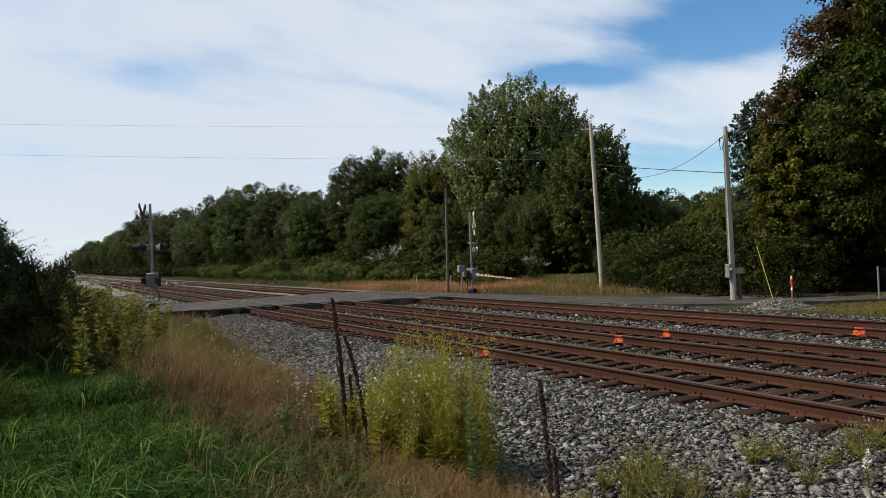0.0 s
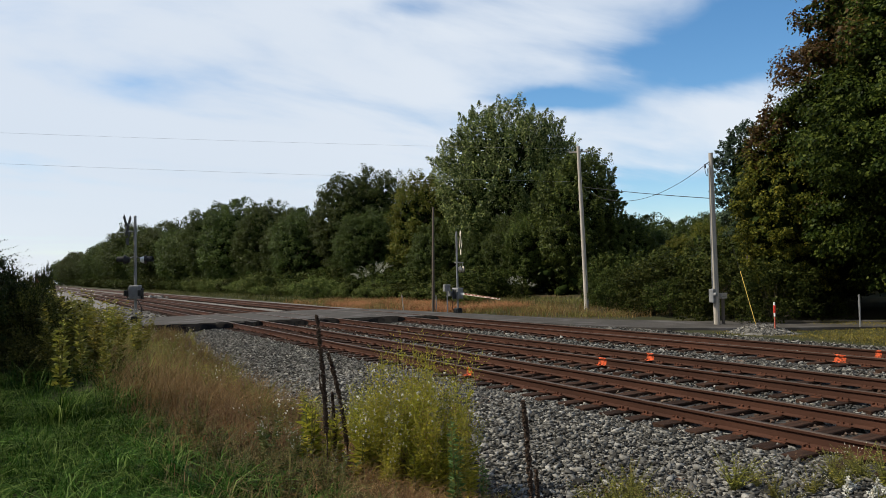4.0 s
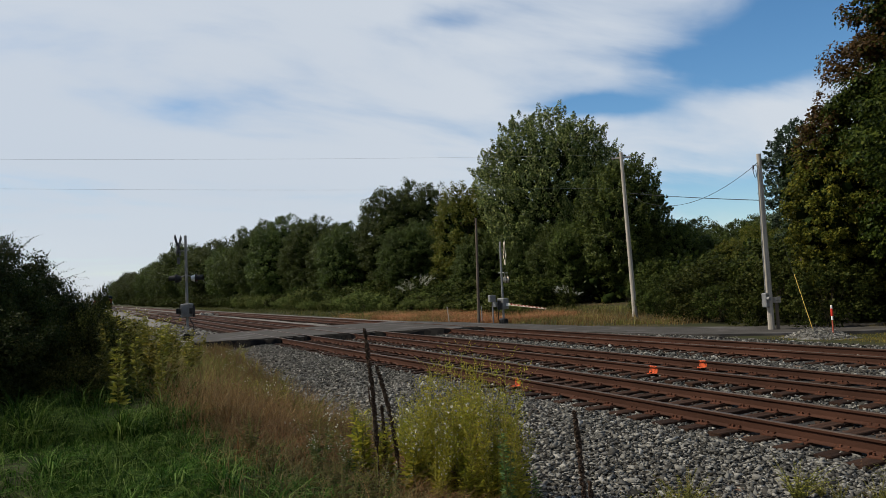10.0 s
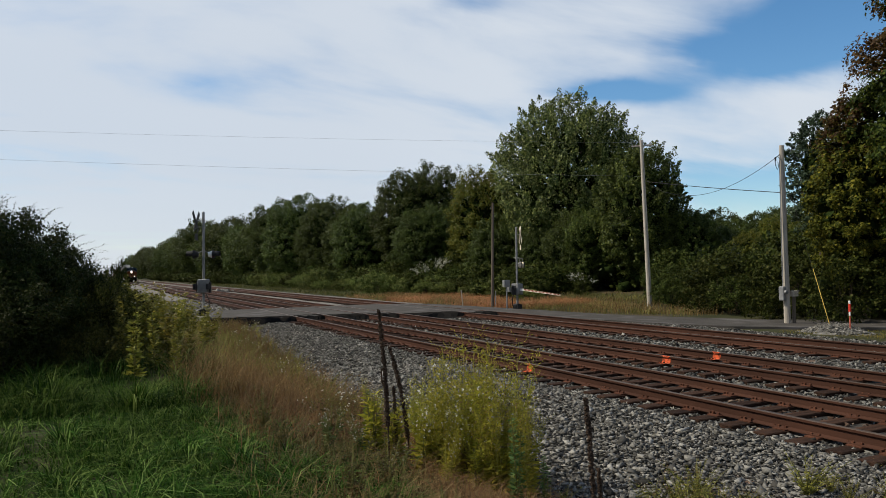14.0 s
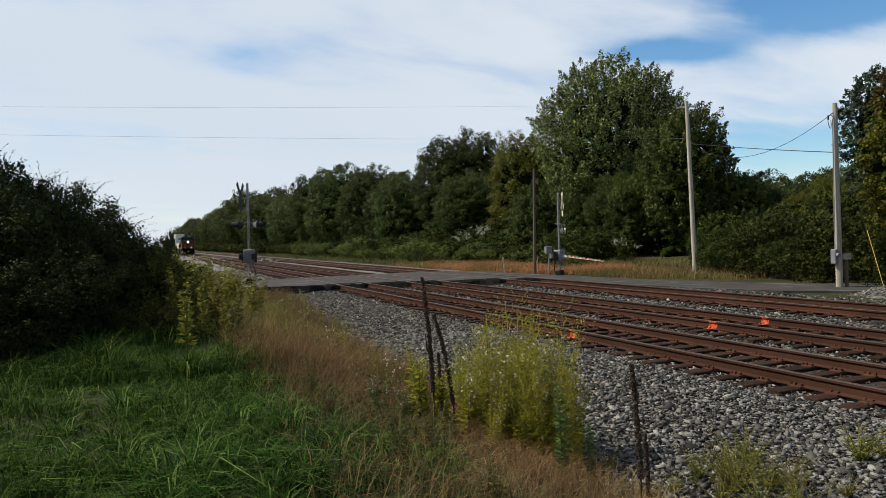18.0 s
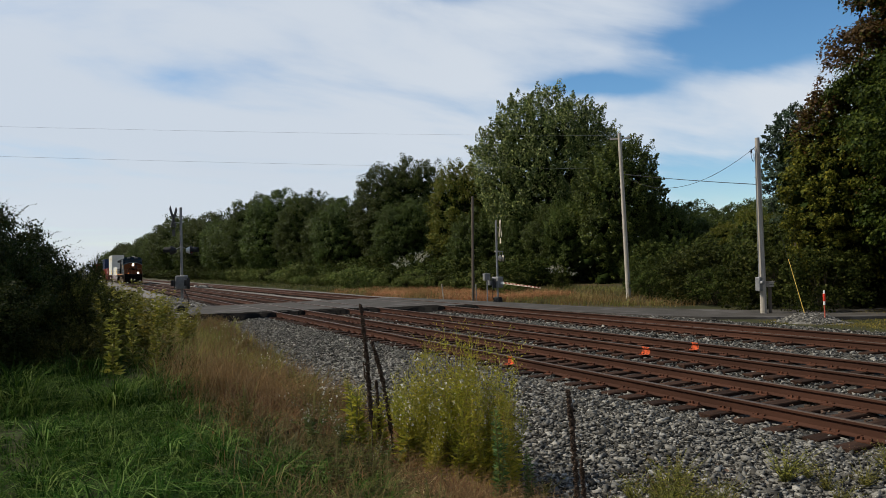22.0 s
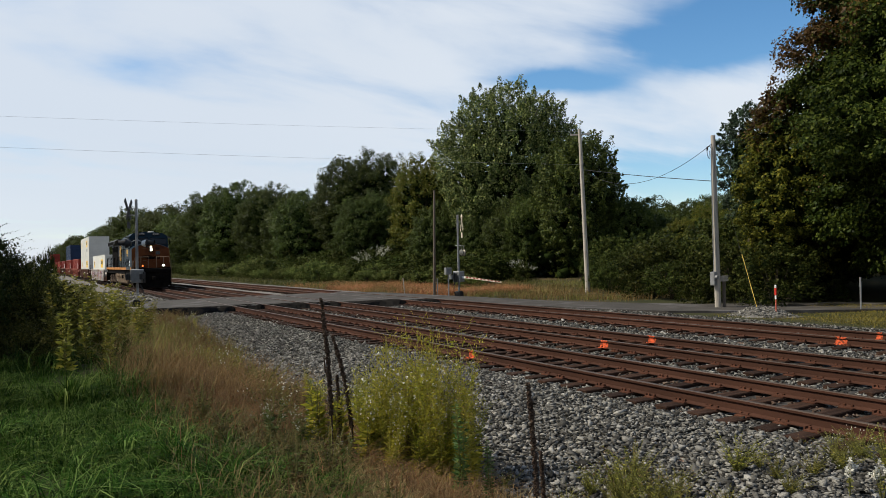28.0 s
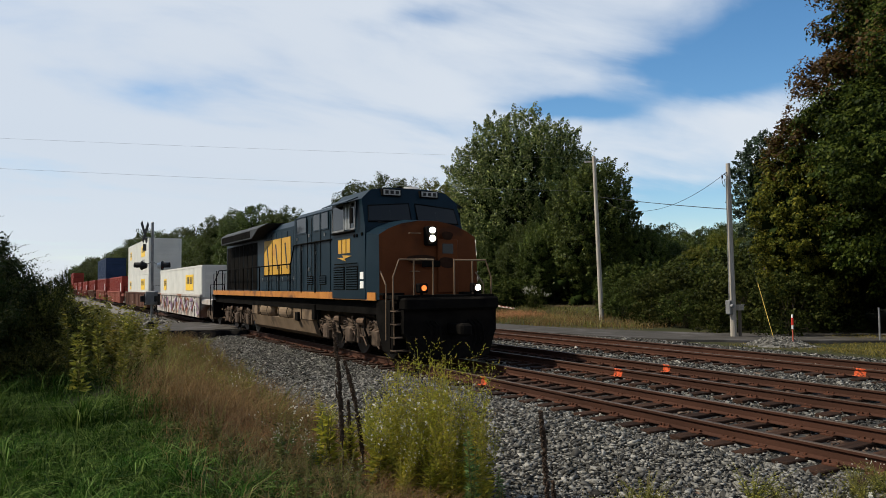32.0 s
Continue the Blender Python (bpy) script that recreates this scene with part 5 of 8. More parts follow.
            h0, h1 = 0.055 * (1 - 0.4 * i / n), 0.055 * (1 - 0.4 * (i + 1) / n)
            zc0, zc1 = z0 + 0.27 - 0.026 * i, z0 + 0.27 - 0.026 * (i + 1)
            sl = 0.09
            vs = [bm.verts.new((sx * 0.02, yy, zz)) for sx in (-1, 1) for yy, zz in ((y0, zc0 - h0), (y1, zc1 - h1), (y1 + sl * 0, zc1 + h1), (y0, zc0 + h0))]
            for q in ((0, 1, 2, 3), (7, 6, 5, 4), (0, 4, 5, 1), (1, 5, 6, 2), (2, 6, 7, 3), (3, 7, 4, 0)):
                bm.faces.new([vs[k] for k in q])
            part("arm_section", bm, CREAM, a)
            ym, zm, hm = (y0 + y1) / 2, (zc0 + zc1) / 2, (h0 + h1) / 2
            bm = bmesh.new()
            for y2, z2 in ((-0.12, hm + 0.003), (0.04, hm + 0.003), (0.13, -hm * 0.5), (0.0, -hm * 0.5)):
                for sx in (-1, 1):
                    bm.verts.new((sx * 0.023, ym + y2, zm + z2))
            bm.verts.ensure_lookup_table()
            for q in ((0, 2, 4, 6), (7, 5, 3, 1), (0, 1, 3, 2), (2, 3, 5, 4), (4, 5, 7, 6), (6, 7, 1, 0)):
                bm.faces.new([bm.verts[k] for k in q])
            part("stripe", bm, DARK_RED, a, "slanted dark red stripe")
    return ob


def thing_part_flasher(ob, y, z, face):
    b = part("signal_light", rodded((0.40 * face, y, z), (0.44 * face, y, z), 0.21, 0.21, 20), BLACK, ob, "round signal light with black backing")
    hood = bmesh.new()
    n = 12
    ring = [[hood.verts.new((d * face, y + 0.15 * math.sin(a), z + 0.15 * math.cos(a))) for a in np.linspace(-2.2, 2.2, n)] for d in (0.44, 0.74)]
    for i in range(n - 1):
        hood.faces.new((ring[0][i], ring[0][i + 1], ring[1][i + 1], ring[1][i]))
    part("hood", hood, BLACK, b)
    part("lens", rodded((0.44 * face, y, z), (0.47 * face, y, z), 0.14, 0.12, 16), RED_LENS, b, "dark red lens")
    part("housing", rodded((0.2 * face, y, z), (0.40 * face, y, z), 0.11, 0.19, 14), WHITE if face > 0 else BLACK, b, "round lamp housing")
    part("bracket", rodded((0.0, y, z + 0.16), (0.34 * face, y, z), 0.02, 0.02, 6), STEEL, b)
    return b


def utility_pole(name, label, at, height, r, material, lean, parts=()):
    ob = thing(name, label, "utility pole", at, group="wooden poles by the crossing")
    ob.matrix_basis = pose(*at, lean[0], lean[1], 0)
    part("shaft", rodded((0, 0, -0.4), (0, 0, height), r * 1.2, r * 0.82, 12), material, ob)
    for kind in parts:
        if kind == "crossarm":
            part("crossarm", boxed(-0.58, 0.58, 0.09, 0.18, height - 0.36, height - 0.27, bevel=0.01), POLE, ob).matrix_basis = pose(0, 0, 0, 0, 0, -42)
            for x in (-0.54, 0.54):
                part("insulator", rodded((x, 0.135, height - 0.27), (x, 0.135, height - 0.15), 0.035, 0.025, 8), STEEL, ob).matrix_basis = pose(0, 0, 0, 0, 0, -42)
        if kind == "bracket":
            part("bracket", rodded((0, 0, height - 0.3), (-0.3, 0.05, height - 0.5), 0.016, 0.016, 6), BLACK, ob)
            part("insulator", rodded((-0.3, 0.05, height - 0.62), (-0.3, 0.05, height - 0.46), 0.035, 0.028, 8), BLACK, ob)
        if kind == "meter":
            part("meter_box", boxed(-0.30, -0.12, -0.1, 0.12, 0.95, 1.5, bevel=0.02), STEEL, ob, "grey meter box")
            part("meter_dial", rodded((-0.21, -0.1, 1.28), (-0.21, -0.2, 1.28), 0.08, 0.075, 12), STEEL, ob)
            part("conduit", rodded((-0.2, 0, 1.5), (-0.14, 0, height - 0.6), 0.02, 0.02, 6), STEEL, ob)
    return ob


def poles_and_wires():
    utility_pole("utility_pole", "weathered grey wooden pole with a short crossarm", (29.4, 32.8, -0.3), 9.98, 0.125, POLE, (-0.5, -1.6), ("crossarm",))
    utility_pole("service_pole", "pale grey wooden pole with a meter box", (24.1, 19.2, -0.25), 7.0, 0.106, POLE, (0.0, -0.4), ("bracket", "meter"))
    utility_pole("old_pole", "thin dark old wooden pole without wires", (21.9, 38.4, -0.25), 6.5, 0.078, POLE_DARK, (0, 1.2))
    utility_pole("utility_pole", "weathered grey wooden pole with a short crossarm", (-26, 38.0, -0.1), 8.6, 0.15, POLE, (0, 0), ("crossarm",))
    # a shallow box on a plank against the service pole
    ob = thing("equipment_cabinet", "small pale weathered box on a dark plank against the pole", "cabinet", (24.36, 19.1, -0.25))
    part("post", boxed(-0.075, 0.075, -0.03, 0.03, -0.2, 1.2, bevel=0.008), POLE_DARK, ob, "dark weathered plank")
    part("body", boxed(-0.15, 0.17, -0.09, 0.06, 1.1, 1.3, bevel=0.012), POLE, ob)
    part("roof", boxed(-0.17, 0.19, -0.11, 0.07, 1.3, 1.325), POLE, ob)
    part("hinge", boxed(-0.13, 0.15, -0.098, -0.091, 1.19, 1.205), BLACK, ob)
    for p, q, sag, r, lab in (((29.0, 32.8, 9.5), (-26.3, 38.0, 8.1), 0.28, 0.0035, "thin overhead wire along the road"), ((29.2, 32.8, 7.5), (-26, 38.0, 7.3), 0.25, 0.0042, "thin overhead cable along the road"),
                              ((29.3, 32.8, 7.2), (24.05, 19.2, 4.9), 0.05, 0.016, "black cable between two poles"), ((29.5, 32.7, 7.0), (23.8, 19.2, 6.3), 1.05, 0.011, "sagging black service cable between two poles")):
        ob = new("overhead_wire", wire_mesh("overhead_wire", p, q, sag, r, WIRE if r > 0.01 else WIRE_GREY))
        tagged(ob, lab, "wire", group="overhead wires")
    # coiled tail at the service pole's head
    bm = bmesh.new()
    tube_path(bm, [(23.8 + 0.22 * math.cos(a) * (1 - 0.08 * i), 19.2, 6.05 + 0.25 * math.sin(a)) for i, a in enumerate(np.linspace(0, 6.5, 12))], 0.012, 5)
    tagged(new("wire_coil", finish("wire_coil", bm, WIRE)), "loose loop of black wire at the pole head", "wire")
    # guy wire with its yellow guard
    ob = thing("guy_wire", "steel guy wire with a yellow plastic guard", "guy wire", (22.5, 16.2, -0.2))
    top = Vector((1.55, 2.95, 6.0))
    part("cable", rodded((0, 0, -0.1), tuple(top), 0.004, 0.004, 5), BLACK, ob)
    part("guard", rodded((0.01, 0.03, 0.05), tuple(top * 0.355), 0.011, 0.011, 8), GUARD, ob, "yellow guard tube")
    # red and white marker post
    ob = thing("marker_post", "round pipeline marker post with white top and red bands", "marker post", (22.75, 15.7, -0.46))
    part("lower_tube", rodded((0, 0, -0.2), (0, 0, 0.80), 0.024, 0.024, 12), ORANGE_POST, ob, "mottled faded red lower tube")
    part("upper_tube", rodded((0, 0, 0.80), (0, 0, 1.26), 0.03, 0.03, 12), WHITE, ob, "white upper tube")
    part("warning_panel", boxed(-0.026, 0.026, -0.037, -0.022, 0.93, 1.19, bevel=0.004), RED, ob, "red panel facing the road")
    part("warning_panel", boxed(-0.037, -0.022, -0.026, 0.026, 0.93, 1.19, bevel=0.004), RED, ob, "red panel facing the tracks")
    part("cap", rodded((0, 0, 1.26), (0, 0, 1.3), 0.036, 0.022, 12), WHITE, ob, "white cap")
    ob = thing("marker_stake", "thin leaning whitish stake in the dry grass", "stake", (21.2, 41.0, -0.2))
    part("stick", rodded((0, 0, -0.2), (-0.12, 0, 1.0), 0.035, 0.035, 8), POLE, ob)
    for x, y in ((26.6, 14.9), (21.9, 38.0)):
        ob = thing("fence_post", "short grey metal fence post", "post", (x, y, -0.2))
        part("shaft", rodded((0, 0, -0.2), (0, 0, 1.2 if x > 25 else 1.0), 0.035, 0.035, 8), STEEL, ob)


ORANGE_POST = mat("rusty_red_paint", (0.30, 0.06, 0.035), (0.42, 0.11, 0.07), 0.7, scale=12, fine=60, vary=0, mixto=(0.5, 0.42, 0.36), mixscale=9.0, mixat=0.56)


SHED = mat("shed_metal", (0.40, 0.41, 0.43), (0.5, 0.51, 0.53), 0.5, scale=1.0, fine=20, bump=0.04, vary=0)


def equipment_shed():
    ob = thing("equipment_shed", "white metal equipment shed with a dark flat roof", "shed", (21.82, 10.5, -0.28), turn=-26)
    part("body", boxed(0, 2.4, -6.2, 0, 0.16, 2.05, bevel=0.01), SHED, ob)
    part("skid", boxed(0.05, 2.35, -6.1, -0.08, -0.05, 0.16), STEEL, ob)
    part("roof", boxed(-0.05, 2.45, -6.25, 0.05, 2.05, 2.12, bevel=0.01), BLACK, ob, "dark flat roof")
    part("corner_trim", boxed(-0.03, 0.03, -0.03, 0.03, 0.16, 2.06), STEEL, ob)
    part("lamp", boxed(-0.10, 0.02, -0.16, -0.02, 1.95, 2.1, bevel=0.02), WHITE, ob, "small white lamp housing")
    part("door", boxed(-0.02, 0.0, -3.6, -2.6, 0.2, 1.95), WHITE, ob)


signal((4.44, 35.0, 0.05), -24, 4.9, 0, "tall crossing signal with crossbuck and side lights", 0.0, BOARD_BACK)
signal((21.45, 34.75, -0.25), 196, 4.7, 3.1, "crossing signal with its striped gate arm lowered", -40.0)
poles_and_wires()
equipment_shed()
# silver cabinet beside the far signal
BX = thing("junction_box", "small white junction box on a post", "junction box", (20.75, 34.9, -0.2))
part("post", rodded((0.1, 0, -0.2), (0.1, 0, 1.3), 0.04, 0.04, 8), STEEL, BX)
part("body", boxed(-0.12, 0.26, -0.12, 0.12, 1.28, 1.68, bevel=0.02), STEEL, BX)

# ---- the train: each vehicle and each container is a thing of its own; local y runs back from its front ----
TRAIN, TRAIN_X = [], (RAIL_X[0][0] + RAIL_X[0][1]) / 2
NAVY = mat("navy_paint", (0.0035, 0.0115, 0.019), (0.007, 0.019, 0.030), 0.42, scale=0.8, fine=14, bump=0.04, vary=0, mixto=(0.012, 0.021, 0.028), mixscale=1.2, mixat=0.6, spec=0.08)
GOLD = mat("faded_yellow_paint", (0.40, 0.22, 0.03), (0.52, 0.30, 0.045), 0.5, scale=1.5, fine=20, bump=0.04, vary=0, mixto=(0.40, 0.19, 0.05), mixscale=1.5, mixat=0.58)
# yellow paint browned for the shade on the front, with darker grime patches
NOSE = mat("nose_yellow_shade_grime", (0.068, 0.021, 0.008), (0.10, 0.032, 0.011), 0.5, scale=1.4, fine=16, bump=0.05, vary=0, mixto=(0.05, 0.018, 0.009), mixscale=1.1, mixat=0.56, spec=0.04)
SILL = mat("sill_stripe_yellow", (0.33, 0.13, 0.03), (0.45, 0.19, 0.045), 0.6, scale=2, fine=20, vary=0, mixto=(0.15, 0.065, 0.03), mixscale=1.8, mixat=0.55)
SOOT = mat("soot", (0.016, 0.009, 0.006), (0.032, 0.016, 0.01), 0.8, scale=5, fine=30, bump=0.05, vary=0, spec=0.03)
# pane painted pale grey to stand for the reflection in the glass
REFLECT_PANE = mat("reflect_window_pane", (0.16, 0.17, 0.18), (0.24, 0.25, 0.26), 0.3, scale=2, fine=10, bump=0, vary=0, spec=0.3)
GRIME = mat("grimy_black", (0.0025, 0.0023, 0.0022), (0.009, 0.008, 0.007), 0.85, scale=2, fine=20, bump=0.2, vary=0.1, spec=0.02)
DUST = mat("dusty_grey_brown", (0.075, 0.048, 0.033), (0.14, 0.095, 0.066), 0.85, scale=1.8, fine=20, bump=0.15, vary=0.1)
TAN = mat("tan_dusty_paint", (0.12, 0.085, 0.055), (0.2, 0.145, 0.098), 0.85, scale=1.4, fine=16, bump=0.1, vary=0.06, mixto=(0.06, 0.042, 0.03), mixscale=1.1, mixat=0.58)
TRUCK = mat("dusty_truck_steel", (0.02, 0.014, 0.01), (0.12, 0.086, 0.064), 0.85, scale=3, fine=25, bump=0.25, vary=0.15)
WHEEL = mat("wheel_steel", (0.04, 0.032, 0.027), (0.09, 0.075, 0.065), 0.5, metal=0.6, scale=3, fine=30, vary=0)
BOARD_PALE = mat("number_board_pale", (0.25, 0.25, 0.24), (0.33, 0.33, 0.31), 0.5, vary=0, bump=0)
GLASS = glassy("dark_window_glass", (0.004, 0.0055, 0.006), 0.3)
LAMP = glow("headlight_glow", (1.0, 0.86, 0.66), 90.0)
LAMP_DIM = glow("marker_amber", (0.75, 0.16, 0.03), 1.6)
RAILING = mat("handrail_paint", (0.12, 0.08, 0.05), (0.19, 0.13, 0.08), 0.5, vary=0, bump=0)
BOX_WHITE = mat("white_container_paint", (0.44, 0.44, 0.415), (0.55, 0.55, 0.515), 0.55, scale=0.7, fine=10, bump=0.05, vary=0.04, mixto=(0.5, 0.47, 0.42), mixscale=0.7, mixat=0.6)
BOX_RED = mat("red_container_paint", (0.16, 0.025, 0.017), (0.23, 0.038, 0.026), 0.6, scale=0.8, fine=12, bump=0.05, vary=0.2)
BOX_BLUE = mat("blue_container_paint", (0.012, 0.025, 0.06), (0.02, 0.038, 0.085), 0.55, scale=0.8, fine=12, bump=0.05, vary=0.1)
WELL_GREY = mat("pale_well_car_paint", (0.30, 0.27, 0.25), (0.42, 0.39, 0.36), 0.75, scale=1.2, fine=14, bump=0.1, vary=0, mixto=(0.22, 0.11, 0.07), mixscale=0.9, mixat=0.55)
WELL_BROWN = mat("brown_well_car_paint", (0.07, 0.035, 0.025), (0.13, 0.065, 0.045), 0.8, scale=1.2, fine=14, bump=0.1, vary=0.15)
WELL_RED = mat("red_brown_well_car_paint", (0.17, 0.05, 0.035), (0.25, 0.085, 0.06), 0.8, scale=1.2, fine=14, bump=0.1, vary=0.2)
SPRAY = [mat("spray_" + n, a, b, 0.6, scale=3, fine=20, bump=0, vary=0) for n, a, b in (("lilac", (0.17, 0.10, 0.18), (0.26, 0.17, 0.26)), ("white", (0.42, 0.40, 0.39), (0.52, 0.5, 0.49)), ("rust", (0.22, 0.08, 0.05), (0.28, 0.12, 0.07)))]


def wheelset(parent, y, r=0.5):
    w = part("wheelset", rodded((-0.85, y, r), (0.85, y, r), 0.09, 0.09, 10), TRUCK, parent)
    for s in (-1, 1):
        bm = rodded((s * 0.69, y, r), (s * 0.82, y, r), r, r, 28)
        rod(bm, (s * 0.66, y, r), (s * 0.70, y, r), r + 0.025, r + 0.025, 28)
        part("wheel", bm, WHEEL, w)
        part("axle_box", boxed(s * 0.98 - 0.12, s * 0.98 + 0.12, y - 0.17, y + 0.17, r - 0.16, r + 0.2, bevel=0.03), TRUCK, w)


def loco_truck(parent, y0):
    t = part("truck", boxed(-0.9, 0.9, y0 + 0.3, y0 + 4.5, 0.62, 0.82), GRIME, parent, "dusty three-axle truck")
    for i in range(3):
        y = y0 + 0.5 + i * 1.92
        bm = rodded((-0.85, y, 0.53), (0.85, y, 0.53), 0.1, 0.1, 10)
        for s in (-1, 1):
            rod(bm, (s * 0.69, y, 0.53), (s * 0.82, y, 0.53), 0.53, 0.53, 28)
        part("wheelset", bm, WHEEL, t)
    for s in (-1, 1):
        bm = bmesh.new()
        prism(bm, [(y0 - 0.35, 0.62), (y0 - 0.2, 0.86), (y0 + 1.0, 0.98), (y0 + 1.5, 0.80), (y0 + 1.9, 0.80), (y0 + 2.42, 0.98), (y0 + 2.9, 0.8), (y0 + 3.3, 0.8), (y0 + 3.8, 0.98), (y0 + 5.0, 0.86), (y0 + 5.2, 0.6), (y0 + 4.9, 0.5), (y0 + 4.1, 0.62), (y0 + 2.9, 0.52), (y0 + 1.9, 0.52), (y0 + 0.8, 0.62), (y0 - 0.1, 0.5)], s * 1.12 - 0.09, s * 1.12 + 0.09, axis="x")
        box(bm, s * 1.1 - 0.06, s * 1.1 + 0.06, y0 - 0.1, y0 + 4.9, 0.78, 1.02)
        part("sideframe", bm, TRUCK, t)
        for i in range(3):
            y = y0 + 0.5 + i * 1.92
            part("axle_box", boxed(s * 1.22 - 0.1, s * 1.22 + 0.1, y - 0.24, y + 0.24, 0.33, 0.8, bevel=0.05), TRUCK, t)
            for dy in (-0.36, 0.36):
                bm = bmesh.new()
                tube_path(bm, [(s * 1.24 + 0.075 * math.cos(q * 1.05), y + dy + 0.075 * math.sin(q * 1.05), 0.6 + q * 0.0125) for q in range(31)], 0.018, 5)
                part("coil_spring", bm, TRUCK, t)
            bm = boxed(s * 1.2 - 0.05, s * 1.2 + 0.05, y - 0.62, y - 0.46, 0.35, 0.95, bevel=0.02)
            rod(bm, (s * 1.22, y - 0.54, 0.85), (s * 1.22, y + 0.2, 1.02), 0.045, 0.045, 8)
            part("brake_rigging", bm, TRUCK, t)
            rg = random.Random(int(y * 10) + s)
            for q in range(6):
                ya, za = y + rg.uniform(-0.9, 0.9), rg.uniform(0.4, 1.0)
                part("brake_link", rodded((s * 1.27, ya, za), (s * 1.31, ya + rg.uniform(-0.5, 0.5), min(1.1, max(0.3, za + rg.uniform(-0.5, 0.5)))), rg.uniform(0.015, 0.03), None, 6), DUST if q % 3 else TRUCK, t)
            part("sand_hose", tube_path(bmesh.new(), [(s * 1.3, y + 0.7, 1.15), (s * 1.34, y + 0.62, 0.8), (s * 1.22, y + 0.55, 0.4), (s * 0.95, y + 0.52, 0.2)], 0.03, 6), GRIME, t)
        for y in (1.3, 3.1):
            part("brake_cylinder", rodded((s * 1.22, y0 + y, 0.98), (s * 1.22, y0 + y + 0.47, 0.98), 0.11, 0.11, 10), DUST, t)


def railing(parent, pts, posts, r=0.021, material=None):
    bm = tube_path(bmesh.new(), pts, r, 6)
    for x, y, z0, z1 in posts:
        rod(bm, (x, y, z0), (x, y, z1), r, r, 6)
    return part("handrail", bm, material or GRIME, parent, "thin handrail")


def locomotive():
    ob = thing("locomotive", "dark blue and yellow diesel freight locomotive with lit headlights", "locomotive")
    ob["lift"] = 0.0
    # frame, side sill with its stripe
    fr = part("underframe", boxed(-1.38, 1.38, 0.35, 21.9, 1.22, 1.62), GRIME, ob)
    for s in (-1, 1):
        part("sill_stripe", boxed(s * 1.5 - 0.03, s * 1.5 + 0.03, 1.45, 21.6, 1.60, 1.81), SILL, ob, "yellow side sill stripe")
        part("walkway", boxed(min(s * 0.9, s * 1.5), max(s * 0.9, s * 1.5), 1.0, 21.8, 1.74, 1.80), GRIME, ob)
        # corner steps
        st = part("step_well", boxed(s * 1.28 - 0.22, s * 1.28 + 0.22, 0.62, 0.66, 0.28, 1.6), GRIME, ob)
        for k in range(4):
            part("step", boxed(s * 1.3 - 0.2, s * 1.3 + 0.2, 0.3, 0.62, 0.34 + 0.33 * k, 0.37 + 0.33 * k), TRUCK, st)
        part("step_side", prism(bmesh.new(), [(0.5, 0.3), (0.5, 1.62), (1.5, 1.62), (1.5, 1.1), (1.1, 0.3)], s * 1.46 - 0.02, s * 1.46 + 0.02, axis="x"), GRIME, ob)
    # pilot with plough
    p = part("pilot", prism(bmesh.new(), [(-1.36, 1.4), (-1.36, 0.8), (-1.1, 0.42), (1.1, 0.42), (1.36, 0.8), (1.36, 1.4)], 0.12, 0.3), GRIME, ob, "black pilot plate")
    plow = bmesh.new()
    for s in (-1, 1):
        vs = [plow.verts.new(c) for c in ((0, -0.2, 0.14), (s * 1.12, 0.1, 0.14), (s * 1.3, 0.1, 0.72), (0, -0.02, 0.72))]
        ws = [plow.verts.new((v.co.x, v.co.y + 0.05, v.co.z)) for v in vs]
        plow.faces.new(vs)
        plow.faces.new(ws[::-1])
        for i in range(4):
            plow.faces.new((vs[i], vs[(i + 1) % 4], ws[(i + 1) % 4], ws[i]))
    part("snow_plough", plow, GRIME, ob, "black V-shaped plough blade")
    c = part("coupler", boxed(-0.14, 0.14, -0.55, 0.2, 0.74, 1.02, bevel=0.04), GRIME, ob)
    part("knuckle", boxed(-0.2, 0.12, -0.72, -0.5, 0.72, 1.04, bevel=0.06), GRIME, c)
    for x in (-0.75, -0.62, -0.5, 0.5, 0.62, 0.75):
        part("air_hose", tube_path(bmesh.new(), [(x, 0.1, 1.08), (x + 0.03, -0.1, 0.95), (x + 0.06, -0.14, 0.6), (x + 0.02, -0.1, 0.45)], 0.028, 6), GRIME, ob)
    part("anticlimber", boxed(-1.38, 1.38, -0.02, 0.5, 1.36, 1.68, bevel=0.05), GRIME, ob)
    part("front_platform", boxed(-1.42, 1.42, 0.3, 1.25, 1.64, 1.74), GRIME, ob)
    # nose: blue sides, a grimy yellow face browned for shade, with an arched top
    arch = [(-1.48, 3.33), (-1.2, 3.50), (-0.8, 3.65), (-0.3, 3.74), (0.3, 3.74), (0.8, 3.65), (1.2, 3.50), (1.48, 3.33)]
    front = [(1.5, 1.62), (-1.5, 1.62), (-1.5, 2.6)] + arch + [(1.5, 2.6)]
    back = [(x * 1.025, z + (0.10 if z > 3 else 0.0)) for x, z in front]
    nose = bmesh.new()
    a = [nose.verts.new((x, 1.2 + 0.04 * abs(x) + 0.10 * max(0, z - 2.6), z)) for x, z in front]
    b = [nose.verts.new((x, 2.2, z)) for x, z in back]
    nose.faces.new(a)
    nose.faces.new(b[::-1])
    for i in range(len(a)):
        j = (i + 1) % len(a)
        nose.faces.new((a[i], a[j], b[j], b[i]))
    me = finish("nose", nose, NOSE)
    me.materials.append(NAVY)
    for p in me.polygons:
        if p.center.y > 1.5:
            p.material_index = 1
    n = part("nose", me, NOSE, ob, "nose with blue sides and a grimy yellow face browned for shade")
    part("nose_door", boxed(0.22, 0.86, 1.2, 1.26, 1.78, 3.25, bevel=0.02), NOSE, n)
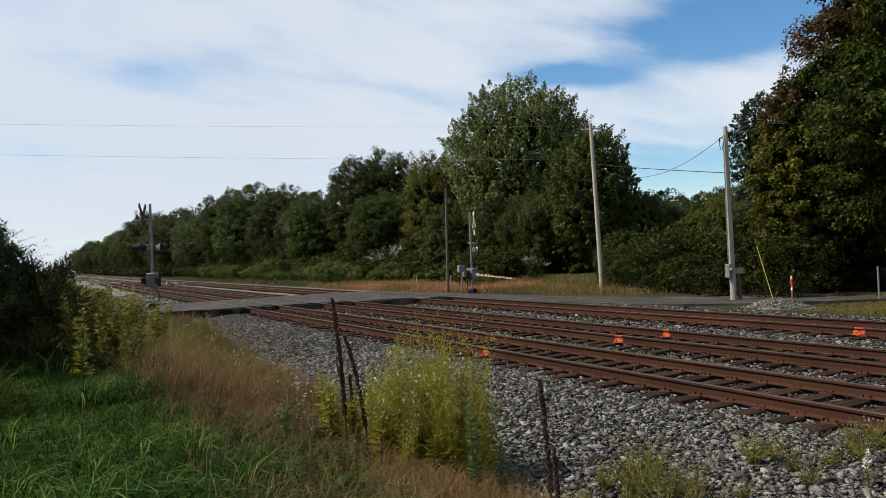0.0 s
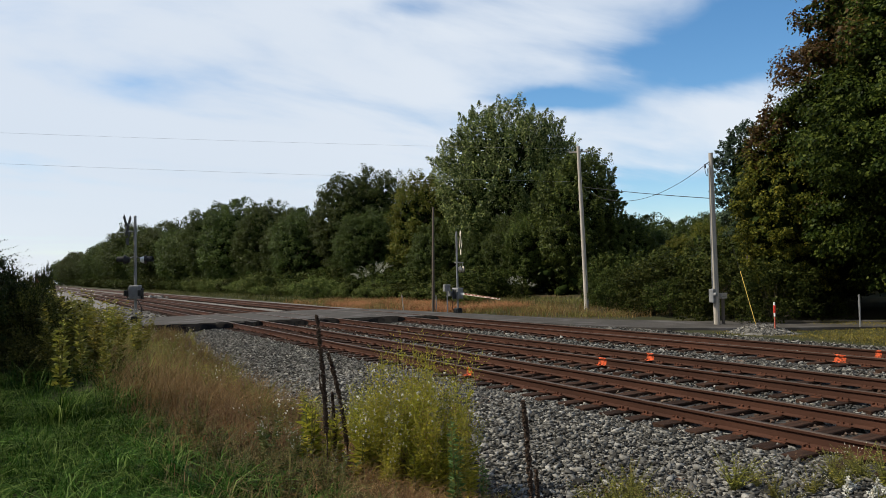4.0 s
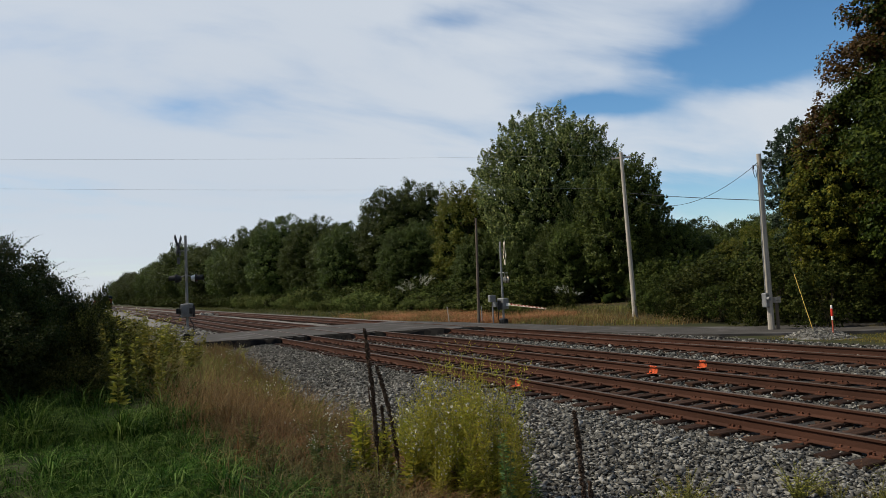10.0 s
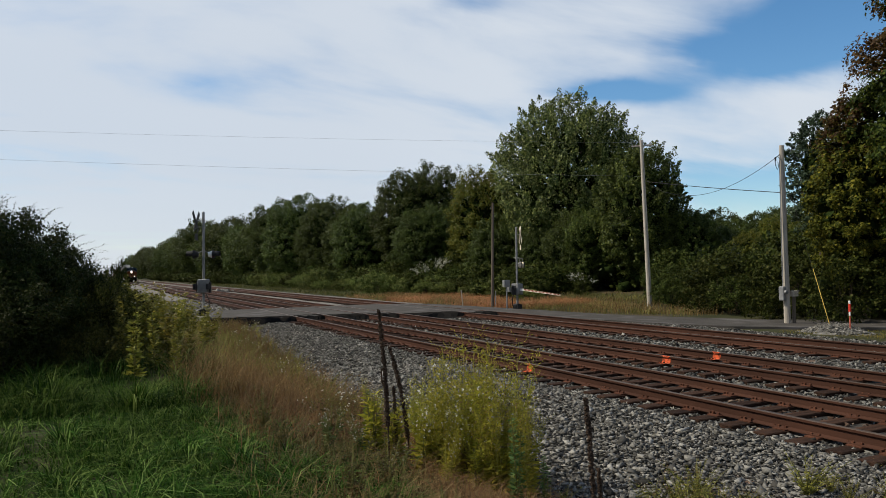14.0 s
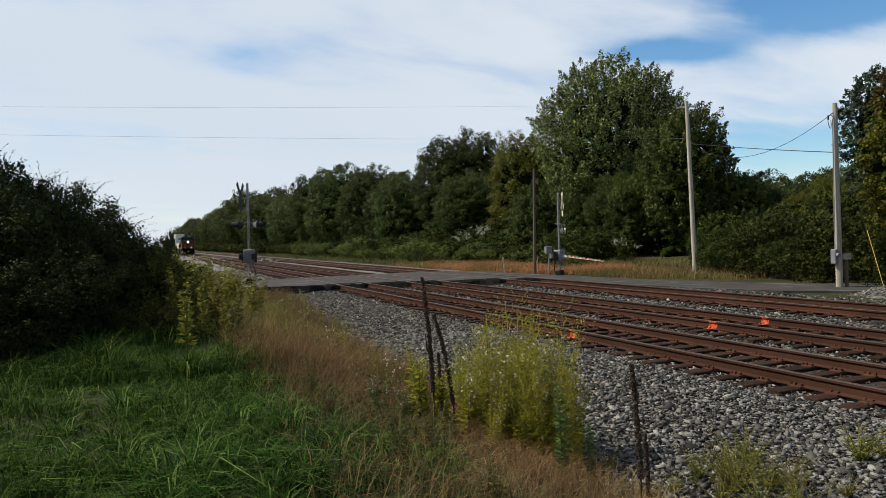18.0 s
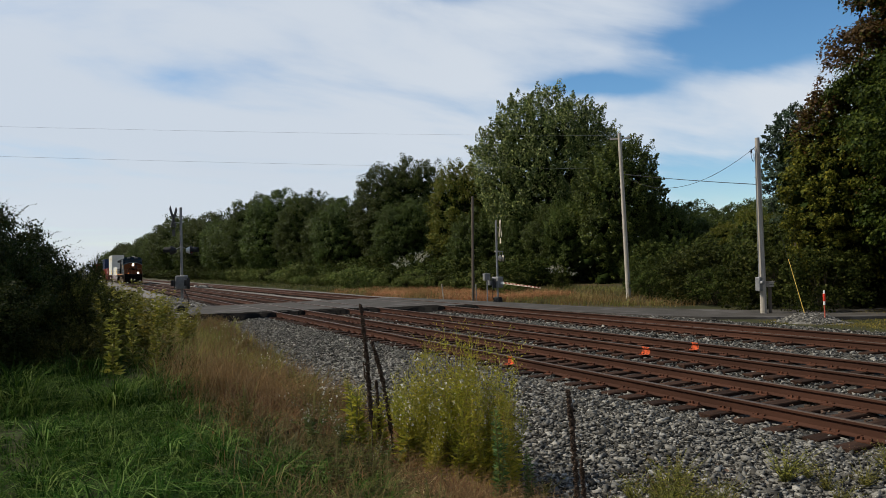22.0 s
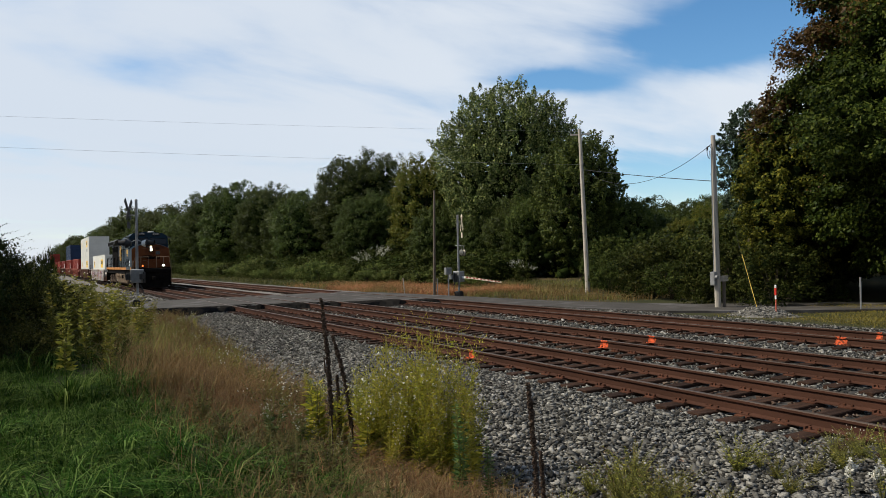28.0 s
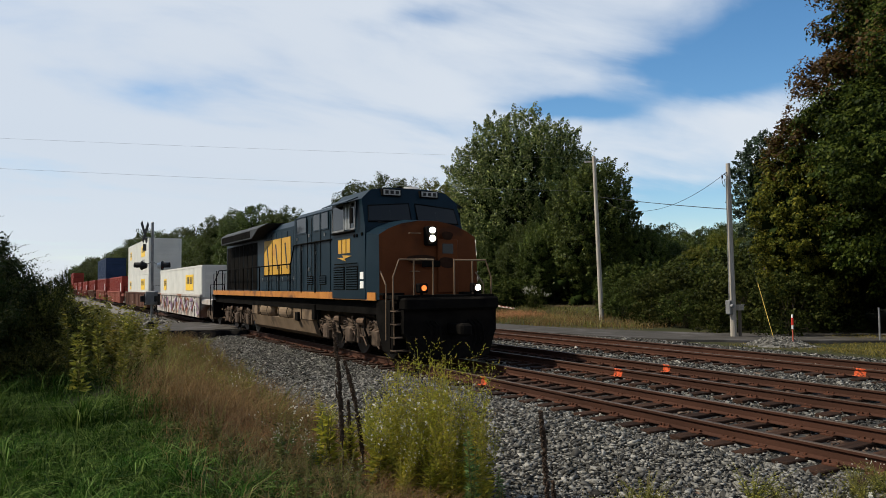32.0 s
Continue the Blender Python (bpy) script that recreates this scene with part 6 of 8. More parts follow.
    part("door_window", boxed(0.36, 0.70, 1.192, 1.205, 2.85, 3.12), GLASS, n)
    hl = part("headlight_housing", boxed(-0.15, 0.15, 1.1, 1.36, 3.06, 3.58, bevel=0.03), GRIME, n, "black headlight housing")
    for z in (3.25, 3.47):
        part("headlight", rodded((0, 1.085, z), (0, 1.11, z), 0.078, 0.078, 20), LAMP, hl, "bright round headlight")
    for z, w in ((3.38, 0.16), (2.66, 0.16), (2.36, 0.12)):
        part("grab_iron", tube_path(bmesh.new(), [(-0.5 - w, 1.22, z), (-0.5 - w, 1.13, z), (-0.5 + w, 1.13, z), (-0.5 + w, 1.22, z)], 0.014), RAILING, n)
    for x, z, w, h in ((0.52, 3.34, 0.17, 0.13), (0.50, 2.60, 0.24, 0.17), (-0.3, 2.68, 0.42, 0.14)):
        bm = bmesh.new()
        ring = [bm.verts.new((x + w * math.cos(q) * (1 + 0.12 * math.sin(3 * q)), 1.188 if x > 0.2 else 1.192, z + h * math.sin(q) * (1 + 0.15 * math.cos(2 * q + x)))) for q in np.linspace(0, 2 * math.pi, 19)[:-1]]
        bm.faces.new(ring)
        bm = bmesh.ops.extrude_face_region(bm, geom=list(bm.faces)) and bm
        for v in bm.verts[18:]:
            v.co.y += 0.006
        part("soot_smudge", bm, SOOT, n, "dark soot smudge")
    part("emblem", boxed(-0.28, 0.28, 1.165, 1.21, 2.48, 2.66, bevel=0.01), GRIME, n)
    for s in (-1, 1):
        d = part("ditch_light", boxed(s * 0.8 - 0.13, s * 0.8 + 0.13, 0.1, 0.34, 1.80, 2.04, bevel=0.03), GRIME, ob, "ditch light")
        part("lens", rodded((s * 0.8, 0.085, 1.92), (s * 0.8, 0.102, 1.92), 0.07, 0.07, 16), LAMP if s > 0 else LAMP_DIM, d, "glowing lens")
        part("bracket", rodded((s * 0.8, 0.22, 1.6), (s * 0.8, 0.22, 1.82), 0.04, 0.04, 8), GRIME, d)
        railing(ob, [(s * 1.45, 0.5, 0.5), (s * 1.47, 0.5, 2.2), (s * 1.30, 0.5, 2.65), (s * 0.30, 0.5, 2.65)], [(s * 0.32, 0.5, 1.6, 2.65), (s * 0.88, 0.5, 1.6, 2.65)], 0.022, RAILING)
        railing(ob, [(s * 1.48, 0.9, 0.6), (s * 1.48, 0.9, 2.0), (s * 1.44, 1.5, 2.55)], [], 0.02, RAILING)
    # cab: upright below the windscreen, raked above it
    cab = bmesh.new()
    sec = [(-1.54, 1.62), (1.54, 1.62), (1.54, 3.6), (1.54, 4.40), (1.22, 4.68), (0.6, 4.77), (-0.6, 4.77), (-1.22, 4.68), (-1.54, 4.40), (-1.54, 3.6)]
    a = [cab.verts.new((x * (0.98 if z > 3.7 else 1), 2.1 + max(0, z - 3.6) * 0.36, z)) for x, z in sec]
    b = [cab.verts.new((x, 4.6, z)) for x, z in sec]
    cab.faces.new((a[0], a[1], a[2], a[9]))
    cab.faces.new(a[2:10])
    cab.faces.new(b[::-1])
    for i in range(10):
        cab.faces.new((a[i], a[(i + 1) % 10], b[(i + 1) % 10], b[i]))
    k = part("cab", cab, NAVY, ob, "dark blue cab")
    for s in (-1, 1):
        ws = bmesh.new()
        vs = [ws.verts.new(v) for v in ((s * 0.10, 2.16, 3.80), (s * 1.42, 2.145, 3.75), (s * 1.36, 2.305, 4.20), (s * 0.10, 2.345, 4.31))]
        ws.faces.new(vs)
        q = part("windscreen", ws, GLASS, k, "dark windscreen")
        sol = q.modifiers.new("thick", "SOLIDIFY")
        sol.thickness, sol.offset = 0.03, 0.0
        rim = [(s * 0.10, 2.15, 3.80), (s * 1.42, 2.135, 3.75), (s * 1.36, 2.295, 4.20), (s * 0.10, 2.335, 4.31), (s * 0.10, 2.15, 3.80)]
        part("windscreen_seal", tube_path(bmesh.new(), rim, 0.022, 5), GRIME, k)
        part("number_board", boxed(s * 0.60 - 0.30, s * 0.60 + 0.30, 2.36, 2.52, 4.51, 4.71, bevel=0.01), GRIME, k, "pale number board in a dark frame")
        part("board_face", boxed(s * 0.60 - 0.26, s * 0.60 + 0.26, 2.352, 2.362, 4.535, 4.685), BOARD_PALE, k)
        for j in range(3):
            part("digit_bar", boxed(s * 0.60 - 0.16 + j * 0.16 - 0.05, s * 0.60 - 0.16 + j * 0.16 + 0.05, 2.344, 2.351, 4.56, 4.66), BLACK, k)
        part("wiper", tube_path(bmesh.new(), [(s * 1.15, 2.12, 3.74), (s * 0.75, 2.12, 3.72), (s * 0.35, 2.13, 3.76)], 0.016, 5), BLACK, k)
        part("wiper_arm", rodded((s * 0.75, 2.13, 3.72), (s * 0.72, 2.26, 4.10), 0.011, 0.011, 5), BLACK, k)
        # side windows with frames, a pane coloured pale for its reflection, and the sunshade over them
        for y0, y1 in ((2.80, 3.10), (3.62, 4.50)):
            w = part("side_window", boxed(s * 1.545 - 0.012, s * 1.545 + 0.012, y0, y1, 3.62, 4.32), GLASS, k, "dark side window")
            f = bmesh.new()
            for u, v, z0, z1 in ((y0 - 0.05, y0, 3.57, 4.37), (y1, y1 + 0.05, 3.57, 4.37), (y0, y1, 3.57, 3.62), (y0, y1, 4.32, 4.37)):
                box(f, s * 1.55 - 0.02, s * 1.55 + 0.02, u, v, z0, z1)
            part("window_frame", f, STEEL, w)
        w = part("side_window", boxed(s * 1.545 - 0.012, s * 1.545 + 0.016, 3.17, 3.55, 3.60, 4.34), REFLECT_PANE, k, "window pane coloured pale for its grey reflection")
        part("window_bar", boxed(s * 1.56 - 0.012, s * 1.56 + 0.012, 3.34, 3.38, 3.62, 4.32), STEEL, w)
        part("arm_rest", boxed(s * 1.58 - 0.05, s * 1.58 + 0.05, 2.8, 4.5, 3.50, 3.55, bevel=0.015), GRIME, k)
        part("sunshade", prism(bmesh.new(), [(s * 1.52, 4.44), (s * 1.86, 4.30), (s * 1.86, 4.33), (s * 1.52, 4.48)], 2.62, 4.62), NAVY, k)
        part("mirror", boxed(s * 1.72 - 0.02, s * 1.72 + 0.02, 2.55, 2.72, 3.72, 4.15), GRIME, k)
        # number on the side as plain bars, lightning mark under it
        for j in range(3):
            part("digit_bar", boxed(s * 1.545 - 0.006, s * 1.545 + 0.006, 3.16 + j * 0.33, 3.42 + j * 0.33, 2.93, 3.33), GOLD, k)
        part("stripe_mark", prism(bmesh.new(), [(3.05, 2.84), (3.75, 2.88), (3.68, 2.80), (4.2, 2.82), (3.5, 2.70), (3.6, 2.77)], s * 1.545 - 0.006, s * 1.545 + 0.006, axis="x"), GOLD, k)
        part("grab_rail", rodded((s * 1.59, 2.55, 2.62), (s * 1.59, 4.3, 2.62), 0.016, 0.016, 6), GRIME, k)
        for y0, z0 in ((2.25, 3.36), (2.60, 3.34), (2.78, 3.34)):
            part("fitting", boxed(s * 1.55 - 0.02, s * 1.55 + 0.02, y0, y0 + 0.09, z0, z0 + 0.09, bevel=0.012), GRIME, k)
        # louvres low on the cab side
        for y0 in (2.58, 3.58):
            lv = part("louvre_panel", boxed(s * 1.545 - 0.008, s * 1.545 + 0.008, y0, y0 + 0.88, 1.88, 2.54), GRIME, k)
            for j in range(9):
                part("slat", boxed(s * 1.555 - 0.014, s * 1.555 + 0.014, y0 + 0.04, y0 + 0.84, 1.91 + j * 0.07, 1.945 + j * 0.07), NAVY, lv)
        for z0 in (1.92, 2.17):
            part("placard", boxed(s * 1.545 - 0.006, s * 1.545 + 0.006, 2.2, 2.44, z0, z0 + 0.2), WHITE, k, "small white placard")
    part("roof_hatch", boxed(-0.4, 0.4, 2.95, 3.6, 4.75, 4.84, bevel=0.03), NAVY, k)
    part("horn", rodded((0.2, 3.9, 4.84), (0.2, 3.5, 4.88), 0.06, 0.1, 10), GRIME, k)
    part("antenna_dome", rodded((0.25, 2.85, 4.75), (0.25, 2.85, 4.86), 0.34, 0.2, 16), BOARD_PALE, k)
    # wide auxiliary cab behind, with vent windows and doors
    aux = part("auxiliary_cab", prism(bmesh.new(), [(-1.5, 1.62), (1.5, 1.62), (1.5, 4.30), (1.26, 4.48), (-1.26, 4.48), (-1.5, 4.30)], 4.6, 8.4), NAVY, ob, "dark blue auxiliary cab")
    for s in (-1, 1):
        for y0, y1 in ((5.05, 5.64), (5.78, 6.40), (7.12, 8.10)):
            v = part("vent_window", boxed(s * 1.505 - 0.01, s * 1.505 + 0.01, y0, y1, 3.78, 4.27), GLASS, aux, "black vent window")
            f = bmesh.new()
            for u, w, z0, z1 in ((y0 - 0.04, y0, 3.74, 4.29), (y1, y1 + 0.04, 3.74, 4.29), (y0, y1, 3.74, 3.78)):
                box(f, s * 1.508 - 0.014, s * 1.508 + 0.014, u, w, z0, z1)
            part("vent_frame", f, NAVY, v)
        for y in (4.85, 5.71, 6.55, 6.98, 8.2):
            part("panel_seam", boxed(s * 1.505 - 0.008, s * 1.505 + 0.008, y, y + 0.025, 1.85, 4.2), GRIME, aux)
        for y, z in ((5.3, 3.55), (6.1, 3.0), (6.75, 3.6), (7.5, 3.2), (8.0, 3.55), (6.75, 2.5)):
            part("latch", boxed(s * 1.515 - 0.012, s * 1.515 + 0.012, y, y + 0.07, z, z + 0.1), STEEL, aux)
        for y0 in (5.22, 6.42):
            lv = part("louvre_panel", boxed(s * 1.505 - 0.006, s * 1.505 + 0.006, y0, y0 + 0.6, 2.03, 2.32), GRIME, aux)
            for j in range(4):
                part("slat", boxed(s * 1.515 - 0.01, s * 1.515 + 0.01, y0 + 0.02, y0 + 0.58, 2.06 + j * 0.065, 2.095 + j * 0.065), NAVY, lv)
        part("roof_edge", rodded((s * 1.5, 4.7, 4.31), (s * 1.5, 8.4, 4.31), 0.02, 0.02, 6), NAVY, aux)
    hood = part("engine_hood", prism(bmesh.new(), [(-1.02, 1.62), (1.02, 1.62), (1.02, 4.22), (0.7, 4.50), (-0.7, 4.50), (-1.02, 4.22)], 8.4, 15.0), NAVY, ob, "dark blue engine hood")
    for s in (-1, 1):
        for j in range(8):
            d = part("hood_door", boxed(s * 1.025 - 0.01, s * 1.025 + 0.01, 8.62 + j * 0.71, 9.28 + j * 0.71, 1.85, 4.1, bevel=0.006), NAVY, hood)
            part("door_latch", boxed(s * 1.04 - 0.008, s * 1.04 + 0.008, 9.16 + j * 0.71, 9.22 + j * 0.71, 2.2, 2.35), STEEL, d)
        # the company mark, as plain yellow slabs, each with a slanted dark stripe, on a darker shadow slab
        for j in range(3):
            y0, e = 10.27 + j * 1.24, s * 1.045
            part("mark_shadow", prism(bmesh.new(), [(y0 + 0.04, 2.40), (y0 + 1.2, 2.40), (y0 + 1.2, 3.84), (y0 + 0.04, 3.84)], e - 0.004, e + 0.004, axis="x"), GRIME, hood)
            part("company_mark", prism(bmesh.new(), [(y0, 2.46), (y0 + 1.12, 2.46), (y0 + 1.14, 3.86), (y0 + 0.02, 3.86)], e - 0.008, e + 0.008, axis="x"), GOLD, hood, "large faded yellow slab")
            part("mark_slot", prism(bmesh.new(), [(y0 + 0.36, 2.66), (y0 + 0.50, 2.66), (y0 + 0.78, 3.66), (y0 + 0.64, 3.66)], e - 0.0105, e + 0.0105, axis="x"), NAVY, hood)
    part("exhaust_stack", boxed(-0.45, 0.45, 10.2, 11.4, 4.49, 4.66, bevel=0.03), GRIME, hood)
    for y in (8.9, 9.5):
        part("lift_lug", boxed(-0.6, -0.5, y, y + 0.2, 4.48, 4.58), GRIME, hood)
    # radiator section with overhanging wings whose front is cut back below
    rad = part("radiator_section", prism(bmesh.new(), [(-1.02, 1.62), (1.02, 1.62), (1.02, 4.0), (-1.02, 4.0)], 15.0, 20.9), NAVY, ob)
    wing = bmesh.new()
    edge = [(-1.52, 4.0), (1.52, 4.0), (1.52, 4.36), (1.26, 4.54), (-1.26, 4.54), (-1.52, 4.36)]
    a = [wing.verts.new((x, 14.16 - 3.0 * (z - 4.0), z)) for x, z in edge]
    b = [wing.verts.new((x, 19.9, z)) for x, z in edge]
    wing.faces.new(a)
    wing.faces.new(b[::-1])
    for i in range(6):
        wing.faces.new((a[i], a[(i + 1) % 6], b[(i + 1) % 6], b[i]))
    part("radiator_wing", wing, DUST_BLUE, ob, "dusty overhanging radiator wings")
    for s in (-1, 1):
        for j in range(7):
            part("radiator_screen", boxed(s * 1.025 - 0.012, s * 1.025 + 0.012, 15.1 + j * 0.82, 15.82 + j * 0.82, 1.85, 3.9, bevel=0.008), GRIME, rad)
        part("wing_screen", boxed(s * 1.525 - 0.01, s * 1.525 + 0.01, 14.4, 19.7, 4.05, 4.32), GRIME, rad)
        posts = [(s * 1.47, y, 1.7, 2.78) for y in np.arange(9.0, 21.5, 1.35)] + [(s * 1.54, y, 1.78, 3.4) for y in (6.15, 7.55)]
        railing(ob, [(s * 1.54, 4.6, 3.4), (s * 1.54, 8.3, 3.4), (s * 1.47, 8.95, 2.78), (s * 1.47, 20.6, 2.78), (s * 1.47, 21.7, 2.2), (s * 1.47, 21.7, 0.6)], posts, 0.024)
    # rear end platform and steps
    part("rear_platform", boxed(-1.5, 1.5, 21.2, 22.0, 1.5, 1.62), GRIME, ob)
    part("rear_pilot", boxed(-1.5, 1.5, 21.75, 21.9, 0.42, 1.32), GRIME, ob)
    part("rear_coupler", boxed(-0.14, 0.14, 21.9, 22.6, 0.74, 1.02, bevel=0.04), TRUCK, ob)
    railing(ob, [(-1.45, 21.9, 0.5), (-1.45, 21.9, 2.65), (-0.3, 21.9, 2.65)], [(-0.9, 21.9, 1.6, 2.65), (-0.3, 21.9, 1.6, 2.65)])
    # fuel tank with air reservoirs over it
    tank = part("fuel_tank", prism(bmesh.new(), [(-1.22, 0.42), (-1.0, 0.28), (1.0, 0.28), (1.22, 0.42), (1.36, 0.84), (-1.36, 0.84)], 6.9, 14.6), TAN, ob, "dusty tan fuel tank")
    part("tank_top", boxed(-1.37, 1.37, 6.9, 8.95, 0.84, 1.28, bevel=0.03), TAN, tank)
    part("tank_top", boxed(-1.37, 1.37, 13.75, 14.6, 0.84, 1.28, bevel=0.03), TAN, tank)
    part("tank_core", boxed(-0.8, 0.8, 8.95, 13.75, 0.84, 1.22), GRIME, tank)
    for s in (-1, 1):
        part("tank_seam", boxed(s * 1.372 - 0.012, s * 1.372 + 0.012, 8.0, 8.05, 0.86, 1.26), GRIME, tank)
        for y0 in (9.15, 11.75):
            r = part("air_reservoir", rodded((s * 1.12, y0 + 0.26, 1.06), (s * 1.12, y0 + 1.54, 1.06), 0.31, 0.31, 20), TAN, tank, "fat tan air reservoir")
            for a, b in ((y0, y0 + 0.26), (y0 + 1.8, y0 + 1.54)):
                m = y0 + 0.10 if a < b else y0 + 1.70
                cap = rodded((s * 1.12, a, 1.06), (s * 1.12, m, 1.06), 0.12, 0.24, 20)
                rod(cap, (s * 1.12, m, 1.06), (s * 1.12, b, 1.06), 0.24, 0.31, 20)
                part("end_cap", cap, TAN, r)
            for q in (0.34, 1.4):
                part("strap", rodded((s * 1.12, y0 + q, 1.06), (s * 1.12, y0 + q + 0.06, 1.06), 0.32, 0.32, 20), GRIME, r)
        part("filler", boxed(s * 1.4 - 0.06, s * 1.4 + 0.06, 8.2, 8.5, 0.8, 1.1, bevel=0.02), GRIME, tank)
        part("sand_box", boxed(s * 1.3 - 0.12, s * 1.3 + 0.12, 6.55, 6.85, 0.9, 1.4, bevel=0.02), GRIME, ob)
    loco_truck(ob, 1.5)
    loco_truck(ob, 15.2)
    TRAIN.append((ob, 0.0))


DUST_BLUE = mat("dusty_navy_paint", (0.03, 0.034, 0.038), (0.055, 0.06, 0.064), 0.7, scale=1.0, fine=14, vary=0)
CAR = 22.75


def well_car(label, material, group):
    ob = thing("well_car", label, "freight car", group=group)
    ob["lift"] = 0.0
    for s in (-1, 1):
        w = part("well_side", boxed(s * 1.42 - 0.05, s * 1.42 + 0.05, 3.0, 19.4, 0.28, 1.48), material, ob, "low steel side wall")
        for j in range(16):
            part("side_rib", boxed(s * 1.48 - 0.03, s * 1.48 + 0.03, 3.3 + j * 1.04, 3.4 + j * 1.04, 0.3, 1.42), material, w)
        part("top_chord", boxed(s * 1.45 - 0.08, s * 1.45 + 0.08, 2.6, 19.8, 1.44, 1.57, bevel=0.01), material, w)
    part("well_floor", boxed(-1.38, 1.38, 3.1, 19.3, 0.24, 0.32), GRIME, ob)
    for y0, y1, t in ((0.35, 3.1, 1.0), (19.3, 22.05, 21.4)):
        e = part("end_platform", boxed(-1.35, 1.35, y0, y1, 1.02, 1.3, bevel=0.02), material, ob, "end platform over the truck")
        part("bulkhead", boxed(-1.42, 1.42, (3.0 if y0 < 5 else 19.3), (3.12 if y0 < 5 else 19.42), 0.28, 1.4), material, ob)
        railing(e, [(-1.4, y0 + (0.0 if y0 < 5 else 2.6), 0.5), (-1.4, y0 + (0.0 if y0 < 5 else 2.6), 2.1), (-0.7, y0 + (0.0 if y0 < 5 else 2.6), 2.1)], [(-0.7, y0 + (0.0 if y0 < 5 else 2.6), 1.3, 2.1)])
        tr = part("truck", boxed(-0.9, 0.9, (y0 + y1) / 2 - 0.2, (y0 + y1) / 2 + 0.2, 0.5, 0.95), TRUCK, ob, "two-axle freight truck")
        for dy in (-0.89, 0.89):
            wheelset(tr, (y0 + y1) / 2 + dy, 0.46)
        for s in (-1, 1):
            yc = (y0 + y1) / 2
            part("sideframe", prism(bmesh.new(), [(yc - 1.2, 0.42), (yc - 1.1, 0.7), (yc - 0.4, 0.9), (yc + 0.4, 0.9), (yc + 1.1, 0.7), (yc + 1.2, 0.42), (yc + 0.7, 0.42), (yc + 0.35, 0.26), (yc - 0.35, 0.26), (yc - 0.7, 0.42)], s * 1.0 - 0.07, s * 1.0 + 0.07, axis="x"), TRUCK, tr)
    part("coupler", boxed(-0.13, 0.13, -0.2, 0.4, 0.75, 1.0, bevel=0.03), TRUCK, ob)
    part("coupler", boxed(-0.13, 0.13, 22.0, 22.6, 0.75, 1.0, bevel=0.03), TRUCK, ob)
    return ob


def container(label, length, material, signs, group, ribbed=True):
    ob = thing("shipping_container", label, "container", group=group)
    H, W2 = 2.9, 1.3
    part("shell", boxed(-W2 + 0.04, W2 - 0.04, 0.05, length - 0.05, 0.12, H - 0.06), material, ob)
    fr = bmesh.new()
    for s in (-1, 1):
        for y in (0.0, length - 0.16):
            box(fr, s * (W2 - 0.08) - 0.08, s * (W2 - 0.08) + 0.08, y, y + 0.16, 0, H)
        for z in (0.0, H - 0.12):
            box(fr, s * (W2 - 0.05) - 0.05, s * (W2 - 0.05) + 0.05, 0.16, length - 0.16, z, z + 0.12)
    for y in (0.0, length - 0.1):
        for z in (0.0, H - 0.14):
            box(fr, -W2 + 0.16, W2 - 0.16, y + 0.002, y + 0.1, z, z + 0.14)
    part("frame", fr, material, ob)
    for s in (-1, 1):
        n = int(length / (0.42 if ribbed else 1.2))
        rb = bmesh.new()
        for i in range(n):
            y = 0.3 + (length - 0.6) * i / n
            box(rb, s * (W2 - 0.03) - 0.022, s * (W2 - 0.03) + (0.012 if ribbed else -0.004), y, y + (0.2 if ribbed else 1.17), 0.14, H - 0.14)
        part("side_ribs", rb, material, ob)
    for k in range(6):
        part("front_rib", boxed(-W2 + 0.2, W2 - 0.2, 0.005, 0.05, 0.32 + k * 0.4, 0.48 + k * 0.4), material, ob)
    for y, z, w, h, m in signs:
        part("side_sign", boxed(-W2 - 0.008, -W2 + 0.0, y, y + w, z, z + h), m, ob, "rectangular sign panel")
        if m is YELLOW:
            for i in range(4):
                part("letter_bar", boxed(-W2 - 0.012, -W2 - 0.009, y + w * (0.12 + 0.2 * i), y + w * (0.24 + 0.2 * i), z + h * 0.4, z + h * 0.85), BLACK, ob)
    return ob


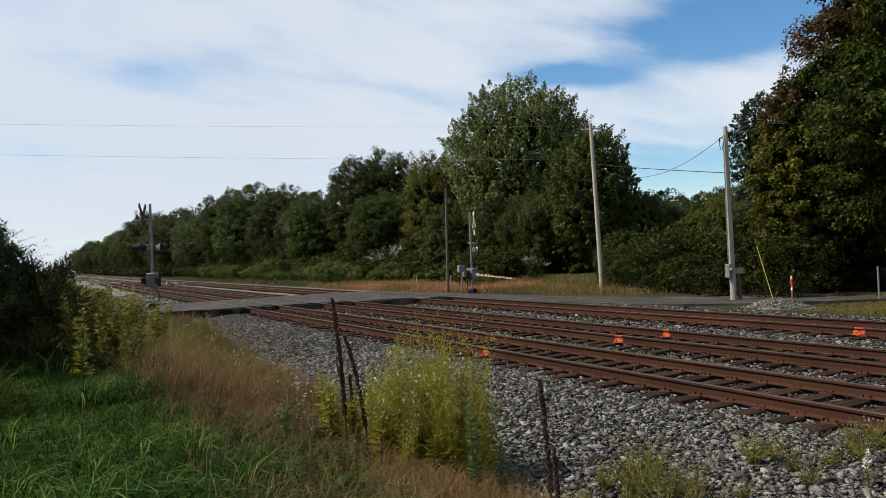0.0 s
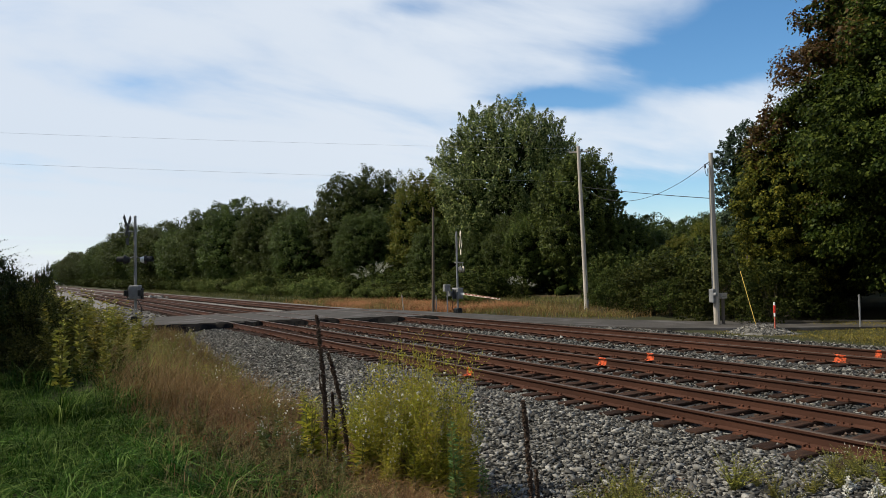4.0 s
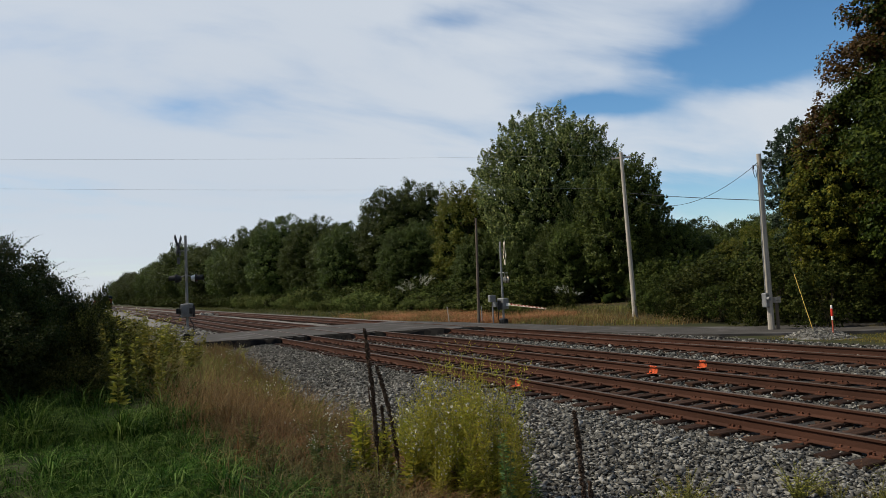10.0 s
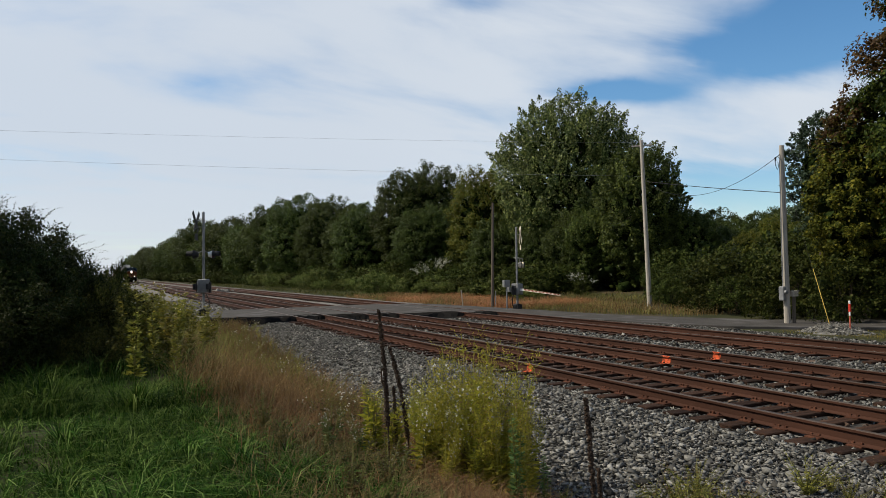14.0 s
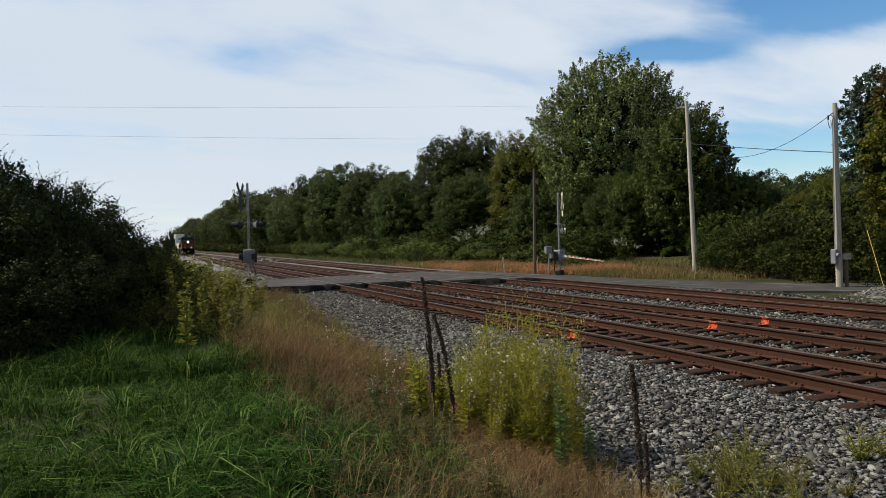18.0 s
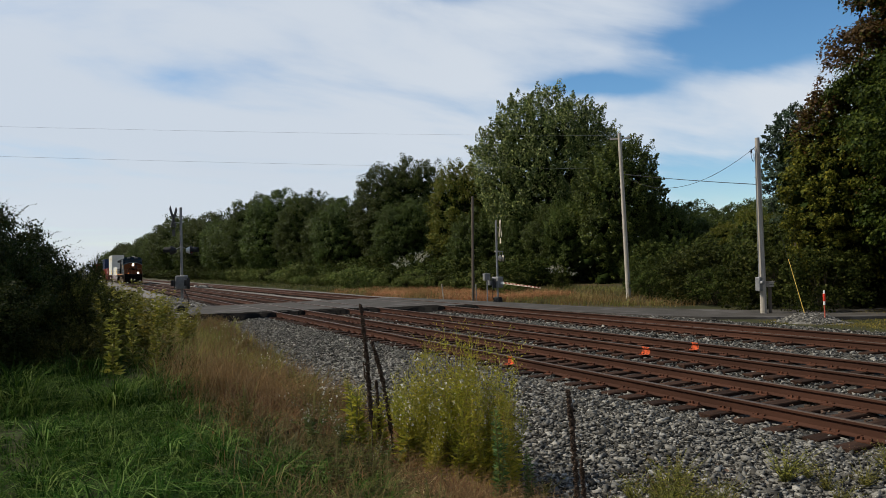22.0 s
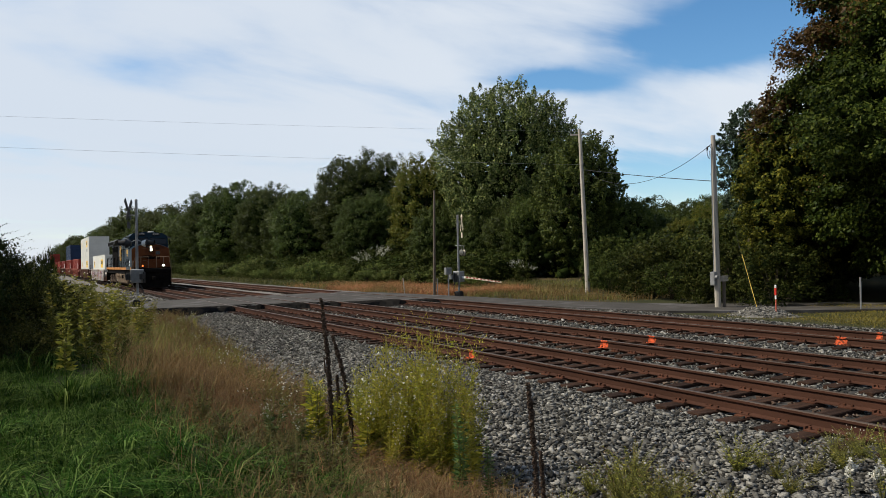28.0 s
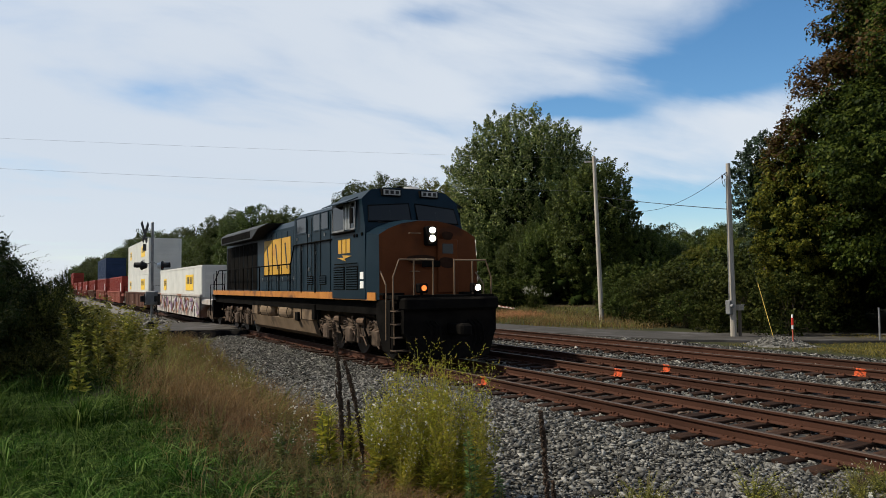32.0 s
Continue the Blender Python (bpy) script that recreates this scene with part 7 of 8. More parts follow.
def consist():
    locomotive()
    g, gc = "well cars of the train", "containers on the train"
    white_signs = [(2.6, 1.45, 2.6, 0.95, YELLOW), (2.9, 0.85, 1.8, 0.35, STEEL), (13.0, 1.45, 1.2, 0.8, YELLOW)]
    pale = well_car("pale grey well car with rust and spray paint", WELL_GREY, g)
    rng = random.Random(3)
    for i in range(26):
        # sprayed letters-like squiggles: flat ribbons that wind over the side wall
        y0, z0, a, w = 3.5 + i * 0.6, rng.uniform(0.7, 1.05), rng.uniform(0.2, 0.36), rng.uniform(0.05, 0.10)
        t = np.linspace(0, 2 * math.pi * rng.uniform(0.7, 1.2), 15)
        ph, turns = rng.uniform(0, 6), rng.choice((1, 2))
        P = np.stack([y0 + 0.42 * np.cos(t + ph), z0 + a * np.sin(turns * t)], 1)
        D = np.gradient(P, axis=0)
        N2 = np.stack([-D[:, 1], D[:, 0]], 1) / (np.linalg.norm(D, axis=1, keepdims=True) + 1e-6) * w
        x = -1.512 - 0.0012 * i
        V = np.concatenate([np.column_stack([np.full(15, x), P + N2]), np.column_stack([np.full(15, x), P - N2])])
        F = np.array([(k, k + 1, k + 16, k + 15) for k in range(14)])
        part("spray_paint", np_mesh("spray_paint", V, F, SPRAY[i % 3]), SPRAY[i % 3], pale, "faded squiggle of spray paint")
    brown = well_car("dark brown rusty low well car", WELL_BROWN, g)
    redb = well_car("red-brown rusty low well car", WELL_RED, g)
    wt = container("white smooth container with yellow signs", 16.15, BOX_WHITE, white_signs, gc, False)
    rd = container("red corrugated steel shipping container", 16.15, BOX_RED, [(1.2, 1.0, 0.5, 1.2, WHITE)], gc)
    bl = container("dark blue corrugated container", 16.15, BOX_BLUE, [], gc)
    first = 22.6
    used = set()

    def place(proto, y, lift):
        ob = proto if proto not in used else copy_thing(proto, Matrix())
        used.add(proto)
        ob["lift"] = lift
        TRAIN.append((ob, y))
    stack = [(pale, [wt]), (brown, [wt, wt]), (redb, [rd]), (redb, [rd, bl]), (brown, [rd]), (redb, [rd]), (redb, [rd]), (brown, [rd]), (redb, [rd, rd]), (redb, [rd])]
    for i, (car, boxes) in enumerate(stack):
        place(car, first + i * CAR, 0.0)
        for j, b in enumerate(boxes):
            place(b, first + i * CAR + 3.15, 0.33 + 2.905 * j)


consist()

# ---- grass and weeds ----
def scatter(rng, n, x0, x1, y0, y1, keep=None, bias=1.0):
    x = rng.uniform(x0, x1, n)
    y = y0 + (y1 - y0) * rng.random(n) ** bias
    if keep is not None:
        m = rng.random(n) < keep(x, y)
        x, y = x[m], y[m]
    return x, y


def patchy(x, y, s, seed):
    """A smooth field between 0 and 1."""
    r = np.random.default_rng(seed)
    v = np.zeros_like(x)
    for k in range(6):
        a, p = r.uniform(0, 2 * math.pi), r.uniform(0, 6)
        f = s * r.uniform(0.6, 2.2)
        v += np.sin((x * math.cos(a) + y * math.sin(a)) * f + p)
    return np.clip(0.5 + v / 5, 0, 1)


def grass(name, label, rng_seed, n, area, height, width, material, lean=(0.2, 0.9), keep=None, bias=1.0, hfield=None):
    rng = np.random.default_rng(rng_seed)
    x, y = scatter(rng, n, *area, keep=keep, bias=bias)
    k = len(x)
    z = ground_z(x, y)
    b = np.where((x > 3.9) & (x < 18.8) & ~((y > 33) & (y < 43)), np.maximum(z, ballast_z(x)), z)
    h = rng.uniform(*height, k) * (1.0 if hfield is None else hfield(x, y))
    V, F = blade_arrays(np.stack([x, y, b - 0.02], 1), h, rng.uniform(*lean, k), rng.uniform(0.6, 1.3, k) * width, rng)
    ob = new(name, np_mesh(name, V, F, material))
    return tagged(ob, label, "grass", kind="stuff")


def tufts(name, label, seed, n, per, area, height, width, material, keep, lean=(0.45, 1.9), bias=1.1, spread=0.07):
    """Grass in tufts: blades that start close together and arch outwards."""
    rng = np.random.default_rng(seed)
    x, y = scatter(rng, n, *area, keep=keep, bias=bias)
    hh = rng.uniform(*height, len(x)) * (0.5 + 0.9 * patchy(x, y, 2.4, seed + 50))
    k = np.repeat(np.arange(len(x)), per)
    m = len(k)
    bx, by = x[k] + rng.normal(size=m) * spread, y[k] + rng.normal(size=m) * spread
    V, F = blade_arrays(np.stack([bx, by, ground_z(bx, by) - 0.02], 1), hh[k] * rng.uniform(0.55, 1.1, m), rng.uniform(*lean, m), width * rng.uniform(0.6, 1.3, m), rng)
    ob = new(name, np_mesh(name, V, F, material))
    return tagged(ob, label, "grass", kind="stuff")


def near_grass():
    # lush green tufts by the camera; dry straw on the slope towards the stones
    def lush(x, y):
        return smoothstep(2.8, 1.0, x - 0.03 * (y - 7) + 0.5 * np.sin(y * 0.7)) * (0.35 + 0.65 * patchy(x, y, 1.1, 2))

    def straw(x, y):
        edge = 4.05 + 0.30 * np.sin(y * 0.9) + 0.02 * np.maximum(0, y - 8)
        left = smoothstep(1.0, 2.3, x - 0.04 * (y - 8))
        return left * smoothstep(edge + 0.35, edge - 0.35, x) * np.clip(smoothstep(7.0, 9.0, y) + 0.8 * smoothstep(2.5, 3.2, x), 0.12, 1) * (0.3 + 0.7 * patchy(x, y, 1.3, 5))
    tufts("green_grass", "lush long green grass arching in tufts", 1, 3300, 26, (-6.0, 3.2, 1.6, 14.0), (0.13, 0.34), 0.015, BLADE, lush)
    tufts("green_grass", "lush long green grass arching in tufts", 2, 900, 30, (-6, 2.2, 11.0, 20.0), (0.3, 0.65), 0.018, BLADE, lush, spread=0.1)
    tufts("green_grass", "broad-bladed dark green grass in low clumps", 31, 420, 34, (-5.0, 2.4, 3.2, 9.5), (0.2, 0.38), 0.014, BLADE, lush, lean=(0.7, 2.4), spread=0.05)
    tufts("short_grass", "short green undergrowth between the tufts", 21, 1500, 30, (-5.5, 3.4, 2.6, 15.0), (0.12, 0.3), 0.011, BLADE, lambda x, y: lush(x, y) * 0.6 + 0.2 * smoothstep(3.9, 2.8, x), spread=0.16)
    grass("dry_grass", "fine dry brown grass with pale tips", 3, 44000, (0.6, 4.6, 3.4, 14.0), (0.2, 0.62), 0.006, BLADE_DRY, (0.3, 1.5), straw, 1.1, lambda x, y: 0.5 + 0.7 * patchy(x, y, 1.5, 11))
    grass("dry_grass", "rust-brown dry grass between the straw", 25, 26000, (0.9, 4.8, 3.6, 15.0), (0.14, 0.5), 0.006, BLADE_RUST, (0.4, 1.6), lambda x, y: straw(x, y) * patchy(x, y, 1.9, 41) * (0.25 + 0.75 * smoothstep(5.5, 8.0, y)), 1.1)
    grass("dry_grass", "fine dry brown grass with pale tips", 4, 34000, (0.9, 6.4, 11.0, 34.0), (0.35, 0.85), 0.009, BLADE_DRY, (0.3, 1.2), lambda x, y: smoothstep(1.0, 1.8, x) * smoothstep(4.3 + 0.07 * (y - 10), 3.7 + 0.07 * (y - 10), x) * (0.3 + 0.7 * patchy(x, y, 1.0, 6)), 1.3)
    grass("verge_grass", "mixed green and straw verge grass", 5, 46000, (-0.4, 4.4, 3.2, 16.0), (0.14, 0.42), 0.009, BLADE_FADED, (0.5, 1.6), lambda x, y: smoothstep(4.6, 3.4, x) * smoothstep(0.9, 2.4, x) * patchy(x, y, 1.7, 7), 1.1)
    grass("verge_grass", "mixed green and straw verge grass", 6, 16000, (-2, 4.4, 16.0, 34.0), (0.35, 0.8), 0.018, BLADE_MIX, (0.2, 0.8), lambda x, y: smoothstep(5.0, 3.4, x) * patchy(x, y, 1.0, 8))
    grass("green_grass", "rough green grass behind the standing place", 24, 42000, (-7.0, 3.9, -7.0, 3.2), (0.1, 0.28), 0.013, BLADE, (0.4, 1.5), lambda x, y: np.where(np.hypot(x, y) > 0.5, 1.0, 0.3))
    grass("dry_grass", "short pale dry grass at the foot of the weeds", 23, 15000, (2.2, 4.5, 4.2, 8.2), (0.08, 0.34), 0.007, BLADE_PALE, (0.4, 1.3), lambda x, y: smoothstep(2.2, 2.9, x) * smoothstep(4.5, 4.0, x) * (0.4 + 0.6 * patchy(x, y, 1.6, 31)))
    # beyond the tracks: russet strip, verge at the maple, green fringe of the woods
    beyond = lambda x, y: smoothstep(0.2, 1.2, x - np.interp(y, [20, 24.6, 27.5, 31.6, 35.2, 39, 43], [26, 23.6, 22.7, 22.2, 21.8, 21.1, 19.8]))
    grass("russet_grass", "strip of tall russet dry grass beyond the road", 7, 70000, (18.8, 31.0, 37.0, 74.0), (0.22, 0.62), 0.016, BLADE_RED, (0.2, 1.1), lambda x, y: smoothstep(30.5, 26.5, x + 0.02 * (y - 40)) * patchy(x, y, 0.6, 12) ** 1.3 * smoothstep(65, 55, y) * smoothstep(0, 1, beyond(x, y)), 1.5)
    grass("dry_grass", "tan dry grass beyond the road", 8, 40000, (20.0, 32.5, 25.0, 64.0), (0.2, 0.55), 0.016, BLADE_DRY, (0.2, 1.1), lambda x, y: beyond(x, y) * smoothstep(32.5, 29.0, x) * (0.15 + 0.85 * patchy(x, y, 0.7, 13)))
    grass("verge_grass", "yellow-green grass beyond the road", 22, 20000, (20.0, 34.0, 25.0, 64.0), (0.2, 0.5), 0.018, BLADE_MIX, (0.2, 1.1), lambda x, y: beyond(x, y) * patchy(x, y, 0.6, 16))
    grass("verge_grass", "yellow-green verge grass lightened for sun", 9, 52000, (18.9, 29.0, 3.0, 17.4), (0.04, 0.13), 0.012, BLADE_SUNNY, (0.4, 1.4), lambda x, y: smoothstep(20.9, 21.8, x) * (1 - np.exp(-((x - 22.9) ** 2 + (y - 16) ** 2) / 5)))
    grass("verge_grass", "green fringe of grass along the woods", 10, 42000, (18.9, 34.0, 60.0, 200.0), (0.15, 0.5), 0.035, BLADE_WOOD, (0.2, 0.9), lambda x, y: smoothstep(20.8, 22.0, x) * (0.3 + 0.7 * patchy(x, y, 0.3, 14)), 1.7)
    grass("verge_grass", "green fringe of grass along the woods", 11, 9000, (23.0, 36.0, 20.0, 50.0), (0.15, 0.45), 0.02, BLADE_FADED, (0.3, 1.1), lambda x, y: smoothstep(27.0, 30.0, x) * (0.3 + 0.7 * patchy(x, y, 0.6, 15)))
    grass("verge_grass", "weeds in the strip before the near side road", 12, 9000, (-9, 5.0, 44.0, 90.0), (0.4, 1.0), 0.04, BLADE_MIX, (0.1, 0.6))


def mullein(at, height, lean, branch, seed, r=0.034):
    """A dead flower stalk: bare stem below, a rough knobbly spike above."""
    rng = np.random.default_rng(seed)
    ob = thing("dead_mullein_stalk", "dry dark brown seed stalk standing in the weeds", "plant", at, group="dry seed stalks")
    pts = [Vector((lean[0] * f * f, lean[1] * f * f, height * f - 0.1 * (f == 0))) for f in np.linspace(0, 1, 12)]
    a = np.arange(7) * 2 * math.pi / 7
    V = np.concatenate([np.array(p) + r * (0.45 if i < 4 else 0.62) * (1 - 0.03 * i) * np.stack([np.cos(a), np.sin(a), 0 * a], 1) for i, p in enumerate(pts)])
    F = np.array([(i * 7 + j, i * 7 + (j + 1) % 7, (i + 1) * 7 + (j + 1) % 7, (i + 1) * 7 + j) for i in range(11) for j in range(7)])
    part("stem", np_mesh("stem", V, F, STALK), STALK, ob)
    bm = bmesh.new()
    for i in range(int(height * 200)):
        f = 0.3 + 0.7 * rng.random()
        j = min(10, int(f * 11))
        c = pts[j].lerp(pts[j + 1], f * 11 - j)
        a = rng.uniform(0, 6.28)
        rr = r * (0.75 if f < 0.9 else 0.5)
        m = Matrix.Translation(c + Vector((math.cos(a) * rr, math.sin(a) * rr, 0))) @ Euler(rng.uniform(0, 6, 3)).to_matrix().to_4x4() @ Matrix.Diagonal((1, 0.8, 1.2, 1))
        bmesh.ops.create_cube(bm, size=0.016 * rng.uniform(0.7, 1.4), matrix=m)
    part("seed_spike", bm, STALK, ob, "knobbly dark seed spike")
    for z0, z1, out in branch:
        bm = bmesh.new()
        rod(bm, (0, 0, z0), (out, 0.02, (z0 + z1) / 2), r * 0.4, r * 0.4, 6)
        rod(bm, (out, 0.02, (z0 + z1) / 2), (out * 1.15, 0.02, z1), r * 0.5, r * 0.3, 6)
        part("side_spike", bm, STALK, ob)
    return ob


def weed_mesh(rng, height, stems, spread, leaf, leafy=1.0, droop=0.2, wide=1.0):
    """Leaf arrays, stem mesh and top places of one bushy weed."""
    tubes, P, A, L, tops = [], [], [], [], []
    ring = np.stack([np.cos(np.arange(4) * math.pi / 2), np.sin(np.arange(4) * math.pi / 2), np.zeros(4)], 1)
    for s in range(stems):
        a = rng.uniform(0, 6.28)
        out = spread * rng.uniform(0.2, 1.0)
        h = height * rng.uniform(0.7, 1.05)
        n = 6
        pts = [Vector((math.cos(a) * out * (0.25 + 0.75 * f) * f ** 0.6, math.sin(a) * out * (0.25 + 0.75 * f) * f ** 0.6, h * f - 0.06 * (f == 0))) for f in np.linspace(0, 1, n + 1)]
        V = np.concatenate([np.array(p) + ring * 0.006 * (1.2 - 0.13 * i) for i, p in enumerate(pts)])
        tubes.append((V, np.array([(i * 4 + k, i * 4 + (k + 1) % 4, i * 4 + 4 + (k + 1) % 4, i * 4 + 4 + k) for i in range(n) for k in range(4)])))
        tops.append(pts[-1])
        for k in range(int(h * 46 * leafy)):
            f = rng.uniform(0.08, 0.98)
            j = min(n - 1, int(f * n))
            c = pts[j].lerp(pts[j + 1], f * n - j)
            b = rng.uniform(0, 6.28)
            P.append(tuple(c))
            A.append((math.cos(b), math.sin(b), rng.uniform(0.1, 0.9) - droop))
            L.append(leaf * (1.25 - 0.75 * f) * rng.uniform(0.7, 1.2))
    P, A, L = np.array(P), np.array(A), np.array(L)
    V, F = leaf_arrays(P, A, L, L * rng.uniform(0.18, 0.30, len(L)) * wide, rng, fold=0.12)
    return tubes, V, F, tops


def weed(name, label, at, seed, height, stems, spread, leaf, material, flower=None, fsize=0.02, fn=6, leafy=1.0, group="", fspread=1.0, wide=1.0):
    rng = np.random.default_rng(seed)
    ob = thing(name, label, "plant", at, group=group)
    tubes, V, F, tops = weed_mesh(rng, height, stems, spread, leaf, leafy, wide=wide)
    if stems <= 4:
        for v, f in tubes:
            part("stem", np_mesh("stem", v, f, STEM), STEM, ob)
    else:
        v, f = merge(tubes)
        tagged(part("stem", np_mesh("stem", v, f, STEM), STEM, ob), kind="stuff")
    tagged(part("leafage", np_mesh("leafage", V, F, material), material, ob), kind="stuff")
    if flower:
        C, A = [], []
        for t in (tops[::3] if len(tops) > 10 else tops):
            for k in range(fn):
                c = np.array(t) + rng.normal(size=3) * np.array([0.035, 0.035, 0.05]) * fsize / 0.02 * fspread
                for j in range(7):
                    C.append(c)
                    A.append(rng.normal(size=3))
        C, A = np.array(C), np.array(A)
        L = np.full(len(C), fsize)
        V, F = leaf_arrays(C, A, L, L * 0.7, rng)
        tagged(part("seed_head", np_mesh("seed_head", V, F, flower), flower, ob), kind="stuff")
    return ob


def bushy_weed(label, at, seed, height, stems, spread, group, tip, tips):
    """A tall leafy weed: wavering stems, drooping lance leaves below, fine side twigs with small seed tips above."""
    rng = np.random.default_rng(seed)
    ob = thing("bushy_weed", label, "plant", at, group=group)
    ring = np.stack([np.cos(np.arange(4) * math.pi / 2), np.sin(np.arange(4) * math.pi / 2), np.zeros(4)], 1)
    quad = np.array([(i * 4 + k, i * 4 + (k + 1) % 4, i * 4 + 4 + (k + 1) % 4, i * 4 + 4 + k) for i in range(7) for k in range(4)])
    tubes, P, A, L, W, T = [], [], [], [], [], []
    for s in range(stems):
        a, out, h = rng.uniform(0, 6.28), spread * rng.uniform(0.15, 1.0), height * rng.uniform(0.62, 1.05)
        f = np.linspace(0, 1, 8)
        bend = rng.normal(0, 0.03, 2)
        pts = np.stack([math.cos(a) * out * f ** 1.3 + bend[0] * np.sin(f * 5), math.sin(a) * out * f ** 1.3 + bend[1] * np.sin(f * 6), h * f - 0.06 * (f == 0)], 1)
        tubes.append((np.concatenate([p + ring * 0.0048 * (1.2 - 0.1 * i) for i, p in enumerate(pts)]), quad))
        for g in rng.uniform(0.06, 0.99, int(h * 62)):
            c = np.array([np.interp(g, f, pts[:, k]) for k in range(3)])
            b = rng.uniform(0, 6.28)
            d = np.array([math.cos(b), math.sin(b), rng.uniform(-0.25, 0.75)])
            size = (0.125 if g < 0.45 else 0.075) * (1.15 - 0.5 * g) * rng.uniform(0.6, 1.25)
            P.append(c + d * size * 0.45)
            A.append(d)
            L.append(size)
            W.append(size * rng.uniform(0.16, 0.3))
            if g > 0.5 and rng.random() < 0.55:
                d[2] = rng.uniform(0.5, 1.3)
                reach = rng.uniform(0.05, 0.17)
                for q in np.linspace(0.3, 1.0, 5):
                    P.append(c + d * reach * q)
                    A.append(d + rng.normal(size=3) * 0.7)
                    L.append(0.034 * rng.uniform(0.6, 1.3))
                    W.append(0.011)
                T.append(c + d * reach)
    P, A, L, W = np.array(P), np.array(A), np.array(L), np.array(W)
    V, F = leaf_arrays(P, A, L, W, rng, fold=0.12)
    v, q = merge(tubes)
    tagged(part("stem", np_mesh("stem", v, q, WEED_STEM), WEED_STEM, ob), kind="stuff")
    tagged(part("leafage", np_mesh("leafage", V, F, WEED), WEED, ob), kind="stuff")
    T = np.array(T)[rng.random(len(T)) < tips]
    C = np.repeat(T, 6, axis=0)
    S = np.full(len(C), 0.022 if tips < 0.5 else 0.014)
    V, F = leaf_arrays(C, rng.normal(size=C.shape), S, S * 0.7, rng)
    tagged(part("seed_head", np_mesh("seed_head", V, F, tip), tip, ob), kind="stuff")
    return ob


def put(ob, rng, x, y, k, dz=0.0):
    z = max(float(ground_z(x, y)), float(ballast_z(x)) if 3.9 < x < 18 else -9)
    return copy_thing(ob, pose(x, y, z + dz, rng.uniform(-4, 4), rng.uniform(-4, 4), rng.uniform(0, 360)) @ Matrix.Diagonal((k, k, k, 1)))


def weeds():
    rng = random.Random(12)
    g0 = lambda x, y: float(ground_z(x, y))
    mullein((2.98, 7.60, g0(2.98, 7.6)), 1.88, (-0.13, -0.05), [(0.9, 1.22, -0.07)], 1, 0.023)
    mullein((3.26, 7.66, g0(3.26, 7.66)), 1.52, (-0.22, 0.04), [], 2, 0.021)
    mullein((3.13, 7.75, g0(3.13, 7.75)), 1.02, (-0.03, 0.0), [], 3, 0.014)
    mullein((3.92, 5.10, g0(3.92, 5.10)), 1.42, (-0.06, 0.02), [], 4, 0.021)
    mullein((4.06, 5.18, g0(4.06, 5.18)), 0.80, (-0.03, 0.0), [], 5, 0.015)
    # yellow-green bushy weeds round the stalks
    g = "yellow-green weeds among the stalks"
    a = bushy_weed("tall yellow-green bushy weed with pale seed tufts", (3.45, 7.35, g0(3.45, 7.35)), 21, 1.6, 9, 0.34, g, FLUFF, 0.16)
    b = bushy_weed("tall yellow-green bushy weed with brown seed heads", (3.75, 7.2, g0(3.75, 7.2)), 22, 1.7, 9, 0.32, g, SEED, 0.7)
    c = weed("leafy_weed", "leafy yellow-green weed with broad leaves", (2.85, 7.75, g0(2.85, 7.75)), 23, 0.95, 10, 0.18, 0.17, WEED, None, leafy=0.8, group=g)
    for x, y, k, p in ((3.2, 7.5, 0.8, a), (3.6, 7.05, 0.9, a), (3.95, 7.4, 1.0, b), (3.55, 7.6, 0.9, b), (3.3, 7.1, 0.66, a), (3.75, 6.8, 0.85, b), (3.92, 7.0, 0.95, a), (4.05, 7.15, 0.98, b), (3.0, 7.9, 0.95, c), (3.12, 7.4, 0.85, c), (2.75, 7.9, 0.7, c), (3.45, 7.9, 0.8, a), (3.65, 7.8, 0.85, a), (3.85, 7.65, 1.0, b), (4.0, 6.75, 0.85, b), (3.8, 7.3, 1.0, a), (4.15, 6.9, 0.8, a), (3.9, 6.55, 0.7, b), (3.55, 6.95, 0.7, c), (3.85, 6.85, 0.75, c), (3.95, 6.95, 0.8, c), (3.4, 7.2, 0.6, b)):
        put(p, rng, x + 0.14, y - 0.1, k)
    d = weed("green_horseweed", "slender dark green leafy weed", (3.72, 6.05, g0(3.72, 6.05)), 24, 1.1, 4, 0.06, 0.10, WEED_GREEN, None, leafy=2.2)
    put(d, rng, 3.95, 5.9, 0.7)
    put(d, rng, 3.05, 8.5, 0.8)
    # mixed low weeds standing in the dry grass
    w = weed("dry_weed", "low brownish-green weed with small seed heads", (2.9, 9.0, g0(2.9, 9.0)), 33, 0.62, 11, 0.26, 0.075, BLADE_FADED, SEED, 0.012, 3, 1.1, "weeds in the dry grass")
    q = weed("dry_weed", "low green weed with pale seed heads", (3.3, 8.4, g0(3.3, 8.4)), 34, 0.5, 10, 0.24, 0.085, WEED_GREEN, FLUFF_DULL, 0.012, 3, 1.0, "weeds in the dry grass", wide=1.2)
    for i in range(34):
        y = rng.uniform(4.6, 13.5)
        x = 1.5 + 0.05 * (y - 5) + 2.3 * rng.random() ** 0.7
        put(w if rng.random() < 0.6 else q, rng, x, y, rng.uniform(0.55, 1.15))
    # low weeds growing through the stones
    g = "low weeds in the stones"
    e = weed("low_weed", "low branching weed with small pale flowers", (5.1, 5.2, float(ballast_z(5.1))), 25, 0.46, 24, 0.58, 0.05, WEED_LOW, SEED, 0.012, 3, 1.7, g)
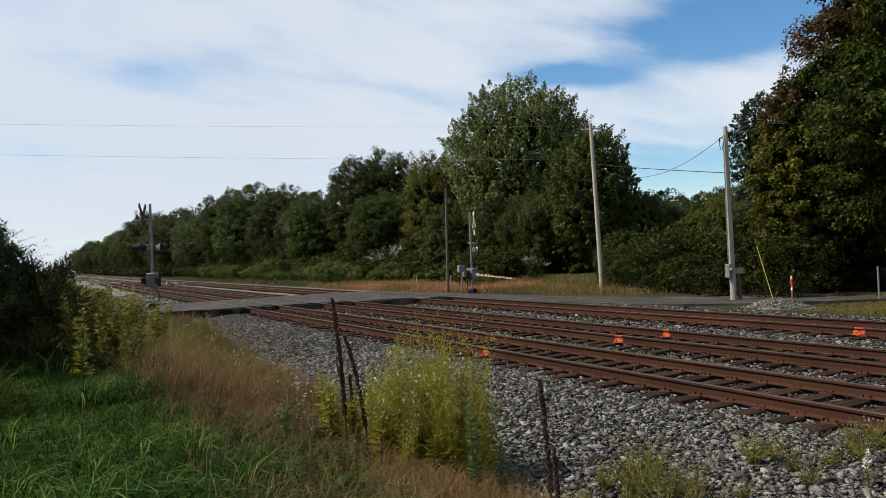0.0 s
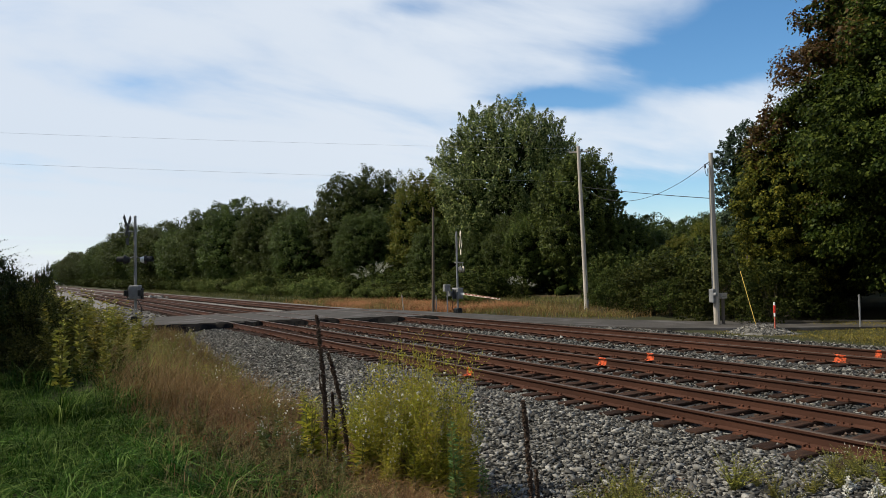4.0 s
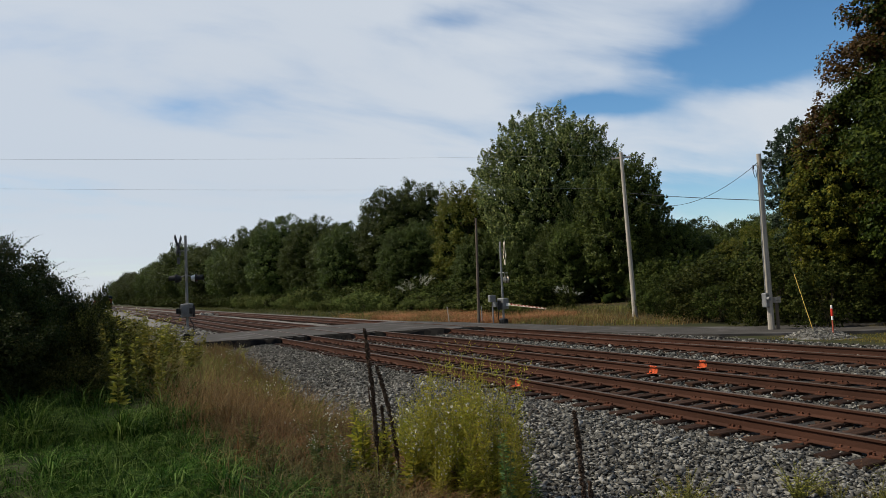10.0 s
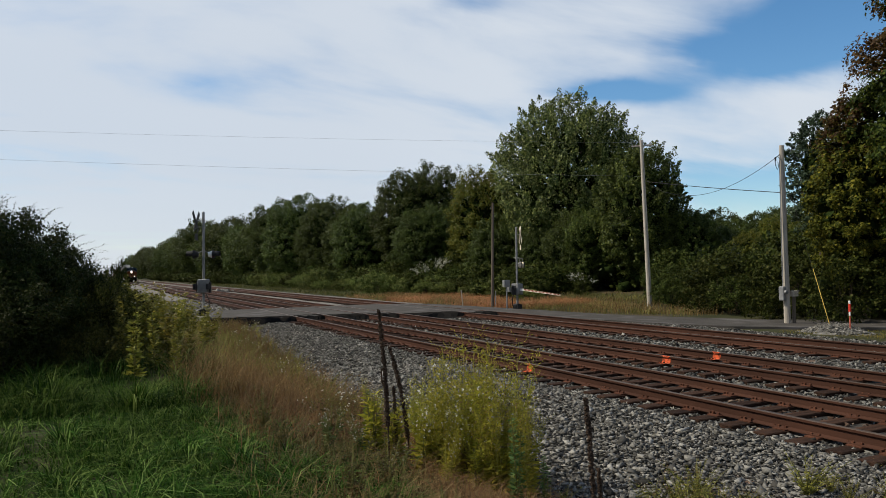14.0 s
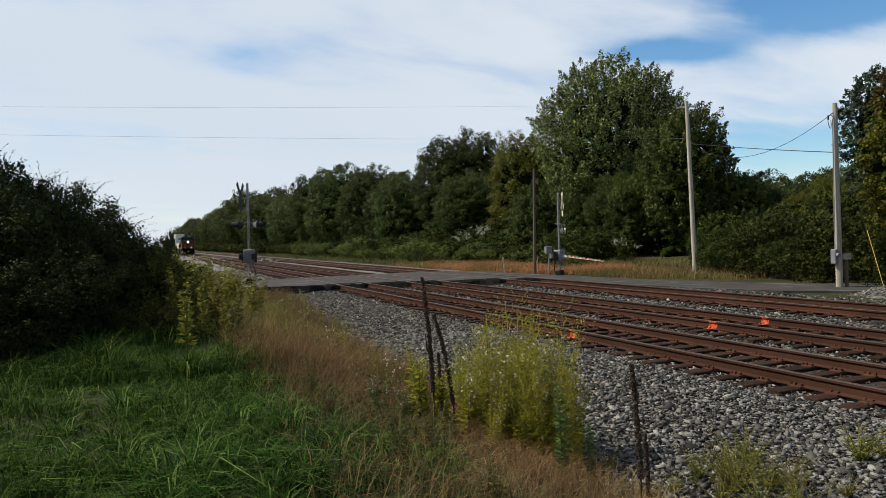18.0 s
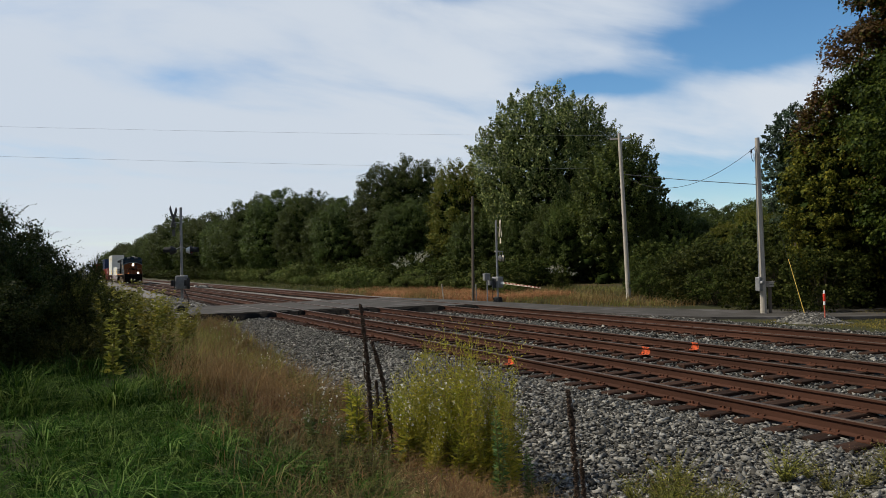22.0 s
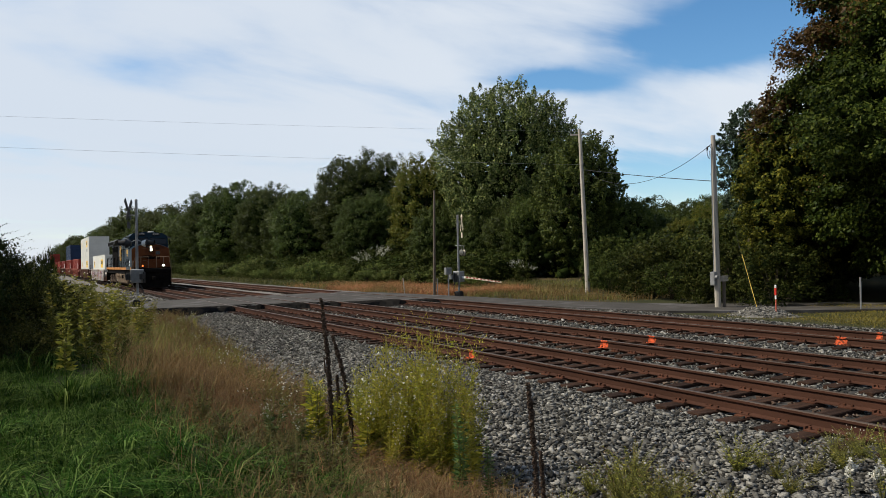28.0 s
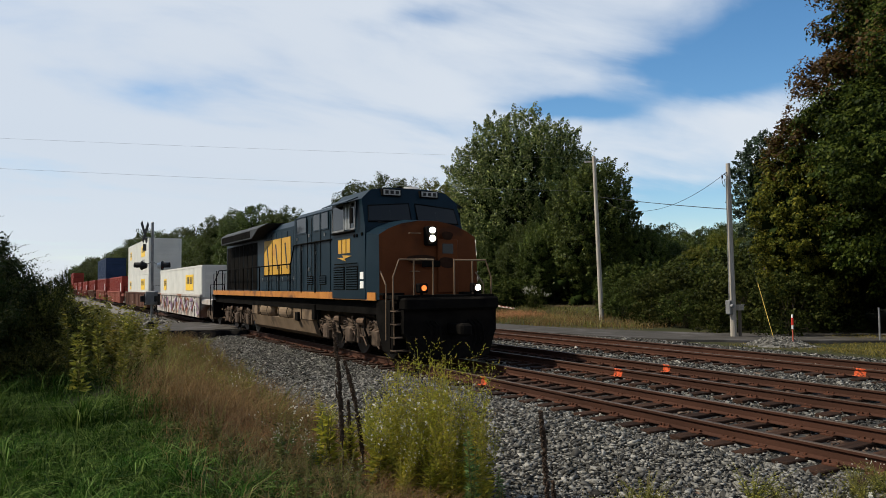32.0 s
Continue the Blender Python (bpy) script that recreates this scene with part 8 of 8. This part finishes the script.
    f = weed("low_weed", "low branching weed with pale fluffy seed heads", (6.5, 5.0, float(ballast_z(6.5))), 26, 0.40, 22, 0.56, 0.05, WEED_LOW, FLUFF, 0.014, 2, 1.7, g)
    for x, y, k, p in ((4.7, 5.0, 0.95, e), (5.35, 5.35, 0.9, e), (4.9, 4.7, 1.0, e), (5.2, 4.6, 0.9, e), (5.45, 4.9, 0.95, e), (4.6, 5.5, 0.7, f), (5.65, 5.65, 1.0, e), (6.9, 4.4, 0.8, f), (6.35, 4.3, 0.75, f), (5.7, 4.5, 0.7, f), (6.75, 4.9, 0.6, f), (7.2, 4.25, 1.05, e), (7.55, 4.0, 1.25, e), (7.4, 4.45, 1.0, f), (4.3, 5.45, 0.6, f), (4.5, 6.4, 0.55, f), (4.3, 8.6, 0.6, f), (4.1, 9.6, 0.7, a), (5.0, 5.2, 1.0, e), (5.0, 5.6, 0.9, f), (5.3, 5.0, 1.05, e), (5.25, 5.5, 1.0, e), (6.6, 4.6, 0.7, e), (7.7, 4.35, 1.1, f)):
        put(p, rng, x, y, k * (0.78 if y < 5.7 else 1.0))
    # pale seed balls on thin stems at the edge of the stones
    sb = weed("seed_ball_weed", "thin weed with large pale round seed heads", (6.6, 3.85, float(ballast_z(6.6))), 29, 0.34, 3, 0.13, 0.05, WEED_LOW, FLUFF, 0.026, 9, 1.2, g, 0.35)
    for x, y, k in ((6.72, 3.62, 0.9), (6.95, 3.75, 0.8)):
        put(sb, rng, x, y, k)
    # tall goldenrod and milkweed on the bank by the thicket
    g = "tall weeds on the bank"
    h = weed("goldenrod", "tall yellowing goldenrod with leafy stems", (1.35, 16.5, g0(1.35, 16.5)), 27, 1.55, 7, 0.42, 0.2, WEED_TALL, FLUFF, 0.02, 1, 0.75, g, wide=1.25)
    m = weed("milkweed", "tall milkweed with broad pale green leaves", (0.62, 14.6, g0(0.62, 14.6)), 28, 1.45, 4, 0.15, 0.18, WEED_TALL, None, leafy=0.75, group=g, wide=1.3)
    for x, y, k, p in ((0.95, 17.8, 1.0, h), (1.2, 19.5, 1.1, h), (1.9, 20.5, 1.0, h), (2.3, 23.0, 1.0, h), (1.5, 22.5, 1.1, h), (2.6, 26.0, 1.0, h), (1.9, 26.5, 1.1, h), (1.05, 15.9, 0.95, m), (1.4, 15.3, 0.85, m), (0.5, 15.9, 1.1, m), (1.75, 16.4, 0.8, m), (2.9, 29.0, 0.8, h), (2.2, 30.0, 0.9, h), (0.6, 18.5, 1.1, h), (2.4, 19.0, 0.9, h), (2.9, 21.0, 0.8, h), (2.75, 24.5, 0.9, h), (0.75, 20.5, 1.15, h), (3.4, 27.5, 0.8, h), (1.3, 14.3, 0.7, m), (3.3, 32.0, 0.7, h), (3.9, 31.0, 0.6, h), (4.7, 32.5, 0.65, h)):
        put(p, rng, x, y, k)
    # yellow flowering weeds along the edge of the stones
    for i in range(26):
        y = 9.5 + i * 0.9
        x = 3.7 + 0.065 * (y - 9) + rng.uniform(-0.5, 0.6)
        p = rng.choice((e, f, a))
        put(p, rng, x, y, rng.uniform(0.6, 1.0) * (0.45 if p is a else 1.0))
        put(rng.choice((e, f)), rng, x + rng.uniform(-0.9, 0.2), y + 0.5, rng.uniform(1.1, 1.6))


near_grass()
weeds()


def insect():
    """A small dark fly that crosses close before the camera."""
    ob = thing("flying_insect", "small dark winged insect in flight", "insect")
    bm = bmesh.new()
    bmesh.ops.create_icosphere(bm, subdivisions=2, radius=1.0, matrix=Matrix.Diagonal((0.0028, 0.0062, 0.0028, 1)))
    part("body", bm, BLACK, ob)
    bm = bmesh.new()
    bmesh.ops.create_icosphere(bm, subdivisions=2, radius=0.0022, matrix=Matrix.Translation((0, -0.0072, 0)))
    part("head", bm, BLACK, ob)
    for s in (-1, 1):
        bm = bmesh.new()
        ring = [bm.verts.new((s * (0.001 + 0.0085 * math.sin(a / 2) ** 2), 0.001 + 0.0045 * math.sin(a), 0.002 + 0.003 * math.sin(a / 2))) for a in np.linspace(0, 2 * math.pi, 13)[:-1]]
        bm.faces.new(ring)
        part("wing", bm, WING, ob, "thin greyish wing")
    return ob


WING = glassy("insect_wing", (0.2, 0.2, 0.2), 0.3)
INSECT = insect()


def motions():
    # the train runs straight down the near track towards the camera and slows from 13.4 to 11.7 m/s
    front = ((0.0, 429.0), (6.0, 348.5), (12.0, 268.0), (18.0, 188.5), (22.0, 135.0), (25.0, 98.3), (28.0, 62.6), (30.0, 39.2), (32.0, 15.75))
    for ob, y in TRAIN:
        walk(ob, [(t, pose(TRAIN_X, y + at, ob["lift"])) for t, at in front])

    # the insect comes from behind, crosses before the lens and is gone into the thicket
    walk(INSECT, [(0.0, pose(-5.0, -4.0, 2.4, 0, 0, 40)), (0.7, pose(-0.9, -0.2, 2.3, 0, 20, 40)), (0.8, pose(-0.4, 0.6, 2.2, 10, 30, 30)), (0.9, pose(0.045, 0.773, 2.12, 30, 40, 40)), (1.0, pose(0.046, 0.826, 2.101, 30, 40, 40)),
                  (1.1, pose(0.17, 1.167, 2.13, 20, 30, 20)), (1.2, pose(0.6, 3.6, 2.25, 10, 10, 0)), (1.6, pose(-1.2, 13.0, 2.1, 0, 0, 0)), (2.4, pose(-3.0, 16.4, 1.6, 0, 0, 0)), (32.0, pose(-3.0, 16.4, 1.6, 0, 0, 0))])


motions()
